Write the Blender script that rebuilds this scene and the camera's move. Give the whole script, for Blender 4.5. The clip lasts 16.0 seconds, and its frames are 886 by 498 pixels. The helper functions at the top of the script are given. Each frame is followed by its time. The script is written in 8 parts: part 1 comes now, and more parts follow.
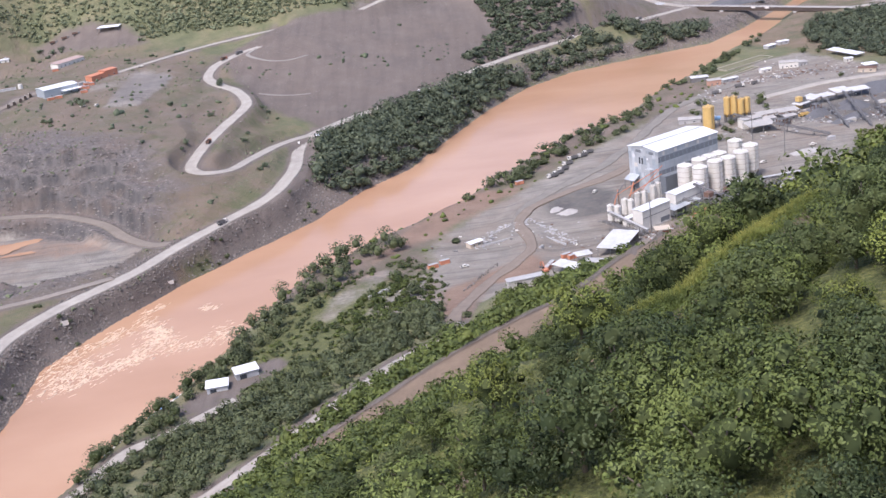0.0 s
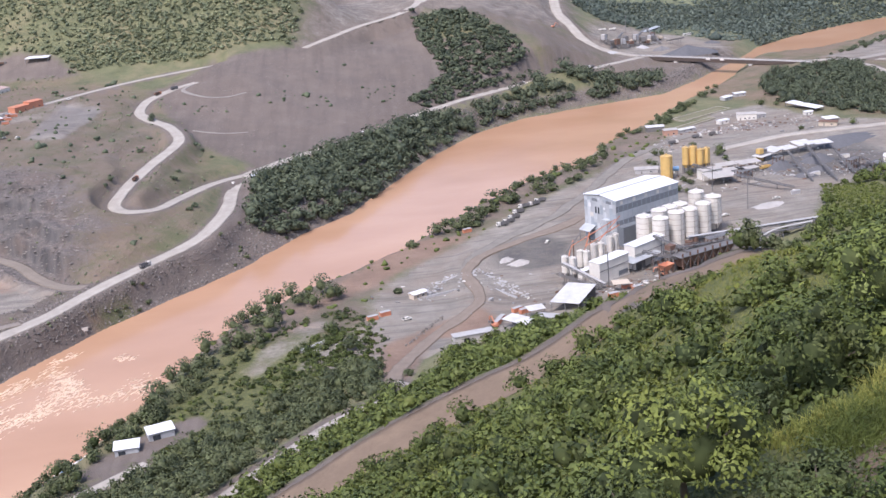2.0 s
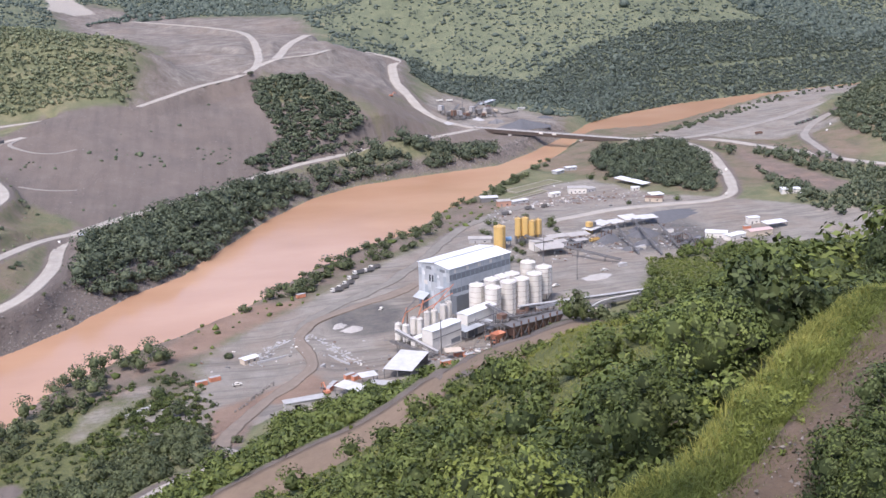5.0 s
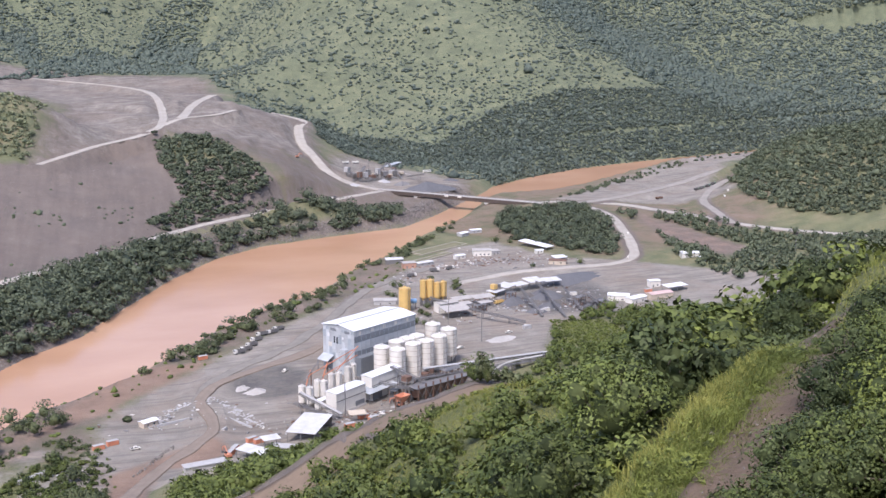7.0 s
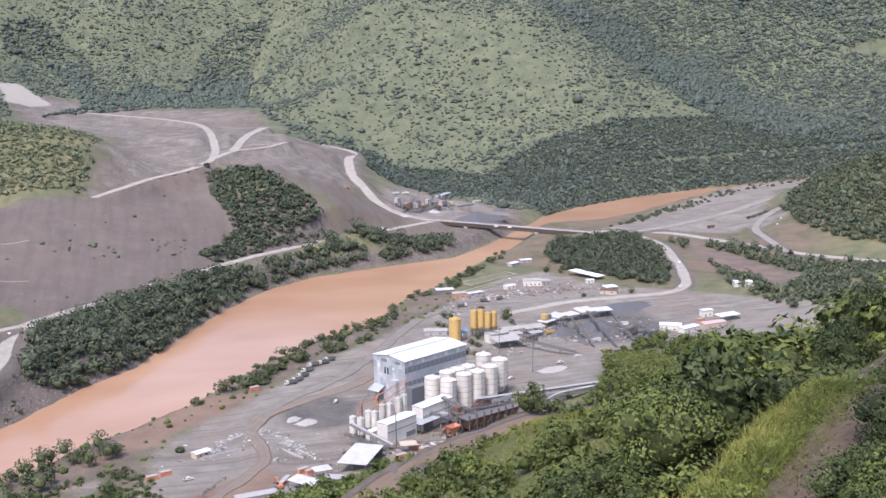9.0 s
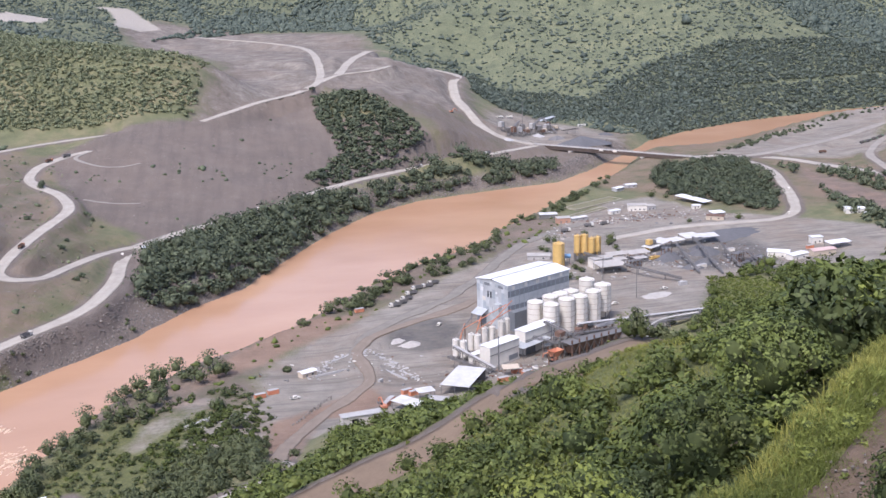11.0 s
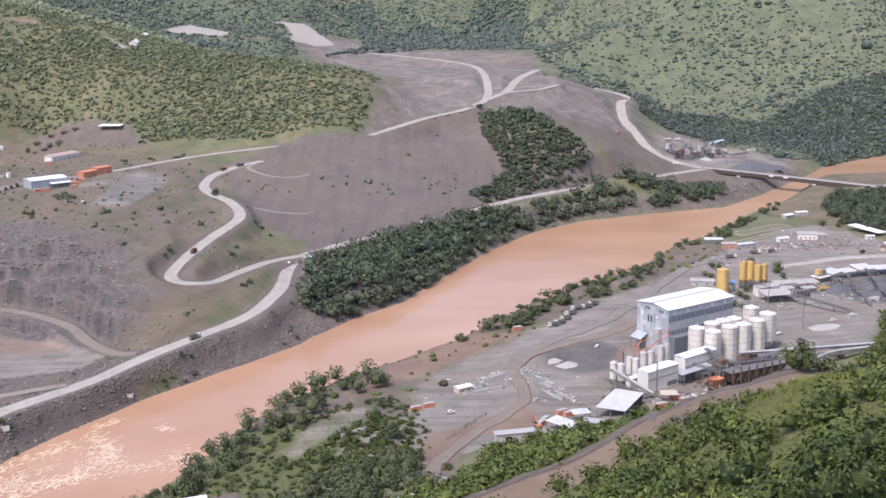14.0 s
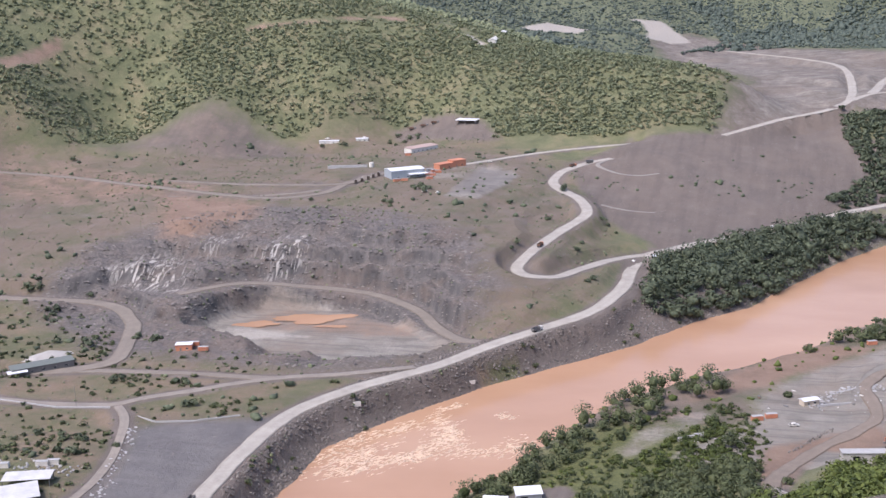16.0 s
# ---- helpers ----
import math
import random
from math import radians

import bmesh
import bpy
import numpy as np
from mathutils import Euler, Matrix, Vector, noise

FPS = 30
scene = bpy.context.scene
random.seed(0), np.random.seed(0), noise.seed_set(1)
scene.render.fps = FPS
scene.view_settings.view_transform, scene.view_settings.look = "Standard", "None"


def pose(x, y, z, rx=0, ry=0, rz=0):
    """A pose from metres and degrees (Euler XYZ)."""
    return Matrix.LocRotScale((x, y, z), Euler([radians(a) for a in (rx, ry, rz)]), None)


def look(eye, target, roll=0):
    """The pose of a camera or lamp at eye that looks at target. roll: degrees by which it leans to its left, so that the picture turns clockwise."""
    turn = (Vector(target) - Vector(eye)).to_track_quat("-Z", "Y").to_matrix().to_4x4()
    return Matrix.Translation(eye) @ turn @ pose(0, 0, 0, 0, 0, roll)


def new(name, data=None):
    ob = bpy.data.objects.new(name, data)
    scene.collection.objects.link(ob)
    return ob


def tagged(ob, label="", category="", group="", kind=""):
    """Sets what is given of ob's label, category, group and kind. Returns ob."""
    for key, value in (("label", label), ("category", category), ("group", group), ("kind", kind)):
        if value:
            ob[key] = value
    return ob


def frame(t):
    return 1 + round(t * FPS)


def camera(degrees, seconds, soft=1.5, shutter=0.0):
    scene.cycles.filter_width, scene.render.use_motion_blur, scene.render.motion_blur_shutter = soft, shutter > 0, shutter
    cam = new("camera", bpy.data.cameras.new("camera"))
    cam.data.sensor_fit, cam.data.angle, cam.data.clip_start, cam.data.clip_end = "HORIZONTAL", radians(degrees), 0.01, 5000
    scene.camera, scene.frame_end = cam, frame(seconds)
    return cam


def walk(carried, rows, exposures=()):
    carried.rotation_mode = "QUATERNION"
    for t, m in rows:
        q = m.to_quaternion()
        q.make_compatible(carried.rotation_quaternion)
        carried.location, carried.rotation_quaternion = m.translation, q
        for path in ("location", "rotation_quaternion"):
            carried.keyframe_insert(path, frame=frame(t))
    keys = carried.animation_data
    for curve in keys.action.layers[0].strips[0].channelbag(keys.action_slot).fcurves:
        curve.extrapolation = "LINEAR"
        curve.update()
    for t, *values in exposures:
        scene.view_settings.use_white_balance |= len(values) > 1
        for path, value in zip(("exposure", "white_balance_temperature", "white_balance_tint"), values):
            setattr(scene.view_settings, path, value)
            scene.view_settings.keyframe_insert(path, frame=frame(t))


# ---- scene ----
EYE = (0.0, 0.0, 235.0)          # on the valley's flank, 235 m above the works yard (z = 0)
cam = camera(39.23, 16.0)
# seconds, yaw, pitch, roll, metres behind EYE along the view
TURNS = [
    (0, 0.65, -19.41, -7.25, 58),
    (0.5, -1.84, -18.89, -8.15, 44),
    (1, -4.52, -18.3, -7.75, 29),
    (1.5, -2.24, -18.12, -5.5, 12.5),
    (2, -2.44, -17.35, -4.93, 0),
    (2.5, -2.12, -16.39, -4.49, 0),
    (3, -1.34, -15.24, -4.22, 0),
    (3.5, -1.47, -15.4, -3.51, 0),
    (4, -3.89, -14.67, -2.25, 0),
    (4.5, -6.99, -14.67, -1.46, 0),
    (5, -10.53, -14.72, -1.46, 0),
    (5.2, -11.54, -14.58, -1.11, 0),
    (7.3, -15.36, -11.79, -0.37, 0),
    (7.5, -15.35, -11.75, -0.72, 0),
    (8, -15.22, -10.83, -0.76, 0),
    (8.5, -14.33, -10.62, -0.69, 0),
    (9, -12.71, -10.52, -0.83, 0),
    (9.2, -12.27, -10.71, -0.85, 0),
    (11.3, -6.68, -14.03, -1.51, 0),
    (11.5, -5.59, -13.93, -1.42, 0),
    (12, -0.45, -13.96, -1.04, 0),
    (12.5, 0, -13.99, -1.12, 0),
    (13, 0.03, -13.69, -1.06, 0),
    (13.5, -0.16, -13.26, -1.1, 0),
    (14, -0.17, -12.92, -0.98, 0),
    (14.5, 3.01, -12.5, -1.19, 0),
    (15, 7.74, -11.99, -1.4, 0),
    (15.5, 12.02, -12.26, -1.24, 0),
    (16, 16.03, -12.65, -1.77, 0),
]


def turned(yaw, pitch, roll, back):
    a, p = radians(yaw), radians(pitch)
    ahead = Vector((-math.sin(a) * math.cos(p), math.cos(a) * math.cos(p), math.sin(p)))
    eye = Vector(EYE) - back * ahead
    return look(eye, eye + ahead, roll)


walk(cam, [(t, turned(yaw, pitch, roll, back)) for t, yaw, pitch, roll, back in TURNS], [(0.0, 0.84, 6080, 20), (9.2, 0.84, 6050, 20), (13.0, 0.75, 6080, 20), (16.0, 0.72, 6120, 20)])

# ---- light: thin high cloud, a soft sun from the left behind the camera ----
world = bpy.data.worlds.new("world")
scene.world = world
world.use_nodes = True
sky = world.node_tree.nodes.new("ShaderNodeTexSky")
sky.sky_type, sky.sun_disc = "NISHITA", False
sky.sun_elevation, sky.sun_rotation, sky.altitude = radians(52), radians(215), 800
sky.air_density, sky.dust_density, sky.ozone_density = 1.0, 4.0, 1.0
background = world.node_tree.nodes["Background"]
background.inputs["Strength"].default_value = 0.15
world.node_tree.links.new(sky.outputs[0], background.inputs[0])
sun = new("sun", bpy.data.lights.new("sun", "SUN"))
sun.data.energy, sun.data.angle, sun.data.color = 2.2, radians(14), (1.0, 0.95, 0.87)
sun.matrix_world = look((0, 0, 900), (0.36 * 900, 0.5 * 900, 0))


# ---- materials ----
def material(name, rough=0.85, metal=0.0):
    m = bpy.data.materials.new(name)
    m.use_nodes = True
    b = m.node_tree.nodes["Principled BSDF"]
    b.inputs["Roughness"].default_value, b.inputs["Metallic"].default_value = rough, metal
    return m, m.node_tree.nodes, m.node_tree.links, b


def noise_node(n, l, scale, detail=4.0, rough=0.6, coords="Object"):
    c = n.new("ShaderNodeTexCoord")
    t = n.new("ShaderNodeTexNoise")
    t.inputs["Scale"].default_value, t.inputs["Detail"].default_value, t.inputs["Roughness"].default_value = scale, detail, rough
    l.new(c.outputs[coords], t.inputs["Vector"])
    return t.outputs["Fac"]


def ramp(n, l, fac, stops):
    r = n.new("ShaderNodeValToRGB")
    while len(r.color_ramp.elements) < len(stops):
        r.color_ramp.elements.new(0.5)
    for e, (p, c) in zip(r.color_ramp.elements, stops):
        e.position, e.color = p, (*c, 1)
    l.new(fac, r.inputs[0])
    return r.outputs[0]


def mix(n, l, fac, a, b):
    m = n.new("ShaderNodeMix")
    m.data_type = "RGBA"
    for socket, v in ((m.inputs[0], fac), (m.inputs[6], a), (m.inputs[7], b)):
        if isinstance(v, (int, float)):
            socket.default_value = v
        elif isinstance(v, tuple):
            socket.default_value = (*v, 1)
        else:
            l.new(v, socket)
    return m.outputs[2]


def math_node(n, l, op, a, b=0.0, c=0.0):
    m = n.new("ShaderNodeMath")
    m.operation = op
    for socket, v in zip(m.inputs, (a, b, c)):
        if isinstance(v, (int, float)):
            socket.default_value = v
        else:
            l.new(v, socket)
    return m.outputs[0]


def bump(n, l, b, fac, strength, distance):
    k = n.new("ShaderNodeBump")
    k.inputs["Strength"].default_value, k.inputs["Distance"].default_value = strength, distance
    l.new(fac, k.inputs["Height"])
    l.new(k.outputs[0], b.inputs["Normal"])


def plain(name, colour, rough=0.7, metal=0.0, scale=0.6, spread=0.18):
    """A worn, slightly uneven paint, metal or concrete."""
    m, n, l, b = material(name, rough, metal)
    f1, f2 = noise_node(n, l, scale, 5), noise_node(n, l, scale * 9, 3)
    dark, light = tuple(c * (1 - spread) for c in colour), tuple(min(0.95, c * (1 + spread * 0.6)) for c in colour)
    c1 = ramp(n, l, f1, [(0.3, dark), (0.7, light)])
    c2 = ramp(n, l, f2, [(0.3, tuple(c * 0.85 for c in colour)), (0.6, colour)])
    l.new(mix(n, l, 0.4, c1, c2), b.inputs["Base Color"])
    return m


def road_surface(name, colour, scale=0.1, spread=0.3):
    """Compacted dirt or gravel: pale wheel lanes, a darker crown and dusty edges that fade into the ground."""
    m, n, l, b = material(name, 0.95)
    a = n.new("ShaderNodeAttribute")
    a.attribute_name = "across"
    f1, f2, f3 = noise_node(n, l, scale, 6, 0.65), noise_node(n, l, scale * 9, 4), noise_node(n, l, scale * 2.2, 5, 0.7)
    c = ramp(n, l, f1, [(0.3, tuple(v * (1 - spread) for v in colour)), (0.7, tuple(v * (1 + spread * 0.55) for v in colour))])
    c = mix(n, l, 0.4, c, ramp(n, l, f2, [(0.3, tuple(v * 0.78 for v in colour)), (0.62, tuple(v * 1.06 for v in colour))]))
    off = math_node(n, l, "ABSOLUTE", math_node(n, l, "SUBTRACT", a.outputs["Fac"], 0.5))
    worn = n.new("ShaderNodeMapRange")
    worn.inputs["From Min"].default_value, worn.inputs["From Max"].default_value, worn.inputs["To Max"].default_value = 0.42, 0.58, 0.8
    l.new(math_node(n, l, "ADD", off, math_node(n, l, "MULTIPLY_ADD", f3, 0.36, -0.13)), worn.inputs["Value"])
    c = mix(n, l, worn.outputs[0], c, tuple(v * k for v, k in zip(colour, (0.60, 0.58, 0.56))))
    crown = n.new("ShaderNodeMapRange")
    crown.inputs["From Min"].default_value, crown.inputs["From Max"].default_value, crown.inputs["To Min"].default_value, crown.inputs["To Max"].default_value = 0.02, 0.14, 0.3, 0.0
    l.new(off, crown.inputs["Value"])
    c = mix(n, l, math_node(n, l, "MULTIPLY", crown.outputs[0], f1), c, tuple(v * 0.7 for v in colour))
    l.new(c, b.inputs["Base Color"])
    bump(n, l, b, f2, 0.4, 0.3)
    return m


def leaves(name, dark, light, rough=0.6):
    """Foliage: each tree, each bough and each leaf takes its own green, and here and there a tree is olive."""
    m, n, l, b = material(name, rough)
    g, o = n.new("ShaderNodeNewGeometry"), n.new("ShaderNodeObjectInfo")

    def where(scale, detail):
        w = n.new("ShaderNodeTexNoise")
        w.inputs["Scale"].default_value, w.inputs["Detail"].default_value = scale, detail
        l.new(g.outputs["Position"], w.inputs["Vector"])
        return w.outputs["Fac"]

    f = math_node(n, l, "MULTIPLY_ADD", g.outputs["Random Per Island"], 0.26, math_node(n, l, "MULTIPLY", o.outputs["Random"], 0.24))
    f = math_node(n, l, "ADD", f, math_node(n, l, "MULTIPLY_ADD", where(0.10, 2), 1.3, -0.62))
    f = math_node(n, l, "ADD", f, math_node(n, l, "MULTIPLY_ADD", where(0.55, 2), 0.7, -0.12))
    mid = tuple((a + c) / 2 for a, c in zip(dark, light))
    c = ramp(n, l, f, [(0.1, dark), (0.5, mid), (0.92, light)])
    olive = n.new("ShaderNodeMapRange")
    olive.inputs["From Min"].default_value, olive.inputs["From Max"].default_value, olive.inputs["To Max"].default_value = 0.58, 0.68, 0.4
    l.new(where(0.16, 1), olive.inputs["Value"])
    c = mix(n, l, olive.outputs[0], c, tuple(v * k for v, k in zip(mid, (1.15, 0.98, 0.85))))
    l.new(c, b.inputs["Base Color"])
    b.inputs["Specular IOR Level"].default_value = 0.2
    return m


def ground_material():
    m, n, l, b = material("ground", 0.95)

    def zone(name):
        a = n.new("ShaderNodeAttribute")
        a.attribute_name = name
        return a.outputs["Fac"]

    big, mid, fine, grit = noise_node(n, l, 0.006, 5), noise_node(n, l, 0.045, 6, 0.65), noise_node(n, l, 0.35, 6, 0.7), noise_node(n, l, 2.2, 4, 0.7)
    grass = ramp(n, l, mid, [(0.25, (0.090, 0.098, 0.050)), (0.5, (0.150, 0.155, 0.078)), (0.75, (0.225, 0.215, 0.11))])
    grass = mix(n, l, math_node(n, l, "MULTIPLY", fine, 0.5), grass, (0.07, 0.085, 0.036))
    straw = n.new("ShaderNodeMapRange")
    straw.inputs["From Min"].default_value, straw.inputs["From Max"].default_value = 0.48, 0.66
    l.new(noise_node(n, l, 0.026, 7, 0.7), straw.inputs["Value"])
    grass = mix(n, l, math_node(n, l, "MULTIPLY", straw.outputs[0], 0.65), grass, (0.245, 0.205, 0.118))
    spoil = ramp(n, l, mid, [(0.2, (0.115, 0.095, 0.080)), (0.5, (0.168, 0.138, 0.116)), (0.8, (0.235, 0.194, 0.163))])
    tip, tipped = n.new("ShaderNodeMapping"), n.new("ShaderNodeTexNoise")
    tip.inputs["Rotation"].default_value, tip.inputs["Scale"].default_value = (0, 0, radians(-22)), (0.16, 0.012, 0.012)
    tipped.inputs["Scale"].default_value, tipped.inputs["Detail"].default_value = 1.0, 6
    l.new(n.new("ShaderNodeTexCoord").outputs["Object"], tip.inputs["Vector"])
    l.new(tip.outputs[0], tipped.inputs["Vector"])
    streak = n.new("ShaderNodeMapRange")
    streak.inputs["From Min"].default_value, streak.inputs["From Max"].default_value = 0.42, 0.66
    l.new(tipped.outputs["Fac"], streak.inputs["Value"])
    spoil = mix(n, l, math_node(n, l, "MULTIPLY", streak.outputs[0], 0.5), spoil, (0.098, 0.080, 0.067))
    spoil = mix(n, l, math_node(n, l, "MULTIPLY", fine, 0.55), spoil, (0.105, 0.088, 0.074))
    lifts = n.new("ShaderNodeMapRange")
    lifts.inputs["From Min"].default_value, lifts.inputs["From Max"].default_value = 0.45, 0.62
    l.new(noise_node(n, l, 0.0085, 8, 0.68), lifts.inputs["Value"])
    spoil = mix(n, l, math_node(n, l, "MULTIPLY", lifts.outputs[0], 0.3), spoil, (0.205, 0.155, 0.118))
    grey = ramp(n, l, mid, [(0.2, (0.150, 0.134, 0.111)), (0.5, (0.248, 0.223, 0.187)), (0.8, (0.350, 0.317, 0.266))])
    tan = n.new("ShaderNodeMapRange")
    tan.inputs["From Min"].default_value, tan.inputs["From Max"].default_value = 0.46, 0.62
    l.new(noise_node(n, l, 0.018, 6, 0.7), tan.inputs["Value"])
    grey = mix(n, l, math_node(n, l, "MULTIPLY", tan.outputs[0], 0.75), grey, (0.225, 0.18, 0.14))
    # wheel marks drawn out along the yard
    drag, dragged, marks = n.new("ShaderNodeMapping"), n.new("ShaderNodeTexNoise"), n.new("ShaderNodeMapRange")
    drag.inputs["Rotation"].default_value, drag.inputs["Scale"].default_value = (0, 0, radians(-52)), (0.016, 0.22, 0.1)
    dragged.inputs["Scale"].default_value, dragged.inputs["Detail"].default_value, dragged.inputs["Distortion"].default_value = 1.0, 6, 0.8
    l.new(n.new("ShaderNodeTexCoord").outputs["Object"], drag.inputs["Vector"])
    l.new(drag.outputs[0], dragged.inputs["Vector"])
    marks.inputs["From Min"].default_value, marks.inputs["From Max"].default_value = 0.5, 0.66
    l.new(dragged.outputs["Fac"], marks.inputs["Value"])
    grey = mix(n, l, math_node(n, l, "MULTIPLY", marks.outputs[0], 0.55), grey, (0.115, 0.104, 0.09))
    red = ramp(n, l, mid, [(0.2, (0.16, 0.105, 0.075)), (0.5, (0.23, 0.155, 0.11)), (0.8, (0.29, 0.21, 0.15))])
    rock = ramp(n, l, fine, [(0.3, (0.052, 0.048, 0.045)), (0.48, (0.115, 0.104, 0.096)), (0.7, (0.205, 0.182, 0.162))])

    def broken(name, soft=0.22):
        f = math_node(n, l, "ADD", zone(name), math_node(n, l, "MULTIPLY", math_node(n, l, "SUBTRACT", math_node(n, l, "ADD", math_node(n, l, "MULTIPLY", mid, 0.6), math_node(n, l, "MULTIPLY", fine, 0.4)), 0.5), 1.5))
        r = n.new("ShaderNodeMapRange")
        r.inputs["From Min"].default_value, r.inputs["From Max"].default_value = 0.5 - soft, 0.5 + soft
        l.new(f, r.inputs["Value"])
        return r.outputs[0]

    lush = ramp(n, l, math_node(n, l, "MULTIPLY_ADD", grit, 0.65, math_node(n, l, "MULTIPLY", fine, 0.35)), [(0.34, (0.026, 0.034, 0.011)), (0.5, (0.098, 0.110, 0.032)), (0.64, (0.185, 0.182, 0.056))])
    dry = ramp(n, l, mid, [(0.2, (0.086, 0.070, 0.046)), (0.42, (0.165, 0.132, 0.088)), (0.58, (0.200, 0.145, 0.098)), (0.8, (0.265, 0.208, 0.145))])
    clods = n.new("ShaderNodeMapRange")
    clods.inputs["From Min"].default_value, clods.inputs["From Max"].default_value = 0.47, 0.6
    l.new(noise_node(n, l, 0.021, 7, 0.72), clods.inputs["Value"])
    dry = mix(n, l, math_node(n, l, "MULTIPLY", clods.outputs[0], 0.8), dry, (0.098, 0.106, 0.046))
    # grass of the far hills, made bluer: haze painted into its colour
    haze_grass = ramp(n, l, mid, [(0.25, (0.080, 0.094, 0.058)), (0.5, (0.126, 0.141, 0.082)), (0.75, (0.186, 0.190, 0.108))])
    c = mix(n, l, zone("north"), grass, haze_grass)
    c = mix(n, l, zone("lush"), c, lush)
    c = mix(n, l, broken("dry"), c, dry)
    c = mix(n, l, broken("spoil"), c, spoil)
    # the steeper the quarry ground, the darker its rock colour; pale streaks cross it
    sep, geo = n.new("ShaderNodeSeparateXYZ"), n.new("ShaderNodeNewGeometry")
    l.new(geo.outputs["Normal"], sep.inputs[0])
    steep = n.new("ShaderNodeMapRange")
    steep.inputs["From Min"].default_value, steep.inputs["From Max"].default_value = 0.93, 0.72
    l.new(sep.outputs[2], steep.inputs["Value"])
    tc, mp, st = n.new("ShaderNodeTexCoord"), n.new("ShaderNodeMapping"), n.new("ShaderNodeTexNoise")
    mp.inputs["Scale"].default_value = (0.16, 0.02, 0.02)
    st.inputs["Scale"].default_value, st.inputs["Detail"].default_value = 1.0, 5
    l.new(tc.outputs["Object"], mp.inputs["Vector"])
    l.new(mp.outputs[0], st.inputs["Vector"])
    face = ramp(n, l, st.outputs["Fac"], [(0.3, (0.048, 0.045, 0.043)), (0.5, (0.088, 0.081, 0.076)), (0.66, (0.135, 0.122, 0.112)), (0.76, (0.20, 0.18, 0.165))])
    rocky = mix(n, l, steep.outputs[0], mix(n, l, 0.3, rock, spoil), face)
    rocky = mix(n, l, math_node(n, l, "MULTIPLY", clods.outputs[0], 0.5), rocky, (0.165, 0.122, 0.094))
    # pale mineral streaks run down a few of the cut faces
    veins, vein, lit = n.new("ShaderNodeMapping"), n.new("ShaderNodeTexNoise"), n.new("ShaderNodeMapRange")
    veins.inputs["Scale"].default_value = (0.30, 0.055, 0.035)
    vein.inputs["Scale"].default_value, vein.inputs["Detail"].default_value, vein.inputs["Distortion"].default_value = 1.0, 7, 1.2
    l.new(tc.outputs["Object"], veins.inputs["Vector"])
    l.new(veins.outputs[0], vein.inputs["Vector"])
    lit.inputs["From Min"].default_value, lit.inputs["From Max"].default_value = 0.52, 0.6
    l.new(vein.outputs["Fac"], lit.inputs["Value"])
    rocky = mix(n, l, math_node(n, l, "MULTIPLY", lit.outputs[0], zone("pale")), rocky, (0.43, 0.40, 0.35))
    c = mix(n, l, broken("rock"), c, rocky)
    c = mix(n, l, broken("grey"), c, grey)
    c = mix(n, l, broken("red"), c, red)
    c = mix(n, l, broken("sooty"), c, (0.098, 0.092, 0.084))
    c = mix(n, l, broken("chalk"), c, (0.36, 0.325, 0.275))
    slag = ramp(n, l, mid, [(0.25, (0.118, 0.108, 0.104)), (0.5, (0.148, 0.137, 0.130)), (0.75, (0.188, 0.174, 0.162))])
    c = mix(n, l, zone("slag"), c, mix(n, l, math_node(n, l, "MULTIPLY", marks.outputs[0], 0.35), slag, (0.105, 0.096, 0.092)))
    shade = math_node(n, l, "MULTIPLY_ADD", grit, 0.5, math_node(n, l, "MULTIPLY_ADD", fine, 0.4, 0.55))
    v = n.new("ShaderNodeVectorMath")
    v.operation = "SCALE"
    l.new(c, v.inputs[0])
    l.new(shade, v.inputs["Scale"])
    l.new(v.outputs[0], b.inputs["Base Color"])
    bump(n, l, b, math_node(n, l, "ADD", fine, math_node(n, l, "MULTIPLY", grit, 0.3)), 0.7, 1.6)
    return m


def water_material():
    m, n, l, b = material("muddy water", 0.13)
    c = n.new("ShaderNodeTexCoord")
    s = n.new("ShaderNodeMapping")
    s.inputs["Rotation"].default_value, s.inputs["Scale"].default_value = (0, 0, radians(-50)), (0.7, 1.2, 1)
    l.new(c.outputs["Object"], s.inputs["Vector"])
    t = n.new("ShaderNodeTexNoise")
    t.inputs["Scale"].default_value, t.inputs["Detail"].default_value = 0.012, 5
    l.new(s.outputs[0], t.inputs["Vector"])
    l.new(ramp(n, l, t.outputs["Fac"], [(0.3, (0.385, 0.224, 0.132)), (0.5, (0.430, 0.256, 0.156)), (0.7, (0.475, 0.295, 0.184))]), b.inputs["Base Color"])
    r = n.new("ShaderNodeTexNoise")
    r.inputs["Scale"].default_value, r.inputs["Detail"].default_value = 0.35, 7
    l.new(s.outputs[0], r.inputs["Vector"])
    b.inputs["Specular IOR Level"].default_value = 0.17
    bump(n, l, b, r.outputs["Fac"], 0.12, 0.3)
    return m


def stone_material():
    m, n, l, b = material("broken rock", 0.95)
    g = n.new("ShaderNodeNewGeometry")
    l.new(ramp(n, l, g.outputs["Random Per Island"], [(0.0, (0.095, 0.085, 0.076)), (0.5, (0.165, 0.147, 0.130)), (0.95, (0.24, 0.213, 0.184))]), b.inputs["Base Color"])
    return m


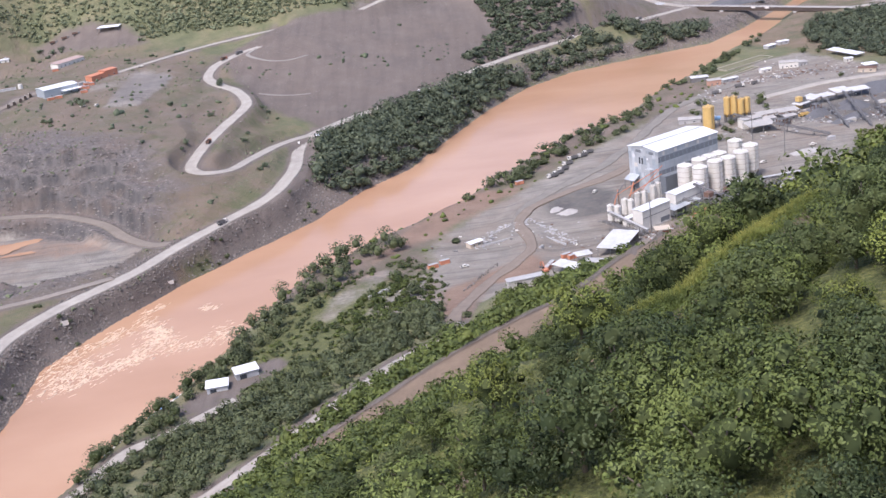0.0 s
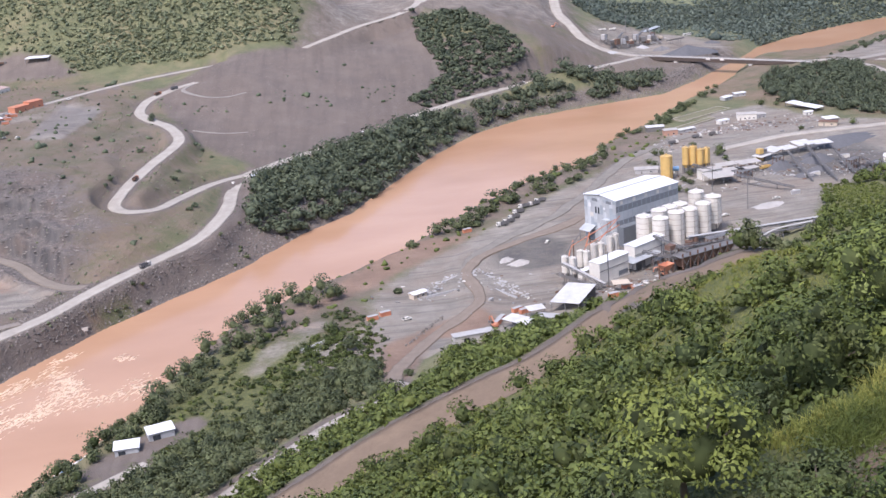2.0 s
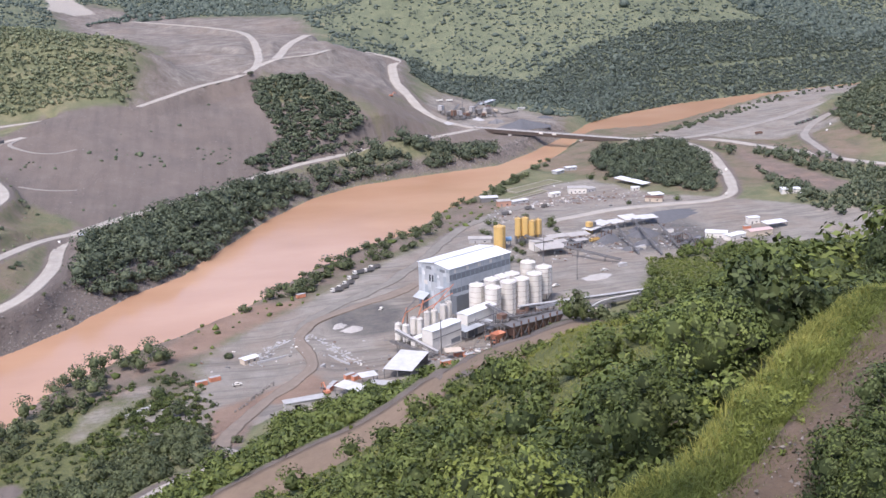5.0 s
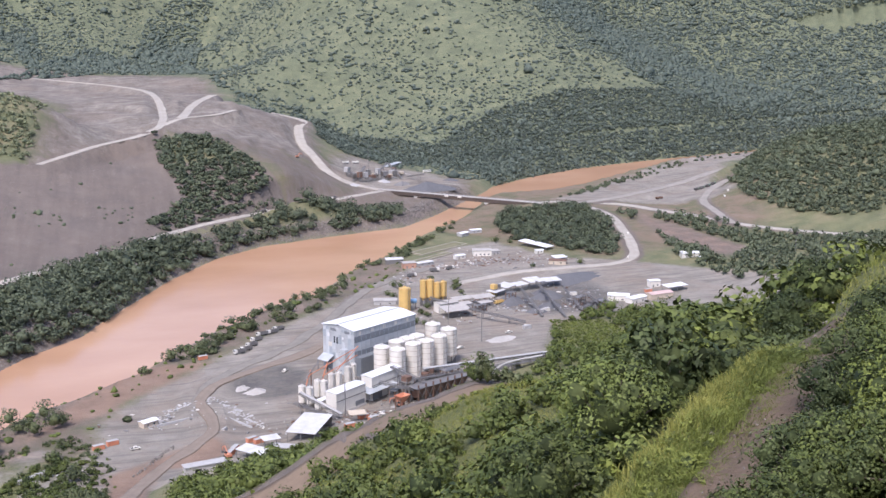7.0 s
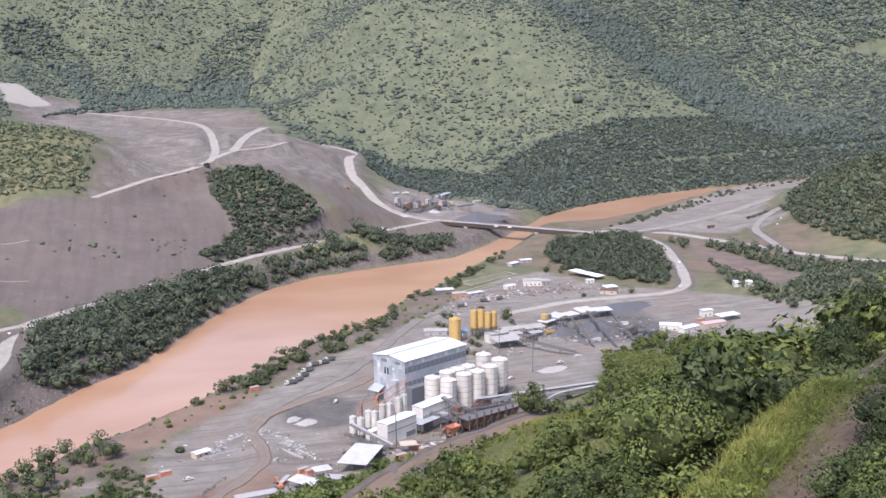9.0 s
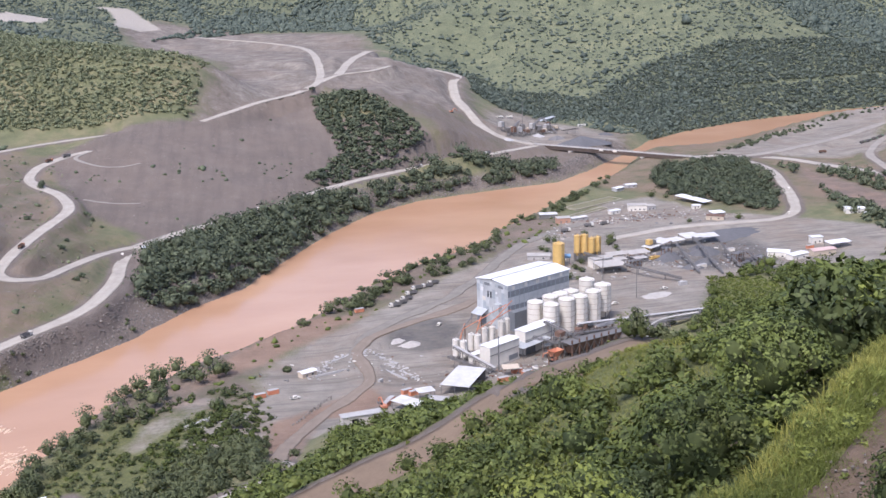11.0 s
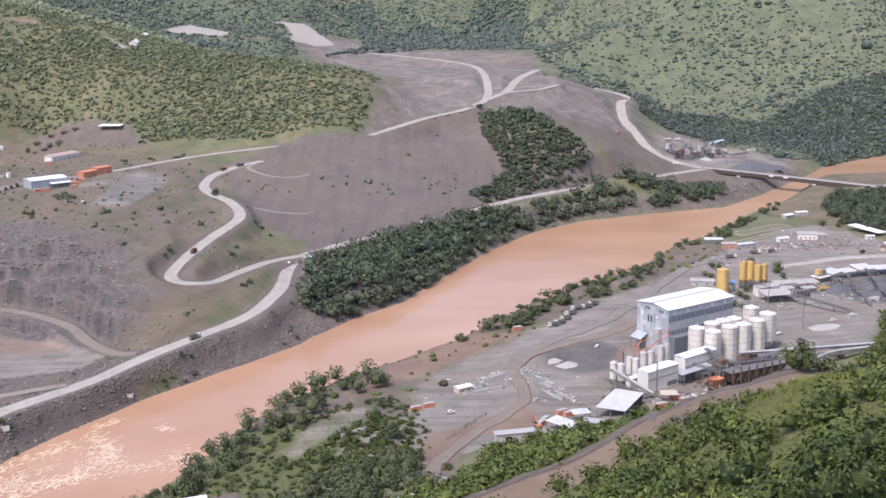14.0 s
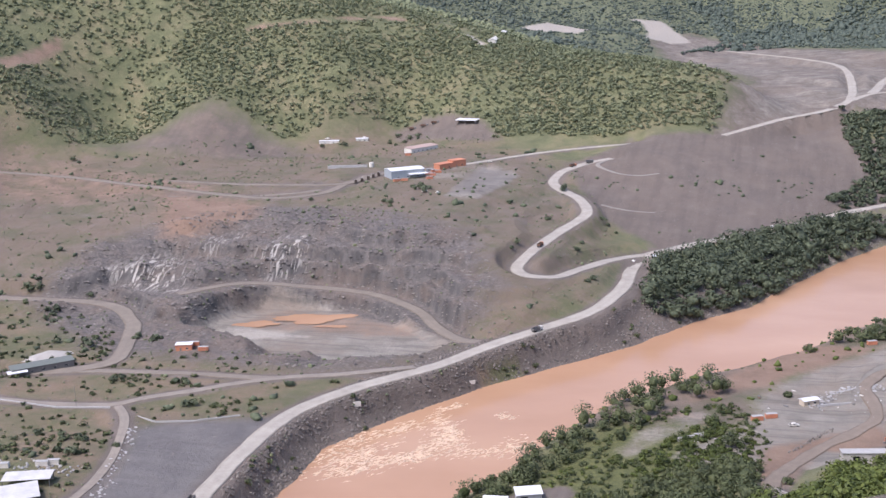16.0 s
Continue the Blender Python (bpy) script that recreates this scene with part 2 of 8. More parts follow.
STONE = stone_material()
GROUND, WATER = ground_material(), water_material()
ROAD = road_surface("pale haul road", (0.38, 0.345, 0.292), 0.09, 0.34)
DIRT = road_surface("brown dirt road", (0.182, 0.132, 0.090), 0.11, 0.34)
TRACK = road_surface("rutted brown earth", (0.118, 0.084, 0.057), 0.5, 0.5)
RAMP = road_surface("tan yard dirt", (0.225, 0.180, 0.140), 0.12, 0.25)
YARD_TRACK = road_surface("dark wheel-worn gravel", (0.222, 0.201, 0.170), 0.12, 0.32)
GRAVEL = road_surface("grey gravel road", (0.295, 0.268, 0.23), 0.1, 0.3)
LOW_GRAVEL = road_surface("brown-grey gravel", (0.262, 0.226, 0.186), 0.12, 0.3)
TERRACE_DIRT = road_surface("brown-grey terrace track", (0.225, 0.19, 0.152), 0.1, 0.3)
WORN = road_surface("worn dusty concrete", (0.36, 0.325, 0.28), 0.12, 0.3)
CONCRETE = plain("concrete", (0.46, 0.43, 0.39), 0.9, 0, 0.1, 0.2)
LEAF = leaves("broad leaves", (0.017, 0.029, 0.010), (0.146, 0.178, 0.046))
LEAF_DARK = leaves("dark leaves", (0.034, 0.046, 0.031), (0.142, 0.166, 0.096))
LEAF_DEEP = leaves("deep green leaves", (0.017, 0.028, 0.011), (0.106, 0.132, 0.044))
LEAF_LIGHT = leaves("light green leaves", (0.040, 0.060, 0.014), (0.200, 0.230, 0.052))
LEAF_SHORE = leaves("grey-green leaves", (0.027, 0.038, 0.020), (0.138, 0.158, 0.072))
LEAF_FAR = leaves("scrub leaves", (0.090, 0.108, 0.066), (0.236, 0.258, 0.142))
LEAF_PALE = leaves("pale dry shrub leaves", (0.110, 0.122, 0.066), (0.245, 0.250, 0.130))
# far hill leaves: distance haze is put into the colour as a blue tint
LEAF_HAZE = leaves("scrub leaves with blue haze tint", (0.042, 0.058, 0.050), (0.122, 0.147, 0.112))
GRASS = leaves("grass blades", (0.085, 0.110, 0.022), (0.29, 0.285, 0.075), 0.7)
# darker leaf copy for crown hearts: the shade inside is in its colour
SHADE_LEAF = leaves("inner leaves darkened for shade", (0.022, 0.033, 0.012), (0.080, 0.098, 0.034), 0.9)
BARK = plain("bark", (0.16, 0.13, 0.10), 0.95, 0, 3.0, 0.3)
WHITE = plain("white painted steel", (0.68, 0.645, 0.575), 0.55, 0, 0.25, 0.18)
ROOF = plain("pale sheet roof", (0.74, 0.74, 0.74), 0.45, 0, 0.15, 0.12)
CLAD = plain("grey-blue sheet cladding", (0.47, 0.49, 0.50), 0.5, 0.2, 0.12, 0.32)
DARKCLAD = plain("dark grey cladding", (0.20, 0.215, 0.23), 0.6, 0.2, 0.15, 0.15)
STEEL = plain("dirty steel", (0.22, 0.21, 0.20), 0.6, 0.4, 0.4, 0.25)
RUST = plain("rust-brown steel", (0.17, 0.10, 0.07), 0.8, 0.1, 0.4, 0.3)
WORN_ROOF = plain("stained pale sheet roof", (0.56, 0.55, 0.525), 0.6, 0, 0.2, 0.28)
GIRDER = plain("dark weathered steel", (0.085, 0.064, 0.052), 0.75, 0.1, 0.4, 0.3)
SILO_BAND = plain("tan stained band", (0.40, 0.33, 0.255), 0.8, 0.1, 0.5, 0.3)
CLAD_PALE = plain("pale blue-grey sheet", (0.57, 0.595, 0.605), 0.5, 0.2, 0.2, 0.2)
CLAD_BLUE = plain("weathered blue-grey sheet", (0.385, 0.425, 0.455), 0.5, 0.2, 0.2, 0.25)
BLUE = plain("faded blue plastic", (0.20, 0.36, 0.55), 0.6, 0, 0.5, 0.15)
DUSTY = plain("dusty grey-brown sheet roof", (0.40, 0.375, 0.34), 0.8, 0, 0.2, 0.25)
YELLOW = plain("yellow painted steel", (0.60, 0.40, 0.14), 0.5, 0, 0.3, 0.15)
ORANGE = plain("orange painted steel", (0.56, 0.23, 0.13), 0.6, 0, 0.4, 0.2)
GREEN = plain("green painted steel", (0.16, 0.24, 0.17), 0.6, 0, 0.4, 0.2)
BLACK = plain("black rubber", (0.03, 0.03, 0.03), 0.8, 0, 1.0, 0.2)
GLASS = plain("dark glazing", (0.04, 0.05, 0.06), 0.15, 0, 1.0, 0.1)
COAL = plain("dark aggregate", (0.12, 0.12, 0.125), 0.95, 0, 0.4, 0.2)
PALE = plain("pale aggregate", (0.40, 0.39, 0.375), 0.95, 0, 0.4, 0.2)
TAN = plain("tan plaster", (0.52, 0.44, 0.34), 0.9, 0, 0.3, 0.15)
FOAM = plain("river foam", (0.75, 0.555, 0.385), 0.65, 0, 0.5, 0.2)


# ---- mesh helpers ----
class Build:
    """Collects faces of one mesh."""

    def __init__(self):
        self.v, self.f = [], []

    def add(self, verts, faces):
        k = len(self.v)
        self.v += [tuple(p) for p in verts]
        self.f += [tuple(k + i for i in f) for f in faces]
        return self

    def box(self, x0, y0, z0, x1, y1, z1):
        v = [(x, y, z) for z in (z0, z1) for x, y in ((x0, y0), (x1, y0), (x1, y1), (x0, y1))]
        return self.add(v, [(3, 2, 1, 0), (4, 5, 6, 7), (0, 1, 5, 4), (1, 2, 6, 5), (2, 3, 7, 6), (3, 0, 4, 7)])

    def tube(self, p, q, r, r2=None, n=10, caps=True):
        p, q = Vector(p), Vector(q)
        a = (q - p).normalized()
        s = a.orthogonal().normalized()
        u = a.cross(s)
        r2 = r if r2 is None else r2
        ring = [[c + k * (math.cos(2 * math.pi * i / n) * s + math.sin(2 * math.pi * i / n) * u) for i in range(n)] for c, k in ((p, r), (q, r2))]
        f = [(i, (i + 1) % n, n + (i + 1) % n, n + i) for i in range(n)]
        if caps:
            f += [tuple(range(n))[::-1], tuple(range(n, 2 * n))]
        return self.add(ring[0] + ring[1], f)

    def beam(self, p, q, w, h=None):
        """A square bar from p to q."""
        p, q = Vector(p), Vector(q)
        a = (q - p).normalized()
        s = a.cross(Vector((0, 0, 1)))
        s = s.normalized() if s.length > 1e-3 else Vector((1, 0, 0))
        u = s.cross(a)
        h = w if h is None else h
        v = [c + i * w / 2 * s + j * h / 2 * u for c in (p, q) for i, j in ((-1, -1), (1, -1), (1, 1), (-1, 1))]
        return self.add(v, [(3, 2, 1, 0), (4, 5, 6, 7), (0, 1, 5, 4), (1, 2, 6, 5), (2, 3, 7, 6), (3, 0, 4, 7)])

    def lathe(self, profile, n=20, at=(0, 0)):
        v = [(at[0] + r * math.cos(2 * math.pi * i / n), at[1] + r * math.sin(2 * math.pi * i / n), z) for r, z in profile for i in range(n)]
        f = [(k * n + i, k * n + (i + 1) % n, (k + 1) * n + (i + 1) % n, (k + 1) * n + i) for k in range(len(profile) - 1) for i in range(n)]
        f += [tuple(range(n))[::-1], tuple(range((len(profile) - 1) * n, len(profile) * n))]
        return self.add(v, f)

    def mesh(self, name, mat, smooth=False):
        me = bpy.data.meshes.new(name)
        me.from_pydata(self.v, [], self.f)
        me.materials.append(mat)
        if smooth:
            me.shade_smooth()
        me.update()
        return me


def part(name, build, mat, parent, label="", smooth=False):
    me = build.mesh(name, mat, smooth) if isinstance(build, Build) else build
    ob = new(name, me)
    ob.parent = parent
    return tagged(ob, label)


def thing(name, m, label, category, group="", kind=""):
    ob = new(name)
    ob.empty_display_size = 1.0
    ob.matrix_world = m
    return tagged(ob, label, category, group, kind)


def mesh_object(name, verts, faces, mat, smooth=True):
    """A mesh object from numpy arrays; faces all of one size."""
    me = bpy.data.meshes.new(name)
    verts, faces = np.asarray(verts, np.float32), np.asarray(faces, np.int32)
    k = faces.shape[1]
    me.vertices.add(len(verts))
    me.vertices.foreach_set("co", verts.ravel())
    me.loops.add(faces.size)
    me.loops.foreach_set("vertex_index", faces.ravel())
    me.polygons.add(len(faces))
    me.polygons.foreach_set("loop_start", np.arange(0, faces.size, k, dtype=np.int32))
    me.polygons.foreach_set("use_smooth", np.full(len(faces), smooth))
    me.materials.append(mat)
    me.update(calc_edges=True)
    return new(name, me)


def value_noise(x, y, size, seed):
    """Smooth noise from -1 to 1 on a lattice of that size."""
    rng = np.random.RandomState(seed)
    table = rng.rand(64, 64)
    c, d = math.cos(1.37 * seed), math.sin(1.37 * seed)
    u, v = (c * x + d * y) / size, (c * y - d * x) / size
    i, j = np.floor(u).astype(int), np.floor(v).astype(int)
    a, b = u - i, v - j
    a, b = a * a * (3 - 2 * a), b * b * (3 - 2 * b)
    g = lambda p, q: table[p % 64, q % 64]
    return 2 * ((g(i, j) * (1 - a) + g(i + 1, j) * a) * (1 - b) + (g(i, j + 1) * (1 - a) + g(i + 1, j + 1) * a) * b) - 1


def smooth_line(points, step=5.0):
    """A polyline rounded by a spline and cut into even steps."""
    p = np.array(points, float)
    p = np.vstack([2 * p[0] - p[1], p, 2 * p[-1] - p[-2]])
    out = []
    for a, b, c, d in zip(p, p[1:], p[2:], p[3:]):
        n = max(1, int(np.linalg.norm(c - b) / step))
        for t in np.arange(n) / n:
            out.append(0.5 * (2 * b + (c - a) * t + (2 * a - 5 * b + 4 * c - d) * t * t + (3 * b - a - 3 * c + d) * t ** 3))
    return np.array(out + [p[-2]])


def inside(x, y, poly):
    poly = np.array(poly, float)
    hit = np.zeros(x.shape, bool)
    for (x0, y0), (x1, y1) in zip(poly, np.roll(poly, -1, 0)):
        cross = ((y0 > y) != (y1 > y)) & (x < (x1 - x0) * (y - y0) / (y1 - y0 + 1e-9) + x0)
        hit ^= cross
    return hit


def line_distance(x, y, line, reach):
    """Distance to a polyline and the height of its nearest point, within reach."""
    best, level = np.full(x.shape, 1e6), np.zeros(x.shape)
    line = np.asarray(line, float)
    if line.shape[1] == 2:
        line = np.c_[line, np.zeros(len(line))]
    lo, hi = line.min(0) - reach, line.max(0) + reach
    near = np.nonzero((x > lo[0]) & (x < hi[0]) & (y > lo[1]) & (y < hi[1]))[0]
    px, py = x[near], y[near]
    b, z = np.full(px.shape, 1e6), np.zeros(px.shape)
    for p, q in zip(line, line[1:]):
        k = np.nonzero((px > min(p[0], q[0]) - reach) & (px < max(p[0], q[0]) + reach) & (py > min(p[1], q[1]) - reach) & (py < max(p[1], q[1]) + reach))[0]
        d = q - p
        t = np.clip(((px[k] - p[0]) * d[0] + (py[k] - p[1]) * d[1]) / (d[0] ** 2 + d[1] ** 2 + 1e-9), 0, 1)
        e = np.hypot(px[k] - p[0] - t * d[0], py[k] - p[1] - t * d[1])
        m = e < b[k]
        b[k[m]], z[k[m]] = e[m], (p[2] + t * d[2])[m]
    best[near], level[near] = b, z
    return best, level


def zone_weight(x, y, poly, soft):
    """1 inside a polygon, 0 outside, with a soft rim."""
    ring = list(poly) + [poly[0]]
    d, _ = line_distance(x, y, ring, soft * 2)
    d = np.where(inside(x, y, poly), d, -d)
    return np.clip(0.5 + 0.5 * d / soft, 0, 1)


# ---- the lie of the land ----
LEFT_BANK = [(-200, 200), (-228, 360), (-238, 481), (-235, 536), (-236, 580), (-215, 627), (-180, 690), (-143, 735), (-100, 790), (-63, 857), (-28, 899), (7, 983), (43, 1062), (88, 1140), (141, 1189), (206, 1215), (292, 1245), (340, 1300), (372, 1345), (419, 1409), (463, 1478), (525, 1535), (627, 1600), (753, 1650), (856, 1679), (1000, 1724), (1300, 1820)]
RIGHT_BANK = [(-150, 200), (-172, 350), (-182, 452), (-170, 490), (-150, 530), (-136, 566), (-120, 620), (-101, 672), (-60, 720), (-30, 751), (7, 795), (50, 865), (110, 935), (150, 965), (186, 1035), (240, 1105), (294, 1187), (347, 1250), (383, 1309), (428, 1393), (506, 1411), (575, 1458), (620, 1493), (724, 1566), (807, 1597), (873, 1606), (970, 1660), (1300, 1740)]
WATER_LEVEL = -12.0

# terrain control points: x, y, z, mostly set along view rays at assumed depths
OWN_SLOPE = [(0, 0, 219), (0, 25, 211), (-60, 0, 200), (60, 0, 226), (0, -80, 222), (100, -60, 240), (0, -300, 270), (4, 32, 203.5), (26, 47, 212.7), (29, 50, 213.2), (34, 56, 213.7), (39, 61, 213.9), (44, 66, 213.6), (24, 54, 210.8), (27, 56, 211.6), (29, 58, 212.3), (33, 61, 213.1), (37, 65, 213.3), (42, 69, 212.0), (56, 85, 210.0), (67, 94, 211.4), (24, 39, 216.4), (27, 38, 217.2), (33, 46, 216.4), (50, 82, 207.8), (44, 84, 204.2), (38, 84, 200.9), (7, 75, 184), (18, 72, 194), (-19, 126, 154), (6, 131, 160), (31, 132, 170), (54, 116, 191.8), (63, 113, 195.7), (73, 113, 195.8), (-58, 217, 98), (-16, 229, 110), (20, 233, 121), (50, 236, 137), (72, 236, 150), (80, 240, 141.7), (93, 237, 145.3), (106, 224, 155.3), (117, 199, 167.5), (73, 175, 170.8), (85, 160, 177.2), (-100, 200, 85), (-45, 90, 165), (-140, 300, 10)]
LOWER_SLOPE = [(-54, 281, 68), (-20, 293, 83), (13, 300, 96), (37, 302, 105), (76, 291, 130.5), (86, 289, 133.7), (97, 295, 124.1), (116, 300, 125.6), (132, 296, 133.3), (153, 289, 141.4), (-99, 377, 18), (-55, 438, 18), (2, 497, 18), (14, 549, 10), (40, 450, 50), (100, 480, 45), (150, 520, 38), (200, 590, 15), (230, 640, 8), (160, 426, 81.7), (195, 436, 86.7), (216, 530, 53.8), (259, 515, 68.2), (227, 368, 112.2), (342, 583, 51.7), (620, 700, 30)]
WORKS = [(-124, 511, -6), (-113, 524, -6), (-16, 633, 0), (60, 610, 1), (95, 640, 0), (135, 721, 0), (196, 684, 1), (204, 754, 0), (72, 801, -2), (102, 843, -2), (226, 877, 0), (156, 902, -1), (323, 914, 0), (370, 834, 2), (453, 826, 3), (434, 986, 2), (330, 1080, -2), (485, 1130, 3), (247, 1017, -3), (420, 1200, 0)]
EAST = [(470, 1267, 3), (556, 1185, 3), (648, 1010, 5), (487, 975, 5), (560, 900, 10), (700, 900, 30), (675, 1306, 6), (644, 1090, 8), (797, 1309, 62), (830, 1220, 70), (892, 1490, 6), (700, 1400, 2), (1000, 1250, 110), (1200, 1500, 60), (1100, 900, 180)]
WEST_BANK = [(-258, 552, 4), (-205, 676, 4.5), (-131, 785, 6), (-114, 872, 10), (-77, 1008, 10), (-1, 1089, 10), (100, 1215, 10), (229, 1311, 8), (-350, 571, 4), (-311, 485, 4), (-425, 570, 6), (-310, 645, 5), (-400, 640, 7), (-460, 755, 10), (-560, 700, 12), (-400, 350, 20), (-700, 600, 60)]
QUARRY = [(-331, 665, 5), (-250, 690, 6), (-414.9, 764.4, 18), (-384.0, 805.8, 17), (-343.0, 821.9, 12), (-292.3, 821.8, 9), (-232.6, 771.8, 8), (-440, 700, 12), (-504, 767, 22), (-477, 825, 26), (-372.4, 831.6, 24), (-297.4, 833.3, 22), (-215.2, 796.5, 22), (-185, 800, 24), (-622, 986, 42), (-479, 900, 40), (-444, 953, 44), (-375, 970, 44), (-274, 903, 42), (-212, 870, 36), (-553, 1019, 47), (-422, 990, 46)]
PIT_FLOOR = [(-391.0, 729.0), (-381.8, 775.9), (-360.4, 810.7), (-310.1, 804.4), (-250.0, 769.1), (-219.0, 747.9), (-201.5, 730.9), (-219.1, 697.2), (-257.2, 684.2), (-298.5, 692.6), (-344.9, 712.5)]
TERRACE = [(-788, 1097, 48), (-693, 1053, 48), (-382, 1056, 47), (-348, 1089, 50), (-312, 1125, 50), (-423, 1136, 50), (-371, 1232, 52), (-521, 1279, 54), (-287, 1170, 52), (-201, 1257, 52), (-250, 1080, 47), (-140, 1000, 20), (-170, 930, 28)]
SPOIL = [(-153, 1225, 58), (-81, 1278, 60), (-12, 1370, 62), (40, 1420, 66), (30, 1250, 34), (95, 1387, 72), (60, 1496, 82), (139, 1380, 62), (186, 1320, 40), (150, 1590, 88), (58, 1763, 90), (-109, 2060, 96), (116, 2060, 98), (200, 1650, 72), (245, 1660, 60), (239, 1453, 30), (300, 1500, 8), (360, 1430, 4), (294, 1412, 3), (330, 1400, 0), (-60, 1500, 78), (-180, 1900, 92)]
WEST_HILLS = [(-812, 1134, 60), (-757, 1272, 70), (-564, 1281, 60), (-435, 1335, 62), (-300, 1287, 60), (-191, 1283, 62), (-824, 1185, 120), (-644, 1294, 110), (-500, 1356, 125), (-347, 1390, 120), (-204, 1395, 128), (-112, 1402, 120), (-49, 1404, 98), (-916, 1312, 216), (-747, 1414, 208), (-557, 1500, 195), (-352, 1560, 150), (-250, 1620, 120), (-497, 1935, 138), (-288, 1976, 132), (-700, 1900, 250), (-1100, 1500, 300), (-1000, 1000, 150)]
NORTH_HILLS = [(225, 2150, 100), (306, 1900, 60), (321, 1790, 25), (350, 1690, 4), (405, 1620, -2), (444, 1520, -4), (280, 1978, 125), (457, 1943, 118), (376, 1908, 95), (447, 1731, 26), (696, 1703, 42), (735, 1802, 100), (689, 1929, 160), (641, 2052, 242), (973, 2247, 150), (1048, 2042, 85), (1009, 1774, 35), (829, 1720, 35), (230, 2239, 140), (369, 2219, 268), (517, 2190, 272), (640, 2150, 275), (-278, 2484, 270), (-75, 2498, 262), (22, 2398, 160), (178, 2400, 125), (-179, 2392, 160), (1000, 2380, 250), (1230, 2203, 250), (1400, 2150, 240), (1250, 1870, 70), (1500, 1980, 120), (1700, 2000, 160), (400, 2700, 430), (900, 2700, 430), (-600, 2700, 380), (1500, 2300, 380)]
SPOTS = np.array(OWN_SLOPE + LOWER_SLOPE + WORKS + EAST + WEST_BANK + QUARRY + TERRACE + SPOIL + WEST_HILLS + NORTH_HILLS, float)

# stretches of ground with a cover of their own
YARD = [(-53, 577), (-24, 622), (-11, 645), (-18, 672), (4, 717), (34, 760), (57, 783), (93, 829), (133, 879), (156, 902), (247, 1017), (300, 1090), (345, 1100), (380, 1010), (420, 985), (445, 960), (520, 870), (493, 815), (372, 815), (300, 800), (270, 735), (196, 670), (136, 634), (95, 612), (55, 585), (25, 560), (-5, 562), (-30, 562)]
SPOIL_FACE = [(-102, 985), (-1, 1098), (100, 1222), (180, 1285), (150, 1330), (60, 1330), (60, 1440), (-12, 1393), (-81, 1290), (-160, 1262), (-215, 1180), (-165, 1040)]
PLATEAU = [(-81, 1280), (60, 1430), (150, 1400), (230, 1440), (260, 1560), (260, 1680), (170, 1780), (150, 2000), (60, 2120), (-180, 2150), (-230, 2000), (-60, 1600), (-60, 1450)]
PIT = [(-430, 660), (-520, 740), (-530, 850), (-450, 960), (-330, 960), (-230, 890), (-190, 800), (-205, 700), (-250, 655), (-330, 655)]
WEST_FLAT = [(-1000, 1150), (-800, 950), (-600, 600), (-450, 520), (-320, 420), (-250, 420), (-245, 560), (-205, 650), (-150, 760), (-125, 830), (-130, 960), (-200, 1180), (-320, 1280), (-450, 1330), (-560, 1260), (-720, 1180)]
GREY_YARD = [(-330, 548), (-317, 562), (-282, 571), (-264, 583), (-263, 557), (-266, 533), (-264, 498), (-258, 425), (-307, 425), (-308, 470), (-311, 495), (-318, 518)]
TERRACE_YARD = [(-330, 1060), (-262, 1080), (-240, 1130), (-290, 1165), (-320, 1160), (-345, 1100)]
CRUSHER = [(255, 1410), (300, 1385), (400, 1410), (430, 1470), (400, 1560), (300, 1580), (250, 1500)]
EAST_FLAT = [(470, 1290), (600, 1220), (680, 1240), (690, 1330), (800, 1500), (900, 1570), (780, 1570), (600, 1440)]
EAST_BARE = [(500, 1010), (510, 940), (560, 1000), (530, 1180), (510, 1150)]
TERRACE_BANK = [(-430, 985), (-350, 990), (-250, 960), (-180, 900), (-185, 1000), (-215, 1060), (-300, 1050), (-360, 1060)]
WEST_SCAR = [(-554.8, 1001.1), (-440.1, 969.2), (-423.8, 923.8), (-457.8, 869.2), (-481.8, 862.8)]
WEST_TAN = [(-662, 1274), (-608, 1292), (-565, 1283), (-500, 1262), (-480, 1240), (-606, 1180), (-674, 1190), (-760, 1180), (-700, 1226)]
WEST_RED = [(-812, 1134), (-685, 1145), (-560, 1090), (-450, 1010), (-509, 977), (-680, 941), (-800, 1000)]
GULLY = [(-720, 1353), (-650, 1283), (-615, 1290), (-628, 1340), (-640, 1420), (-695, 1440)]
PALE_CUTS = [[(-478, 802), (-480, 840), (-452, 846), (-440, 806)], [(-388, 846), (-384, 885), (-360, 885), (-350, 834), (-370, 822)], [(-500, 805), (-462, 780), (-415, 770), (-420, 800), (-470, 815)], [(-440, 880), (-425, 895), (-415, 860), (-430, 840)]]
TAN_BANK = [(-52, 660), (-41, 700), (-22, 735), (6, 790), (35, 785), (57, 783), (22, 740), (-16, 694)]
BROWN_RAMP = [(-14, 542), (-10, 589), (19, 617), (45, 639), (56, 617), (41, 599), (15, 591), (0, 524)]
OPEN_GREEN = [(296, 809), (331, 791), (330, 732), (291, 703), (280, 740)]
PIT_SILT = [(-372, 762), (-345, 800), (-290, 795), (-240, 765), (-225, 745), (-290, 745), (-350, 745)]
PIT_CHALK = [(-382, 738), (-372, 752), (-340, 748), (-300, 738), (-320, 728), (-350, 722)]
PUMP_YARD = [(-146, 488), (-138, 512), (-118, 532), (-98, 540), (-92, 532), (-104, 514), (-124, 498), (-136, 486)]
BANK_GREEN = [(-182, 694), (-163, 725), (-156, 717), (-174, 690)]
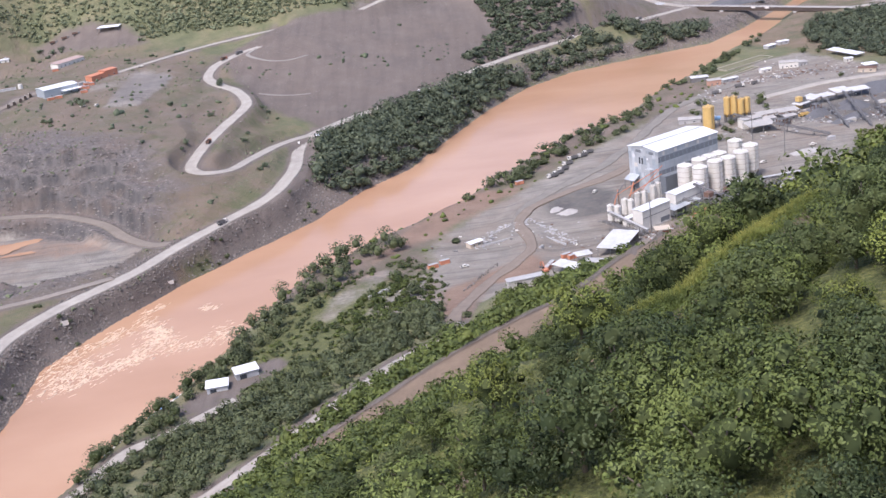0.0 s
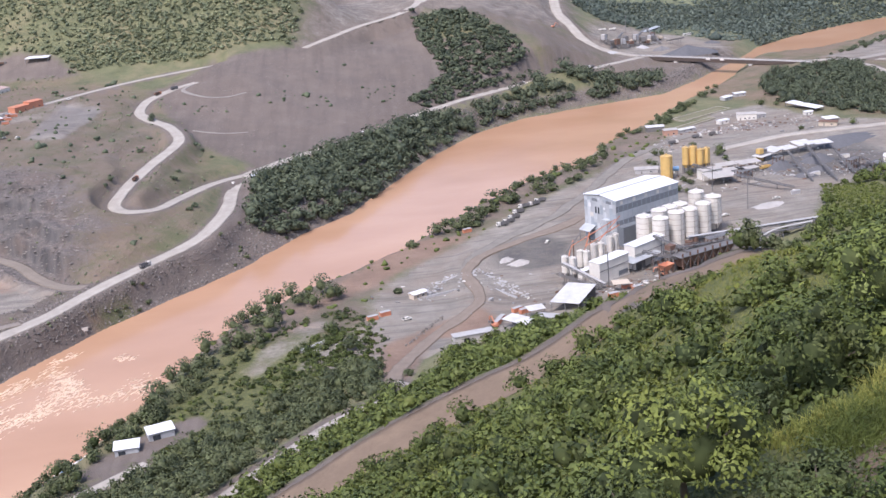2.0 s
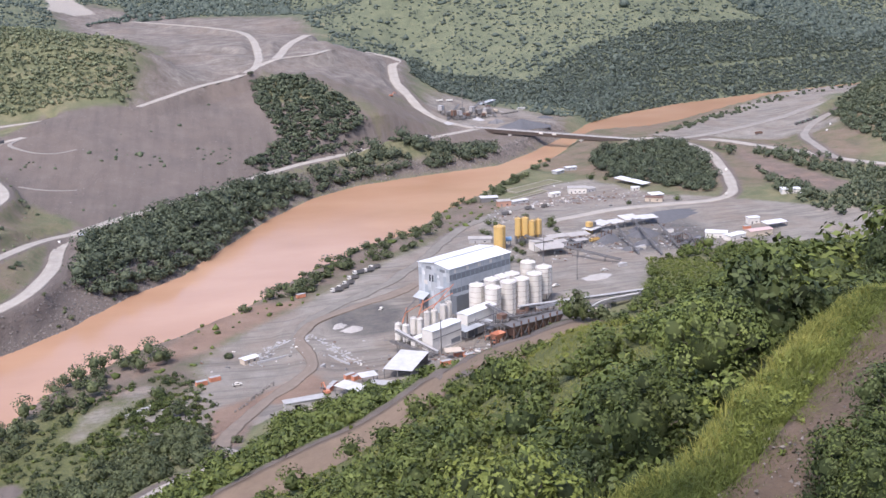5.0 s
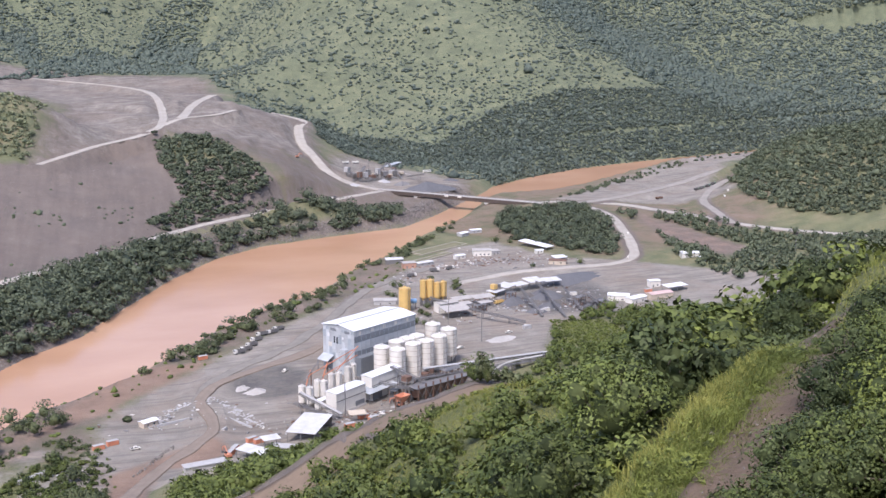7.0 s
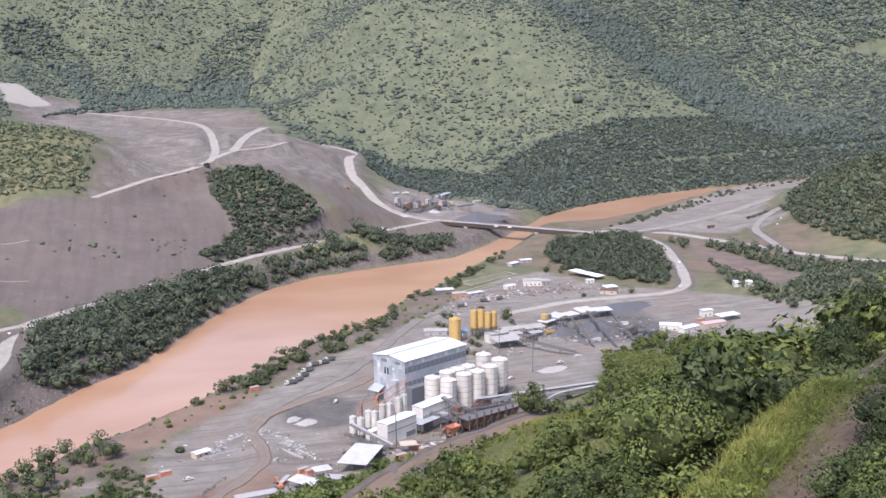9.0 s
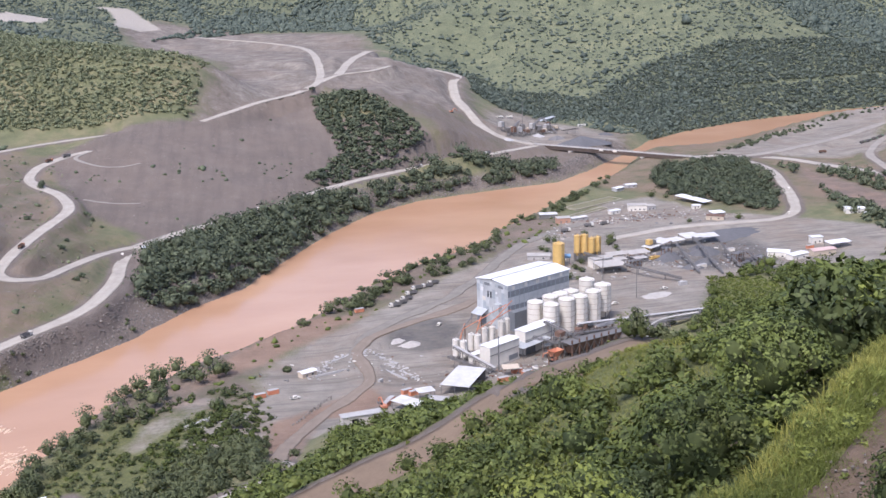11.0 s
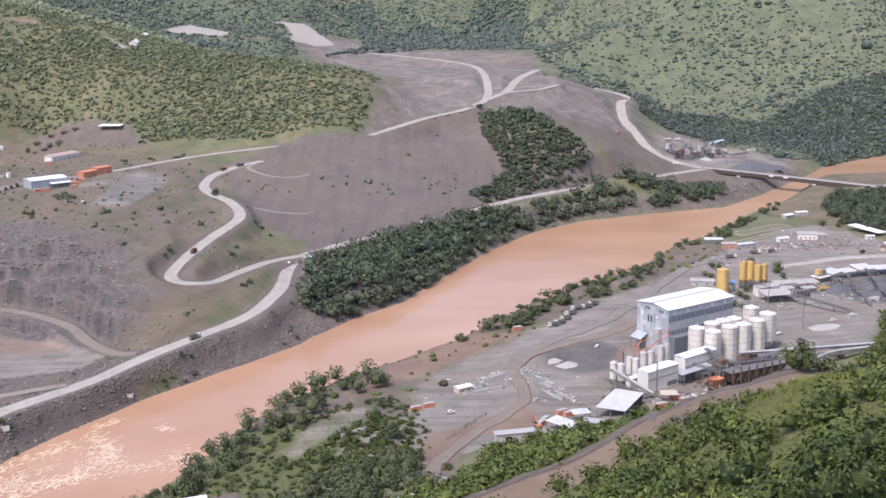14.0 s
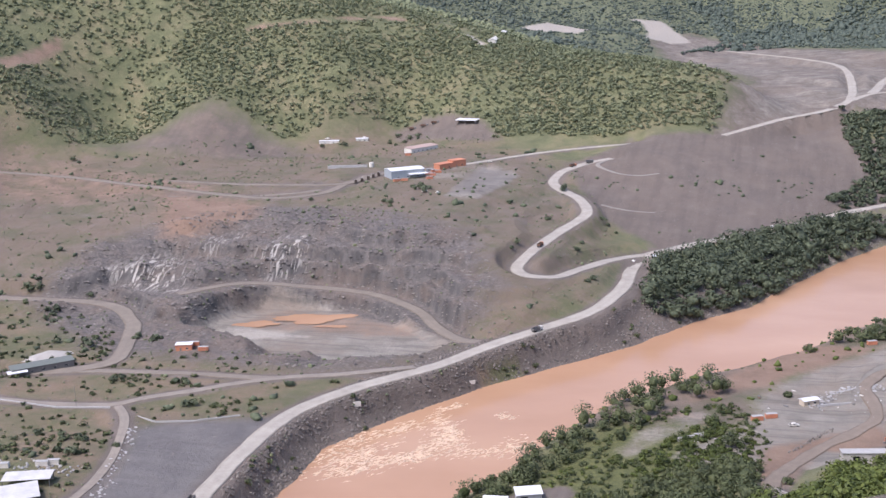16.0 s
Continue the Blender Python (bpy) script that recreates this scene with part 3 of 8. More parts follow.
TERRACE_TOP = [(-439, 1330), (-405, 1342), (-367, 1336), (-322, 1314), (-297, 1278), (-334, 1271), (-426, 1300)]
HILL_CUTS = [[(-425, 1960), (-332, 1938), (-312, 2010), (-400, 2065)], [(-400, 1502), (-392, 1506), (-355, 1464), (-363, 1458)], [(-300, 2150), (-257, 2158), (-240, 2106), (-236, 2020), (-190, 2052), (-166, 2090), (-225, 2200)]]
HILL_TRACKS = [[(-644, 1404), (-556, 1444), (-468, 1500), (-474, 1512), (-560, 1456), (-648, 1415)], [(-868, 1218), (-850, 1216), (-830, 1312), (-848, 1318)]]
LOADING_PAD = [(56, 742), (60, 712), (78, 697), (104, 698), (117, 745), (103, 760), (78, 764)]
CRUSHER_PAD = [(270, 850), (300, 820), (350, 820), (380, 850), (375, 940), (330, 930), (285, 890)]
LOW_WEST = [(-560, 720), (-487, 738), (-430, 700), (-384, 660), (-307, 669), (-242, 640), (-262, 596), (-285, 578), (-330, 560), (-316, 465), (-353, 440), (-480, 470), (-600, 600)]
PAD = [(-288.7, 1014.5), (-286, 1150), (-250, 1119), (-243, 1107), (-258, 1010)]
BRIDGE_BANK = [(60, 1440), (150, 1330), (180, 1280), (300, 1250), (345, 1310), (420, 1410), (440, 1490), (380, 1560), (300, 1590), (250, 1500), (235, 1440)]
EAST_BANK = [(300, 1190), (347, 1252), (383, 1311), (428, 1395), (506, 1413), (620, 1495), (873, 1608), (900, 1580), (760, 1480), (690, 1340), (700, 1200), (640, 1090), (480, 1000), (400, 1000), (340, 1110)]

# roads: centre line x, y, z; width
HAUL_ROAD = [(-253, 438, 3), (-260, 532, 3.5), (-257, 590, 3.5), (-237, 633, 4), (-204, 679, 4), (-180, 722, 5), (-152, 764, 6.5), (-130, 793, 8.5), (-118, 830, 10), (-114, 872, 10), (-115, 932, 10), (-106, 970, 10), (-77, 1008, 10), (-40, 1050, 10), (-1, 1092, 10), (48, 1162, 10), (100, 1215, 10), (163.0, 1268.8, 9), (231.2, 1325.3, 7), (300.7, 1388.5, 4)]
SWITCHBACK = [(-106, 968, 10), (-121, 953, 11), (-135, 924, 14), (-150, 880, 17), (-160, 846, 20), (-178, 838, 22), (-189, 848, 24), (-188, 868, 27), (-180, 930, 30), (-166, 991, 33), (-167, 1025, 35), (-180, 1060, 37), (-197, 1079, 40), (-211, 1109, 42), (-211, 1150, 45), (-192, 1188, 48), (-172, 1205, 50)]
UPPER_ROAD = [(-320, 1130, 51), (-287, 1170, 52), (-242, 1222, 53), (-201, 1252, 54), (-160, 1266, 56)]
PLATEAU_ROAD = [(-70, 1290, 62), (-52, 1310, 65), (-11, 1365, 70), (39, 1410, 76), (62, 1496, 82), (60, 1763, 90), (12, 1900, 92), (-109, 2040, 96)]
PLATEAU_FORK = [(42, 1420, 77), (82, 1490, 83), (124, 1510, 85), (150, 1540, 87)]
PLATEAU_SPUR = [(84, 1500, 83), (110, 1640, 87), (140, 1730, 90)]
HILL_ROAD = [(299.2, 1393.6, 4.5), (266.5, 1418.3, 11), (246, 1440, 22), (238, 1470, 32), (232, 1541, 44), (240, 1620, 54), (250, 1650, 60), (211, 1665, 70)]
EAST_ROAD = [(449.1, 1264.2, 4), (468, 1265, 4), (529, 1241, 3), (556, 1185, 4), (583, 1126, 5), (600, 1074, 6), (648, 1010, 8), (720, 930, 14)]
WORKS_ROAD = [(487, 1262, 3), (496, 1193, 3), (485, 1130, 3), (458, 1035, 3), (440, 990, 2), (412, 968, 2), (371, 965, 2), (321, 962, 1), (266, 942, 0)]
FLAT_ROAD = [(488.5, 1251.7, 4), (546.7, 1276.0, 4), (651.1, 1344.9, 4), (734.4, 1419.5, 4), (828.8, 1480.3, 4)]
PARK_ROAD = [(589.0, 1088.4, 6), (604.2, 1152.6, 6), (624.5, 1223.0, 6), (686.1, 1311.1, 6), (764.9, 1389.8, 6)]
FLAT_TRACK = [(-574.7, 1059.9, 46), (-488.5, 1048.0, 46), (-397.3, 1053.5, 47), (-387.5, 1095.5, 48)]
FLAT_TRACK_LOW = [(-540.1, 993.3, 44), (-455.1, 1004.1, 44), (-406.8, 1031.0, 45.5), (-393.0, 1065.1, 47)]
BENCH_ROAD = [(-414.9, 764.4, 18), (-383.3, 804.3, 17), (-341.6, 818.5, 12.5), (-291.2, 818.4, 9.5), (-249.1, 793.2, 6.5), (-224.4, 763.1, 3), (-204.7, 740.4, 3), (-187.3, 730.9, 4.5)]
LOW_ROAD = [(-560, 580, 8), (-430, 573, 6), (-394, 572, 5.8), (-360, 577, 5.8), (-346, 591, 5.8), (-323, 609, 5.8), (-306, 624, 5.8), (-281, 640, 5.7), (-252, 652, 5.4), (-226, 668, 4.9), (-214, 676, 4.4)]
YARD_ROAD = [(-355, 576, 5.8), (-344, 564, 5.4), (-333, 543, 4.8), (-321, 512, 4), (-314.5, 485, 3.8), (-313, 464, 3.8), (-313, 430, 3.8)]
PIT_ROAD = [(-450, 616, 6), (-418, 627, 6), (-399, 648, 7), (-412, 690, 8), (-430, 725, 9), (-470, 755, 11), (-550, 748, 14)]
PIT_ROAD_LOW = [(-418, 625, 6), (-390, 631, 6), (-336, 636, 5.8), (-303, 636, 5.7), (-284, 638.5, 5.7)]
TERRACE_ROAD = [(-850, 1090, 49), (-701, 1064, 48), (-587, 1027, 47), (-450, 985, 46), (-402, 1008, 46), (-392, 1062, 47), (-370, 1112, 49)]
SLOPE_ROAD = [(-78, 262, 52), (-54, 281, 69), (-20, 293, 84), (13, 300, 97), (37, 302, 106), (56, 303, 117.5), (64, 299, 124.7), (75, 293, 129.1), (86, 289, 133.7), (98, 285, 132.9)]
PAVED_ROAD = [(-125, 350, 14), (-99, 377, 17), (-78, 403, 18), (-55, 438, 18), (-28, 473, 18), (2, 497, 17), (-5.3, 519.1, 12)]
YARD_RAMP = [(-2.5, 510, 14.2), (-5.3, 519.1, 12), (-1.5, 544.8, 8), (9.0, 580.1, 3), (32.6, 625.4, 0.5), (46.1, 654.6, 0.2), (43.0, 704.5, 0), (60.8, 736.7, 0), (107.7, 772.3, 0), (129.5, 794.3, 0)]
YARD_LOOP = [(38.7, 689.1, 0), (47.9, 727.6, -0.5), (72.0, 763.0, -1), (116.9, 812.3, -1), (149.8, 871.0, -1.5), (199.6, 955.6, -2), (256.8, 1006.3, -1)]

SPOIL_LEDGE = [(-170.8, 1208, 49.9), (-181.1, 1178.0, 48.6), (-172.6, 1162.8, 46.6), (-156.3, 1151.3, 43.9), (-138.0, 1153.0, 42.2), (-121.8, 1165.9, 42.4)]
SPOIL_LEDGE_LOW = [(-160.7, 1065.3, 30.5), (-145.6, 1061.6, 28.0), (-131.2, 1063.8, 25.7), (-114.6, 1069.0, 23.9)]
RIVER_TRACK = [(-190, 395, -5), (-179, 416, -5), (-169, 438, -5), (-160, 457, -5), (-148, 466, -5), (-138, 475, -5), (-115, 496, -4)]
NEAR_TRACK = [(-12, 18, 204), (4, 31, 209), (14, 38.5, 211), (21.8, 44.7, 211.4), (25.7, 47.5, 212.4), (29.7, 51.5, 212.8), (33.5, 55.1, 213.3), (37.9, 59.8, 213.5), (41.9, 64.5, 213.2), (46.8, 69.8, 212.4), (54, 77, 212)]
CREST = [(-16, 27, 204), (-1, 38, 208.5), (10, 43.5, 210.5), (18.5, 47.8, 211.4), (22.2, 51.0, 212.1), (24.6, 52.9, 212.6), (27.5, 55.2, 213.3), (30.8, 58.4, 213.2), (33.3, 60.6, 213.7), (36.1, 63.0, 213.7), (41.1, 67.0, 212.3), (50, 78, 209)]
ROADS = [
    ("road_haul", HAUL_ROAD, 11, ROAD, "pale compacted haul road along the river bank"),
    ("road_switchback", SWITCHBACK, 10, ROAD, "pale gravel switchback road climbing the spoil slope"),
    ("road_upper", UPPER_ROAD, 9, ROAD, "pale gravel road on the upper terrace"),
    ("road_plateau", PLATEAU_ROAD, 10, ROAD, "pale gravel road over the spoil plateau"),
    ("road_plateau_fork", PLATEAU_FORK, 9, ROAD, "pale gravel fork on the spoil plateau"),
    ("road_plateau_spur", PLATEAU_SPUR, 12, ROAD, "pale gravel spur on the spoil plateau"),
    ("road_hill", HILL_ROAD, 12, ROAD, "pale gravel road climbing from the bridge"),
    ("road_east", EAST_ROAD, 12, ROAD, "pale gravel road east of the bridge"),
    ("road_works", WORKS_ROAD, 10, ROAD, "grey gravel road curving into the works yard"),
    ("road_flat", FLAT_ROAD, 12, GRAVEL, "grey gravel road over the eastern flat"),
    ("road_park", PARK_ROAD, 9, GRAVEL, "grey gravel road past parked lorries"),
    ("road_track", FLAT_TRACK, 8, TERRACE_DIRT, "grey track on the western terrace"),
    ("road_track_low", FLAT_TRACK_LOW, 8, TERRACE_DIRT, "grey track below the western terrace"),
    ("road_bench", BENCH_ROAD, 9, TERRACE_DIRT, "brown ramp round the quarry pit"),
    ("road_low", LOW_ROAD, 6.2, LOW_GRAVEL, "brown-grey gravel road on the west flat"),
    ("road_yard", YARD_ROAD, 5, LOW_GRAVEL, "brown-grey track beside the grey yard"),
    ("road_pit", PIT_ROAD, 11, TERRACE_DIRT, "brown dirt road past the quarry"),
    ("road_pit_low", PIT_ROAD_LOW, 7, TERRACE_DIRT, "brown dirt road below the quarry pit"),
    ("road_terrace", TERRACE_ROAD, 9, TERRACE_DIRT, "brown dirt road on the west terrace"),
    ("road_slope", SLOPE_ROAD, 19, DIRT, "brown earth road cut into the green slope"),
    ("road_paved", PAVED_ROAD, 6.5, WORN, "pale concrete road descending to the works"),
    ("road_ramp", YARD_RAMP, 8, RAMP, "brown dirt ramp into the works yard"),
    ("road_loop", YARD_LOOP, 9, YARD_TRACK, "worn dark grey track looping over the yard"),
    ("road_ledge", SPOIL_LEDGE, 4, GRAVEL, "pale ledge worn across the spoil slope"),
    ("road_ledge_low", SPOIL_LEDGE_LOW, 3, GRAVEL, "pale lower ledge across the spoil slope"),
    ("road_river", RIVER_TRACK, 7, ROAD, "pale gravel track by the river"),
    ("road_near", NEAR_TRACK, 3.4, TRACK, "dark brown rutted dirt track on the hillside"),
]
LINES = [(smooth_line(pts, 1.0 if name == "road_near" else 5.0), width) for name, pts, width, _, _ in ROADS]
CREST_LINE = smooth_line(CREST, 1.0)


def left_of(x, y, line):
    """Whether places lie to the left of a line."""
    k = np.argmin((x[:, None] - line[None, :, 0]) ** 2 + (y[:, None] - line[None, :, 1]) ** 2, 1)
    t = np.gradient(line[:, :2], axis=0)[k]
    return t[:, 0] * (y - line[k, 1]) - t[:, 1] * (x - line[k, 0]) > 0


def shoulder(x, y, z):
    """The grassy ridge beside the near track, the drop behind it and the bank above the track."""
    near = np.nonzero((x > -60) & (x < 95) & (y > -10) & (y < 125))[0]
    if not len(near):
        return z
    px, py, pz = x[near], y[near], z[near]
    line = LINES[-1][0]
    (dc, zc), (dt, zt) = line_distance(px, py, CREST_LINE, 42), line_distance(px, py, line, 42)
    valley, above = left_of(px, py, CREST_LINE), ~left_of(px, py, line)
    bumps = 0.3 * value_noise(px, py, 3.1, 61) + 0.15 * value_noise(px, py, 1.1, 62)
    low = np.minimum(pz, zc - 0.1 - 0.8 * np.maximum(dc - 0.6, 0) + bumps)
    low = pz + (low - pz) * np.clip((42 - dc) / 18, 0, 1)
    s = np.clip(1.25 * dc / (dc + dt + 1e-6), 0, 1)
    s = s * s * (3 - 2 * s)
    mid = zc * (1 - s) + (zt - 0.25) * s + bumps * (1 - s)
    rise = zt - 0.25 + 0.5 * np.maximum(dt - 2.2, 0) + bumps * np.clip((dt - 2.2) / 2, 0, 1)
    high = pz + (rise - pz) * np.clip((18 - dt) / 7, 0, 1)
    far_end = np.argmin((px[:, None] - CREST_LINE[None, :, 0]) ** 2 + (py[:, None] - CREST_LINE[None, :, 1]) ** 2, 1) >= len(CREST_LINE) - 2
    fade = np.where(far_end, np.clip(1 - (dc - 2) / 14, 0, 1), 1.0)
    low, high, mid = (pz + (q - pz) * fade for q in (low, high, mid))
    out = z.copy()
    out[near] = np.where(dc > 41, pz, np.where(valley, low, np.where(above, high, mid)))
    return out



def spread(a, b):
    return np.sqrt((a[:, None, 0] - b[None, :, 0]) ** 2 + (a[:, None, 1] - b[None, :, 1]) ** 2 + 18.0 ** 2)


n_spots = len(SPOTS)
system = np.zeros((n_spots + 3, n_spots + 3))
system[:n_spots, :n_spots] = spread(SPOTS, SPOTS) - 0.15 * np.eye(n_spots)
system[:n_spots, n_spots:] = np.c_[np.ones(n_spots), SPOTS[:, :2] / 1000]
system[n_spots:, :n_spots] = system[:n_spots, n_spots:].T
WEIGHTS = np.linalg.solve(system, np.r_[SPOTS[:, 2], 0, 0, 0])
RIVER = LEFT_BANK + RIGHT_BANK[::-1]


def height(x, y, roads=True):
    """The ground's height at arrays of places."""
    x, y = np.atleast_1d(np.asarray(x, float)), np.atleast_1d(np.asarray(y, float))
    z = np.zeros(x.shape)
    for k in range(0, len(x), 20000):
        p = np.c_[x[k : k + 20000], y[k : k + 20000]]
        z[k : k + 20000] = spread(p, SPOTS) @ WEIGHTS[:n_spots] + np.c_[np.ones(len(p)), p / 1000] @ WEIGHTS[n_spots:]
    far = np.clip((np.hypot(x, y) - 150) / 900, 0.05, 1)
    high = np.clip((z - 60) / 80, 0, 1) * np.clip((y - 1100) / 300, 0, 1)
    z = z + high * (9 * value_noise(x, y, 190, 3) + 3 * value_noise(x, y, 80, 4)) + far * (1 - 0.75 * zone_weight(x, y, SPOIL_FACE, 20)) * (1.0 * value_noise(x, y, 31, 5) + 0.5 * value_noise(x, y, 11, 6))
    # the quarry stands in rough benches
    w = zone_weight(x, y, PIT, 30)
    q = (z + 3.5 + 1.6 * value_noise(x, y, 40, 14) + 0.8 * value_noise(x, y, 15, 15)) / 8.5
    step = np.floor(q) + np.clip((q - np.floor(q) - 0.74) / 0.26, 0, 1)
    z = z * (1 - w) + w * (8.5 * step + 0.9 * value_noise(x, y, 6, 16))
    # spoil and terrace ground lies in tipped lifts
    lift = np.maximum(0.85 * zone_weight(x, y, PLATEAU, 30), 0.6 * zone_weight(x, y, WEST_FLAT, 40) * np.clip((z - 10) / 8, 0, 1) * (1 - w))
    q = (z + 2.5 * value_noise(x, y, 90, 27) + 1.0 * value_noise(x, y, 35, 28)) / 7.0
    step = np.floor(q) + np.clip((q - np.floor(q) - 0.66) / 0.34, 0, 1)
    z = z * (1 - lift) + lift * (7.0 * step + 1.2)
    rough = np.clip((z - 2) / 12, 0, 1) * w
    z = z + rough * (2.6 * value_noise(x, y, 24, 17) + 1.8 * value_noise(x, y, 9, 18) + 1.1 * value_noise(x, y, 4.5, 19))
    d = np.minimum(line_distance(x, y, LEFT_BANK, 280)[0], line_distance(x, y, RIGHT_BANK, 280)[0])
    z = np.where((y > 1350) & (x > 420), np.minimum(z, WATER_LEVEL + 4 + 0.6 * d), z)
    wet = inside(x, y, RIVER)
    ragged = 1.5 * value_noise(x, y, 14, 8)
    bank = np.minimum(z, WATER_LEVEL - 0.6 + 0.62 * np.maximum(d + ragged, 0))
    bank = np.maximum(bank, WATER_LEVEL - 0.6 + 0.28 * np.minimum(d, 30))
    z = np.where(wet, WATER_LEVEL - 0.6 - np.minimum(0.3 * d, 4), np.where(d < 60, bank, z))
    w = zone_weight(x, y, PAD, 6)
    z = z * (1 - w) + w * (47.5 + 0.15 * value_noise(x, y, 8, 29))
    w = zone_weight(x, y, PIT_FLOOR, 4)
    z = z * (1 - w) + w * (0.6 * value_noise(x, y, 12, 13))
    if roads:
        for line, width in LINES[2:-1] + LINES[:2]:
            e, level = line_distance(x, y, line, width / 2 + 14)
            w = np.clip((width / 2 + 12 - e) / 9, 0, 1)
            w = w * w * (3 - 2 * w)
            z = z * (1 - w) + (level - 0.25) * w
    z = shoulder(x, y, z)
    return z


def ground_at(x, y):
    return float(height([x], [y])[0])


# the ground is one sheet, finer in the valley ahead
angle = np.r_[np.arange(-180, -39, 6.0), np.arange(-39, -12, 0.13), np.arange(-12, 40, 0.21), np.arange(40, 180, 6.0), 180.0]
angle = np.radians(angle)
radius = [0.0]
while radius[-1] < 5200:
    radius.append(radius[-1] + max(0.9, radius[-1] * (0.0046 if 640 < radius[-1] < 960 else 0.0082 if radius[-1] < 2900 else 0.03)))
radius = np.array(radius)
gx, gy = (radius[:, None] * np.sin(angle)[None, :]).ravel(), (radius[:, None] * np.cos(angle)[None, :]).ravel()
gz = height(gx, gy)
rows_n, cols_n = len(radius), len(angle)
cell = (np.arange(rows_n - 1)[:, None] * cols_n + np.arange(cols_n - 1)[None, :]).ravel()
ground = mesh_object("ground", np.c_[gx, gy, gz], np.c_[cell, cell + cols_n, cell + cols_n + 1, cell + 1][:, ::-1], GROUND)
tagged(ground, "valley ground of grass, grey gravel and brown spoil", "ground", kind="structure")

def any_zone(*zones):
    w = np.zeros(gx.shape)
    for poly, soft, strength in zones:
        w = np.maximum(w, strength * zone_weight(gx, gy, poly, soft))
    return w


WEST_SHORE = [(x - 4, y + 3) for x, y, _ in HAUL_ROAD[:12]] + [(x + 16, y - 9) for x, y in LEFT_BANK[2:11]][::-1]
HILLSIDE = [(-140, 330), (-110, 180), (-60, 40), (-60, -60), (160, -60), (420, 300), (520, 700), (420, 780), (300, 700), (190, 640), (110, 590), (30, 520), (-40, 440), (-95, 365)]
SHORE_FLAT = [(-132.6, 492.5), (-122.0, 538.3), (-110.0, 577.8), (-87.7, 626.4), (-59.8, 658.7), (-31.4, 662.7), (-8.8, 627.5), (-5.6, 570.1), (-23.9, 538.6), (-47.0, 496.9), (-77.2, 451.4)]
RIVER_FLAT = [(-85.4, 585.1), (-69.1, 623.4), (-43.5, 652.4), (-33.6, 640.2), (-55.5, 604.0), (-72.8, 574.7)]
EAST_SHORE = RIGHT_BANK[6:16] + [(x, y) for x, y in YARD[1:11]][::-1]
LEFT_STRIP = [(x - 28, y + 16) for x, y in LEFT_BANK[1:20]][::-1] + LEFT_BANK[1:20]
for name, weight in (
    ("spoil", any_zone((SPOIL_FACE, 10, 1), (PLATEAU, 30, 0.9), (WEST_FLAT, 40, 0.44), (WEST_TAN, 25, 0.75), (BRIDGE_BANK, 20, 0.62), (EAST_BANK, 20, 0.25), (TERRACE_TOP, 10, 0.9), (LEFT_STRIP, 12, 0.85), (WEST_SHORE, 6, 1), (EAST_SHORE, 8, 0.55), (EAST_BARE, 12, 0.8), (PUMP_YARD, 4, 1))),
    ("lush", any_zone((HILLSIDE, 30, 1), (SHORE_FLAT, 8, 0.75), (BANK_GREEN, 4, 1), (OPEN_GREEN, 8, 1))),
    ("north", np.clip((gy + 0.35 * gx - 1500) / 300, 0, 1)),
    ("red", any_zone((EAST_SHORE, 10, 0.3), (WEST_SCAR, 16, 0.9), (EAST_BARE, 12, 0.5), (TAN_BANK, 8, 0.85), (BROWN_RAMP, 6, 0.9), (WEST_RED, 40, 0.55), (WEST_TAN, 30, 0.3), (PIT_SILT, 8, 0.55), *((cut, 6, 0.8) for cut in HILL_TRACKS))),
    ("chalk", any_zone(*((cut, 6, 0.9) for cut in HILL_CUTS), (PIT_CHALK, 6, 0.7))),
    ("sooty", any_zone((LOADING_PAD, 8, 0.62), (CRUSHER_PAD, 14, 0.6))),
    ("slag", any_zone((GREY_YARD, 5, 1), (PAD, 3, 0.5))),
    ("pale", any_zone(*((cut, 8, 1) for cut in PALE_CUTS))),
    ("grey", any_zone((YARD, 10, 1), (TERRACE_YARD, 10, 0.5), (RIVER_FLAT, 5, 0.55), (PIT_FLOOR, 6, 0.9), (CRUSHER, 20, 0.75), (EAST_FLAT, 14, 0.9), (PAD, 4, 1), (PLATEAU, 40, 0.5))),
    ("dry", any_zone((WEST_FLAT, 60, 0.95), (PLATEAU, 120, 0.7), (WEST_SHORE, 20, 0.9), (BRIDGE_BANK, 30, 0.9), (EAST_BANK, 30, 0.8), (EAST_SHORE, 20, 0.8), (EAST_FLAT, 60, 0.7), (TERRACE_BANK, 20, 0.9))),
    ("rock", any_zone((PIT, 25, 1))),
):
    if name in ("spoil", "dry"):
        weight = weight * (1 - (0.5 if name == "spoil" else 0.32) * zone_weight(gx, gy, LOW_WEST, 20))
    if name == "spoil":
        weight = weight * (1 - zone_weight(gx, gy, BANK_GREEN, 4))
    for line, width in LINES[:-1] if name == "spoil" else []:
        weight = np.maximum(weight, 0.9 * np.clip((width / 2 + 7 - line_distance(gx, gy, line, width / 2 + 8)[0]) / 6, 0, 1))
    ground.data.attributes.new(name, "FLOAT", "POINT").data.foreach_set("value", weight.astype(np.float32))

# the river: one sheet of brown water between the banks
grow = smooth_line(LEFT_BANK, 30)[:, :2], smooth_line(RIGHT_BANK, 30)[:, :2]
k_water = 220
pick = lambda line: np.c_[tuple(np.interp(np.linspace(0, 1, k_water), np.linspace(0, 1, len(line)), line[:, i]) for i in (0, 1))]
edge_l, edge_r = pick(grow[0]), pick(grow[1])
across = (edge_r - edge_l) / np.linalg.norm(edge_r - edge_l, axis=1)[:, None]
share = np.linspace(0, 1, 9)
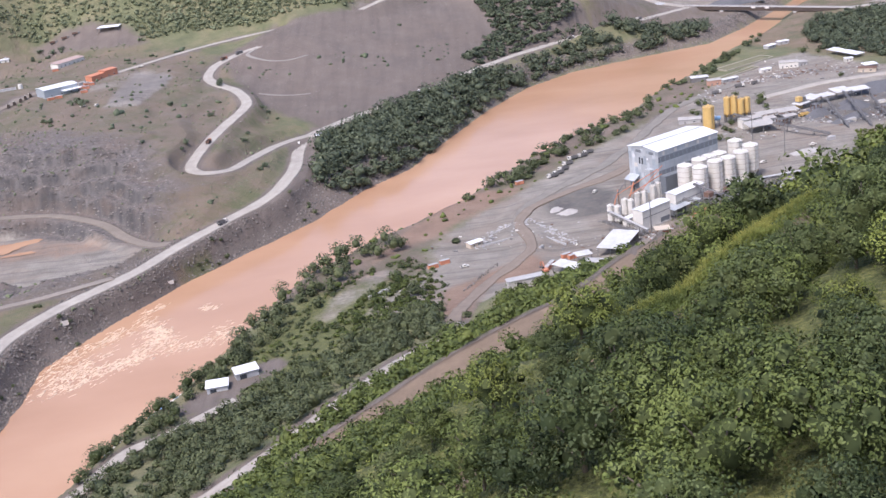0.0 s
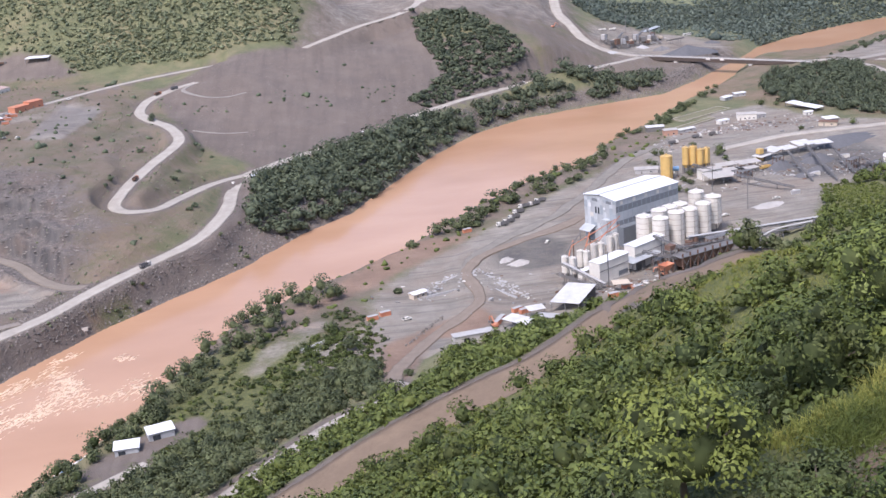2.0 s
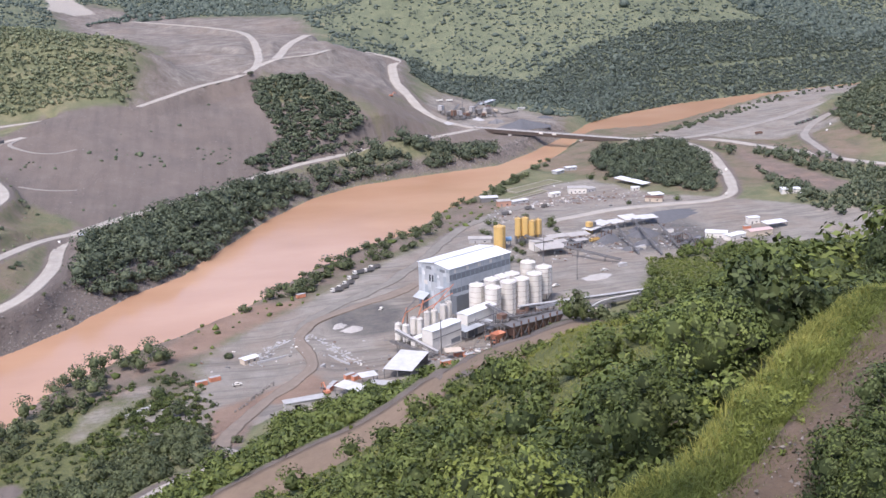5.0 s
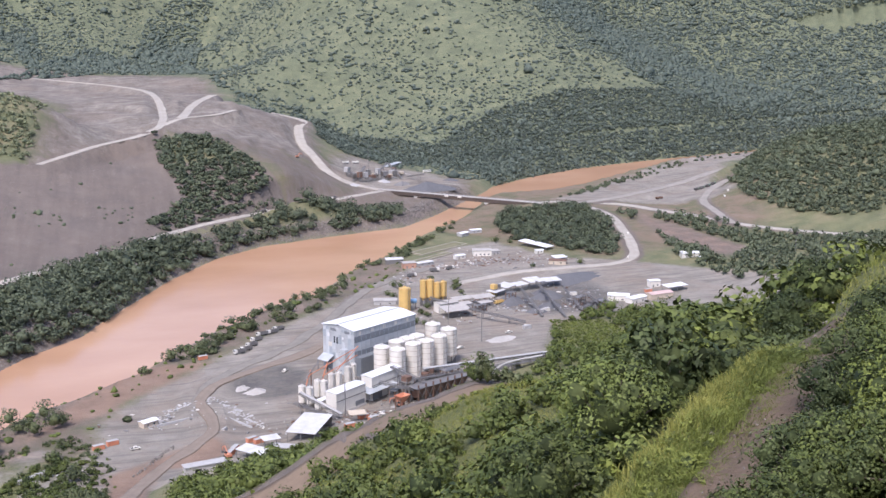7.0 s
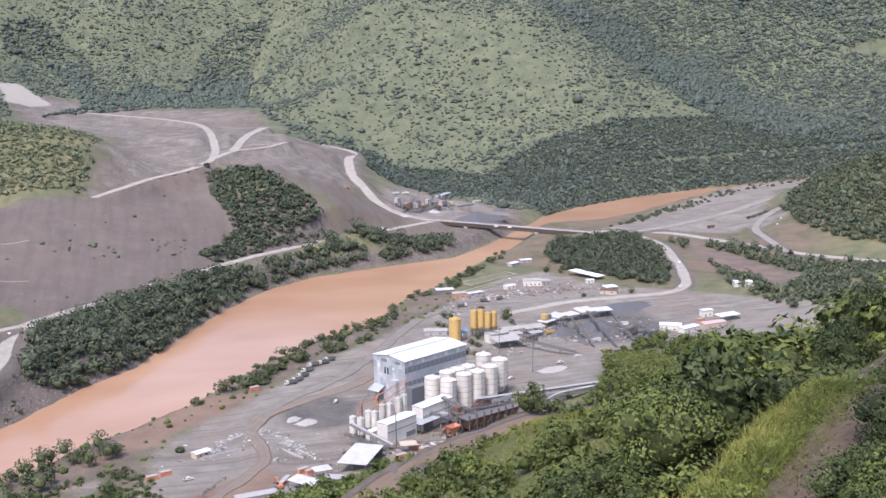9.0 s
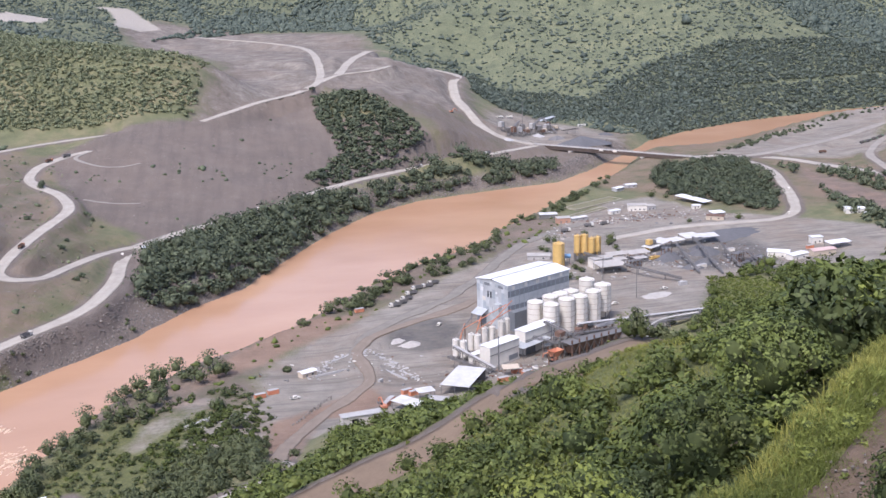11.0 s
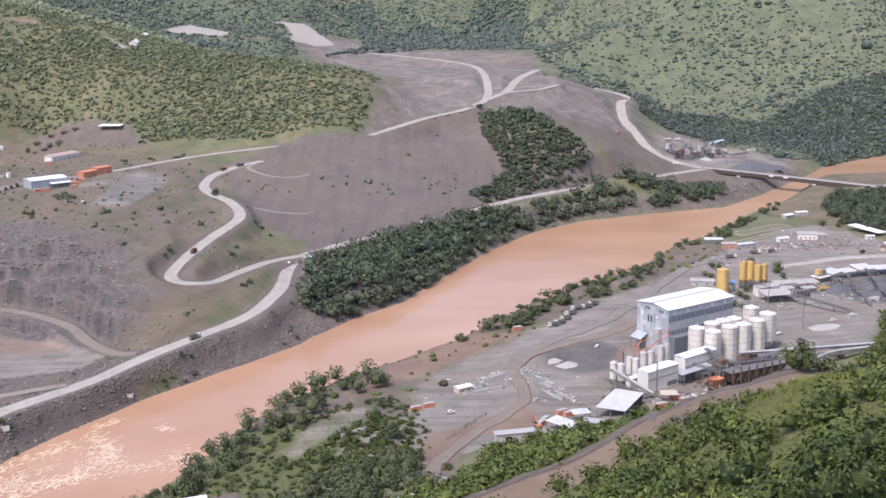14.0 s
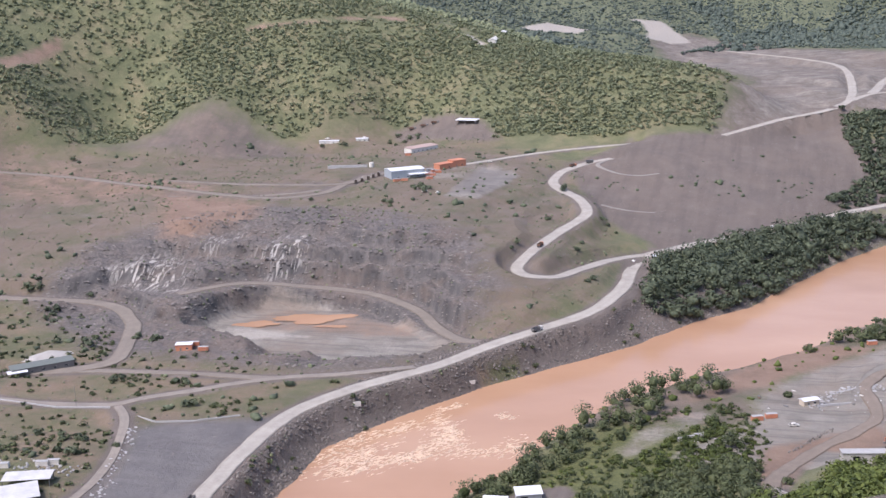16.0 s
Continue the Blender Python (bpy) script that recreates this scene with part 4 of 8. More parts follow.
wp = (edge_l - 8 * across)[:, None] * (1 - share)[None, :, None] + (edge_r + 8 * across)[:, None] * share[None, :, None]
wv = np.c_[wp.reshape(-1, 2), np.full(k_water * 9, WATER_LEVEL)]
wc = (np.arange(k_water - 1)[:, None] * 9 + np.arange(8)[None, :]).ravel()
river = mesh_object("water", wv, np.c_[wc, wc + 1, wc + 10, wc + 9], WATER)
tagged(river, "wide muddy orange-brown river with smooth water", "river", kind="structure")

# roads lie on the ground as thin worn slabs with ragged edges and wheel ruts
for (name, pts, width, mat, label), (line, _) in zip(ROADS, LINES):
    side = np.gradient(line[:, :2], axis=0)
    side = np.c_[-side[:, 1], side[:, 0]] / (np.linalg.norm(side, axis=1)[:, None] + 1e-9)
    ragged = {"road_loop": 0.26, "road_ramp": 0.22, "road_near": 0.12, "road_slope": 0.1}.get(name, 0.085)
    wander = 0.5 + ragged * np.c_[value_noise(line[:, 0], line[:, 1], 23, 11), value_noise(line[:, 0], line[:, 1], 19, 12)] + 0.3 * ragged * np.c_[value_noise(line[:, 0], line[:, 1], 6, 33), value_noise(line[:, 0], line[:, 1], 7, 34)]
    a, b = line[:, :2] + side * width * wander[:, :1], line[:, :2] - side * width * wander[:, 1:]
    rows = [np.c_[a, line[:, 2] - 0.7]]
    for s, lift in ((0, 0.02), (0.12, 0.10), (0.24, 0.04), (0.36, 0.08), (0.5, 0.16), (0.64, 0.08), (0.76, 0.04), (0.88, 0.10), (1, 0.02)):
        p = a * (1 - s) + b * s
        rows.append(np.c_[p, line[:, 2] + lift + 0.05 * value_noise(p[:, 0], p[:, 1], 4.0, 35)])
    rows.append(np.c_[b, line[:, 2] - 0.7])
    k = len(rows)
    v = np.stack(rows, 1).reshape(-1, 3)
    c = (np.arange(len(line) - 1)[:, None] * k + np.arange(k - 1)[None, :]).ravel()
    strip = tagged(mesh_object(name, v, np.c_[c, c + k, c + k + 1, c + 1], mat), label, "road", kind="structure")
    lanes = np.tile((0, 0, 0.12, 0.24, 0.36, 0.5, 0.64, 0.76, 0.88, 1, 1), len(line))
    strip.data.attributes.new("across", "FLOAT", "POINT").data.foreach_set("value", lanes.astype(np.float32))


# riprap: dark stones along the water's edge of the west bank
rng = np.random.RandomState(19)
edge = smooth_line([(x, y, 0) for x, y in LEFT_BANK[2:20]], 1.0)[:, :2]
pick_at = edge[rng.randint(len(edge), size=30000)]
across = rng.uniform(-30, 16, len(pick_at))
stone_x, stone_y = pick_at[:, 0] + 0.86 * across, pick_at[:, 1] - 0.5 * across
stone_z = height(stone_x, stone_y)
free = (stone_z > WATER_LEVEL - 0.5) & (stone_z < 6.5)
for line, width in LINES[:3]:
    free &= line_distance(stone_x, stone_y, line, 12)[0] > width / 2 + 1.0
stone_x, stone_y, stone_z = stone_x[free][:13000], stone_y[free][:13000], stone_z[free][:13000]
ball_v = np.array([(1, 0, -0.2), (0.2, 1, 0), (-1, 0.2, 0.1), (-0.1, -1, 0), (0.3, 0.2, 0.9), (0, 0, -1)])
ball_f = np.array([(0, 1, 4), (1, 2, 4), (2, 3, 4), (3, 0, 4), (1, 0, 5), (2, 1, 5), (3, 2, 5), (0, 3, 5)])
size = 0.32 + 0.85 * rng.uniform(0, 1, len(stone_x)) ** 2
v = (ball_v[None] * rng.uniform(0.6, 1.2, (len(size), 6, 1)) * size[:, None, None] + np.c_[stone_x, stone_y, stone_z + 0.1][:, None]).reshape(-1, 3)
f = (ball_f[None] + 6 * np.arange(len(size))[:, None, None]).reshape(-1, 3)
tagged(mesh_object("riprap", v, f, STONE, False), "dark broken stone along the west bank", "riprap", kind="stuff")


# ---- trees and grass ----
ICO = bmesh.new()
bmesh.ops.create_icosphere(ICO, subdivisions=1, radius=1.0)
OCTA_V = np.array([(1, 0, 0), (-1, 0, 0), (0, 1, 0), (0, -1, 0), (0, 0, 1), (0, 0, -1)], float)
OCTA_F = np.array([(0, 2, 4), (2, 1, 4), (1, 3, 4), (3, 0, 4), (2, 0, 5), (1, 2, 5), (3, 1, 5), (0, 3, 5)])
ICO_V, ICO_F = np.array([v.co[:] for v in ICO.verts]), np.array([[v.index for v in f.verts] for f in ICO.faces])
ICO.free()


def leaf_quads(rng, centres, radii, count, size, hub, reach):
    """Leaves on the shells of clumps, count a clump, with normals that follow clump and crown. hub, reach: the middle and size of each clump's crown."""
    k = len(centres)
    d = rng.normal(size=(k * count, 3))
    d[:, 2] += 0.3
    d /= np.linalg.norm(d, axis=1)[:, None]
    c = np.repeat(centres, count, 0) + d * np.repeat(radii, count)[:, None] * rng.uniform(0.72, 1.12, (k * count, 1)) * (1, 1, 0.85)
    nrm = d + 0.4 * rng.normal(size=d.shape) + (0, 0, 0.3)
    nrm /= np.linalg.norm(nrm, axis=1)[:, None]
    a = np.cross(nrm, rng.normal(size=d.shape))
    a /= np.linalg.norm(a, axis=1)[:, None] + 1e-9
    b = np.cross(nrm, a)
    s = size * rng.uniform(0.55, 1.3, (k * count, 1))
    v = np.stack([c - a * s * 0.9, c - b * s * 0.5, c + a * s * 0.9 - nrm * s * 0.25, c + b * s * 0.5], 1).reshape(-1, 3)
    soft = 0.5 * d + 0.4 * (c - np.repeat(hub, count, 0)) / np.repeat(reach, count)[:, None] + 0.6 * nrm
    soft /= np.linalg.norm(soft, axis=1)[:, None]
    return v, np.arange(len(v)).reshape(-1, 4), np.repeat(soft, 4, 0)


def clump_centres(rng, n, radius, high, base):
    """Clumps of a crown: boughs spread unevenly over a dome, with dips between them."""
    k = (np.arange(n) + 0.5) / n
    ang = np.arange(n) * 2.39996 + rng.uniform(0, 6.3) + rng.normal(0, 0.3, n)
    up = np.clip(1 - 1.25 * k + rng.normal(0, 0.1, n), -0.3, 1)
    out = np.sqrt(1 - np.clip(up, 0, 1) ** 2) * rng.uniform(0.72, 1.12, n) * radius * (1 + 0.18 * math.sin(rng.uniform(0, 6)) * np.sin(ang))
    return np.c_[out * np.cos(ang), out * np.sin(ang), base + (high - base) * up * rng.uniform(0.8, 1.08, n)]


def soft_normals(me, normals):
    """Shades leaves by the form of their clump and crown."""
    me.polygons.foreach_set("use_smooth", np.full(len(me.polygons), True))
    me.normals_split_custom_set_from_vertices(normals.tolist())


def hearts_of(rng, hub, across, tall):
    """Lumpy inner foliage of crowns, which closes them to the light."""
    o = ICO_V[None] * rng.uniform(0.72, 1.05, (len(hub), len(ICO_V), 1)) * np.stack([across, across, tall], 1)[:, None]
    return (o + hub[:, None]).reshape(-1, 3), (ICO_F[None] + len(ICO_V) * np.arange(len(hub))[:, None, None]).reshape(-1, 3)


def woodland(name, places, radius, mat, label, clumps=7, leaves_n=18, leaf=0.55, seed=1, tall=1.1, spread_r=0.35):
    """Many trees as one joined mesh of leafy clumps, over dense hearts."""
    rng = np.random.RandomState(seed)
    x, y = places[:, 0], places[:, 1]
    z = height(x, y)
    size = radius * np.clip(np.exp(rng.normal(0, spread_r * 0.75, len(x))), 0.45, 1.8)
    high = size * tall * rng.uniform(1.1, 1.75, len(x))
    base = 0.38 * high
    centres, radii = [], []
    for px, py, pz, r, h, q in zip(x, y, z, size, high, base):
        c = clump_centres(rng, clumps, r * 0.66, h - 0.3 * r, q)
        centres.append(c + (px, py, pz))
        radii.append(r * rng.uniform(0.34, 0.52, clumps))
    centres, radii = np.concatenate(centres), np.concatenate(radii)
    hub = np.c_[x, y, z + base]
    v, f, soft = leaf_quads(rng, centres, radii, leaves_n, leaf, np.repeat(hub, clumps, 0), np.repeat(size, clumps))
    ob = tagged(mesh_object(name, v, f, mat, True), label, "woodland", kind="stuff")
    soft_normals(ob.data, soft)
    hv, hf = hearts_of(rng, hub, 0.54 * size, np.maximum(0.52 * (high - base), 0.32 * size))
    heart = tagged(mesh_object("heart", hv, hf, mat if leaf > 0.65 else SHADE_LEAF, True), "dense inner foliage", kind="stuff")
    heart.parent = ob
    return ob


def scrub(name, places, radius, mat, label, seed=1, fine=False):
    """Far bushes: ragged lumps, now and then two grown together, joined."""
    rng = np.random.RandomState(seed)
    x, y = places[:, 0], places[:, 1]
    size = radius * np.exp(rng.normal(0, 0.38, len(x)))
    twin = rng.rand(len(x)) < 0.3
    ang = rng.uniform(0, 6.3, len(x))
    x = np.r_[x, (x + 1.05 * size * np.cos(ang))[twin]]
    y = np.r_[y, (y + 1.05 * size * np.sin(ang))[twin]]
    size = np.r_[size, (size * rng.uniform(0.5, 0.9, len(size)))[twin]]
    c = np.c_[x, y, height(x, y) + 0.35 * size]
    SHAPE_V, SHAPE_F = (ICO_V, ICO_F) if fine else (OCTA_V, OCTA_F)
    a = rng.uniform(0, math.pi, len(c))
    o = SHAPE_V[None] * rng.uniform(0.55, 1.35, (len(c), len(SHAPE_V), 1)) * size[:, None, None] * (1.15, 1.15, 0.85)
    o = np.stack([o[..., 0] * np.cos(a)[:, None] - o[..., 1] * np.sin(a)[:, None], o[..., 0] * np.sin(a)[:, None] + o[..., 1] * np.cos(a)[:, None], o[..., 2]], -1)
    v = o * (1 + 0.2 * rng.normal(size=(len(c), len(SHAPE_V), 1))) + c[:, None]
    f = (SHAPE_F[None] + len(SHAPE_V) * np.arange(len(c))[:, None, None]).reshape(-1, 3)
    return tagged(mesh_object(name, v.reshape(-1, 3), f, mat, True), label, "scrub", kind="stuff")


def strewn(poly, gap, seed, keep=None):
    """Places in a polygon on a shaken grid."""
    rng = np.random.RandomState(seed)
    p = np.array(poly, float)
    xs, ys = np.arange(p[:, 0].min(), p[:, 0].max(), gap), np.arange(p[:, 1].min(), p[:, 1].max(), gap)
    x, y = (g.ravel() for g in np.meshgrid(xs, ys))
    x, y = x + rng.uniform(-0.48, 0.48, len(x)) * gap, y + rng.uniform(-0.48, 0.48, len(x)) * gap
    m = inside(x, y, poly)
    x, y = x[m], y[m]
    if keep is not None:
        m = keep(x, y, rng)
        x, y = x[m], y[m]
    return np.c_[x, y]


def off_roads(x, y, gap):
    m = np.ones(x.shape, bool)
    for (name, *_), (line, width) in zip(ROADS, LINES):
        free = gap + {"road_slope": 2.5, "road_paved": 4.0, "road_near": 0.5}.get(name, 0.0)
        m &= line_distance(x, y, line, width / 2 + free + 1)[0] > width / 2 + free
    return m & ~inside(x, y, RIVER) & ~inside(x, y, PUMP_YARD)


def bare_ground(x, y):
    m = np.zeros(x.shape, bool)
    for poly in (YARD, SPOIL_FACE, PLATEAU, PIT, GREY_YARD, CRUSHER, EAST_FLAT, TERRACE_YARD):
        m |= inside(x, y, poly)
    return m


FOREST = [(294.5, 1854.7), (331.4, 1776.8), (395.3, 1745.8), (445.4, 1692.1), (489.3, 1729.8), (573.0, 1763.4), (642.8, 1773.0), (754.6, 1802.3), (892.8, 1833.1), (1011.7, 1832.3), (1362.2, 1888.3), (884.9, 1223.9), (765.4, 1303.8), (810.9, 1659.1), (631.7, 1582.4), (547.0, 1505.9), (463.9, 1472.3), (459.0, 1542.3), (419.2, 1623.8), (292.9, 1573.1), (262.3, 1608.6)]
FAR_FOREST = [(715.4, 2268.2), (659.7, 2028.5), (698.8, 1946.6), (765.9, 1914.3), (854.4, 1900.7), (1036.7, 1878.7), (1364.6, 1892.0), (1495.8, 2089.9)]
HOLLOW = [(-273.0, 2453.5), (-200.2, 2478.7), (-113.9, 2393.8), (-107.7, 2178.3), (-29.4, 2312.6), (48.0, 2263.1), (76.8, 2444.9), (148.6, 2531.0), (225.0, 2514.3), (182.3, 2437.3), (153.3, 2214.5), (158.6, 1933.5), (229.2, 1875.0), (294.5, 1854.7), (271.9, 1874.8), (195.6, 1877.7), (111.9, 2178.6), (-11.1, 2146.8), (-107.3, 2060.1), (-181.9, 1939.8), (-117.9, 2107.7), (-156.0, 2312.7), (-216.6, 2379.2), (-267.6, 2367.8)]


RIGHT_FOREST = [(700, 2190), (735, 2025), (800, 1930), (812, 1845), (948, 1814), (1032, 1783), (1228, 1830), (1480, 1880), (1700, 2000), (1620, 2260), (1300, 2350), (900, 2480)]


# hills: bushes over grass, thicker in hollows and near the river
def on_hills(x, y, rng):
    thick = 0.6 * value_noise(x, y, 130, 21) + 0.5 * value_noise(x, y, 45, 22)
    p = np.where(x < 0, 0.62, 0.55) + 0.45 * thick + 0.7 * inside(x, y, GULLY) + 0.7 * inside(x, y, FOREST) + 0.6 * (inside(x, y, FAR_FOREST) | inside(x, y, RIGHT_FOREST)) + 0.5 * inside(x, y, HOLLOW)
    for cut in HILL_CUTS + HILL_TRACKS + [TERRACE_TOP]:
        p = np.where(inside(x, y, cut), -1, p)
    return (rng.rand(len(x)) < np.where(p < -0.5, 0, np.clip(p, 0.1, 1))) & off_roads(x, y, 3) & ~bare_ground(x, y) & ~inside(x, y, WEST_FLAT) & ~inside(x, y, WEST_TAN) & (np.hypot(x, y) < 3000) & (x < 0.74 * y)


NORTH = [(-700, 1900), (-260, 1640), (-180, 2160), (80, 2130), (175, 1990), (185, 1790), (262, 1690), (285, 1600), (330, 1570), (400, 1530), (430, 1490), (465, 1482), (540, 1515), (640, 1595), (760, 1660), (950, 1690), (1300, 1840), (2000, 2000), (2100, 2500), (1200, 2800), (500, 2800), (-300, 2800), (-700, 2500)]
WEST = [(-1100, 1120), (-830, 1130), (-740, 1180), (-560, 1270), (-450, 1335), (-300, 1285), (-165, 1280), (-90, 1300), (-30, 1410), (-70, 1470), (-150, 1620), (-260, 1680), (-700, 1900), (-1300, 1500)]
scrub("scrub", strewn(NORTH, 5.7, 31, on_hills), 2.0, LEAF_HAZE, "dark green bushes scattered over the steep grassy hillside", 32)
west_places = strewn(WEST, 5.0, 33, on_hills)
near_west = np.hypot(west_places[:, 0], west_places[:, 1]) < 1640
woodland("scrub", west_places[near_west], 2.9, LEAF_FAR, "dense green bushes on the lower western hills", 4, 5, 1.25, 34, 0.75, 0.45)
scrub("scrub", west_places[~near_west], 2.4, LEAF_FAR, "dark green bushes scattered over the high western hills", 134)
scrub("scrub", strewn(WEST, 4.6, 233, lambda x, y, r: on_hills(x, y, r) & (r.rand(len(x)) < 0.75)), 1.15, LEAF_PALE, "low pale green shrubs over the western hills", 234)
KNOLL = [(690, 1290), (660, 1190), (655, 1100), (700, 1030), (900, 950), (1300, 1300), (1300, 1650), (1050, 1560), (900, 1500), (800, 1430), (740, 1360)]
woodland("knoll_trees", strewn(KNOLL, 8.0, 35, lambda x, y, r: off_roads(x, y, 4) & (x < 0.76 * y)), 5.2, LEAF_DARK, "dense dark green trees on the eastern knoll", 6, 9, 1.5, 36, 0.75)
beyond_river = lambda x, y: y > np.interp(x, *zip(*LEFT_BANK[20:]))
FAR_WOOD = strewn(FOREST, 4.6, 37, lambda x, y, r: off_roads(x, y, 4) & beyond_river(x, y) & (r.rand(len(x)) < 0.95))
woodland("forest", FAR_WOOD, 3.0, LEAF_HAZE, "dense forest above the river, tinted blue for haze", 4, 4, 1.5, 38, 0.8, 0.4)
scrub("scrub", strewn(HOLLOW, 5.6, 39, lambda x, y, r: off_roads(x, y, 4) & (r.rand(len(x)) < 0.8)), 2.9, LEAF_HAZE, "dense forest in the hollow, tinted blue for haze", 40)
scrub("scrub", strewn(RIGHT_FOREST, 5.4, 139, lambda x, y, r: r.rand(len(x)) < np.clip(0.72 + 0.5 * value_noise(x, y, 70, 147) + 0.3 * value_noise(x, y, 25, 148), 0.15, 0.95)), 2.7, LEAF_HAZE, "forest over the eastern ridge, tinted blue for haze", 140)
SPUR = [(-310.1, 1283.6), (-300.5, 1366.8), (-309.1, 1785.2), (-250.8, 1824.4), (-115.8, 1366.6), (-42.5, 1365.0), (-82.1, 1294.9), (-192.2, 1279.0)]
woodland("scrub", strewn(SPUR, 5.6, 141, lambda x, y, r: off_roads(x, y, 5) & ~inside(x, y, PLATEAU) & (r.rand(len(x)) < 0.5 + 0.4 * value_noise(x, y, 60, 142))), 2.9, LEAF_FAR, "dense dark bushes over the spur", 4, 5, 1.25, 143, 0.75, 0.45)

# belts and patches of larger trees
BELT = [(-100, 870), (-92, 830), (-63, 862), (-28, 905), (7, 989), (43, 1068), (88, 1146), (141, 1196), (206, 1222), (290, 1253), (300, 1300), (190, 1270), (110, 1205), (55, 1150), (5, 1083), (-35, 1040), (-75, 985), (-97, 950)]
woodland("riverside_trees", strewn(BELT, 7.4, 41, lambda x, y, r: off_roads(x, y, 2.5) & (r.rand(len(x)) < np.where(y > 1150, 0.6, 0.95))), 6.6, LEAF_DARK, "dense dark green trees along the far river bank", 11, 12, 1.35, 42, 0.85, 0.5)
PATCH = [(45, 1412), (100, 1395), (150, 1335), (160, 1280), (100, 1212), (48, 1172), (30, 1180), (70, 1250), (50, 1330)]
woodland("slope_trees", strewn(PATCH, 6.4, 43, lambda x, y, r: off_roads(x, y, 3)), 4.6, LEAF_DARK, "patch of dark green trees on the spoil slope", 6, 9, 1.6, 44, 0.7)
EAST_WOOD = [(395, 1235), (440, 1250), (480, 1245), (486, 1195), (475, 1130), (447, 1035), (425, 1002), (390, 1040), (365, 1110), (375, 1190)]
woodland("wood", strewn(EAST_WOOD, 7.5, 45, lambda x, y, r: off_roads(x, y, 2)), 4.9, LEAF_DARK, "dark green wood beside the bridge approach", 9, 15, 1.05, 46, 0.9, 0.45)
EAST_STRIP = [(510, 1190), (580, 1120), (640, 1010), (720, 900), (600, 850), (480, 880), (470, 960), (505, 1080)]
woodland("roadside_trees", strewn(EAST_STRIP, 6.5, 47, lambda x, y, r: off_roads(x, y, 3) & (r.rand(len(x)) < 0.62 + 0.3 * value_noise(x, y, 50, 47)) & ~inside(x, y, EAST_BARE)), 3.9, LEAF_DARK, "scattered dark green trees beside the eastern road", 6, 9, 1.3, 48)
FAR_BANK = [(470, 1285), (560, 1400), (720, 1520), (860, 1590), (880, 1570), (740, 1500), (600, 1410)]
woodland("bank_trees", strewn(FAR_BANK, 7, 49, lambda x, y, r: off_roads(x, y, 2) & (r.rand(len(x)) < np.where(x < 690, 0.75, 0.3))), 2.6, LEAF_DARK, "low green bushes along the upstream bank", 5, 9, 1.2, 50, 0.8)
SHORE = [(-140, 480), (-128, 540), (-112, 600), (-92, 670), (-55, 712), (-25, 742), (-15, 735), (-45, 690), (-65, 660), (-95, 610), (-108, 560), (-112, 520)]
woodland("shore_trees", strewn(SHORE, 9.0, 51, lambda x, y, r: off_roads(x, y, 1) & (y < 700) & (r.rand(len(x)) < 0.72)), 4.6, LEAF_SHORE, "tall dark green trees along the near river bank", 10, 26, 0.75, 52, 1.3)
SHORE_FAR = [(25, 800), (60, 850), (112, 920), (155, 950), (190, 1020), (240, 1080), (300, 1165), (345, 1235), (350, 1220), (305, 1150), (250, 1062), (196, 1005), (158, 935), (118, 905), (70, 838), (36, 792)]
woodland("shore_bushes", strewn(SHORE_FAR, 6.5, 53, lambda x, y, r: r.rand(len(x)) < 0.3 + 0.4 * (value_noise(x, y, 60, 9) > 0.0)), 3.4, LEAF_SHORE, "round green bushes along the near river bank", 7, 14, 0.9, 54, 0.85)
LOW_WOOD = [(-178, 405), (-128, 352), (-103, 377), (-62, 440), (-32, 476), (-3, 500), (4, 540), (-22, 566), (-58, 545), (-85, 505), (-106, 492), (-135, 468), (-155, 450)]
woodland("low_wood", strewn(LOW_WOOD, 5.8, 55, lambda x, y, r: off_roads(x, y, 1.0) & (r.rand(len(x)) < np.where(value_noise(x, y, 24, 155) > 0.35, 0.45, 0.93))), 3.9, LEAF_SHORE, "green trees between the river track and the concrete road", 9, 18, 0.72, 56, 0.95, 0.5)
PIPE_GAP = [(95, 305), (122, 303), (152, 425), (152, 442), (124, 442)]
MID_WOOD = [(-118, 345), (-80, 285), (-55, 295), (-20, 307), (35, 316), (110, 322), (200, 330), (330, 430), (440, 640), (420, 760), (330, 740), (262, 695), (190, 655), (130, 625), (65, 580), (25, 548), (8, 490), (-50, 430), (-95, 372)]
woodland("mid_wood", strewn(MID_WOOD, 6.6, 57, lambda x, y, r: off_roads(x, y, 1.2) & (r.rand(len(x)) < np.where(x > 150, 0.55, 0.88)) & ~inside(x, y, OPEN_GREEN) & ~inside(x, y, PIPE_GAP)), 3.9, LEAF, "green trees on the lower hillside above the works", 7, 12, 0.95, 58, 0.95)

YARD_EDGE = [(240, 690), (262, 715), (284, 770), (300, 800), (338, 818), (372, 805), (430, 795), (450, 740), (400, 690), (330, 680)]
woodland("edge_wood", strewn(YARD_EDGE, 6.6, 157, lambda x, y, r: ~inside(x, y, OPEN_GREEN) & (r.rand(len(x)) < 0.85)), 4.4, LEAF, "green trees at the edge of the works yard", 8, 16, 0.85, 158, 0.95)

SHORE_LOW = [(-184, 452), (-176, 380), (-150, 372), (-166, 430), (-146, 474), (-124, 500), (-120, 556), (-130, 556), (-150, 522), (-168, 488)]
woodland("shore_trees", strewn(SHORE_LOW, 6.0, 159, lambda x, y, r: off_roads(x, y, 1.0) & (r.rand(len(x)) < 0.75)), 3.6, LEAF_SHORE, "green trees and bushes down to the water", 9, 18, 0.65, 160, 1.0, 0.5)

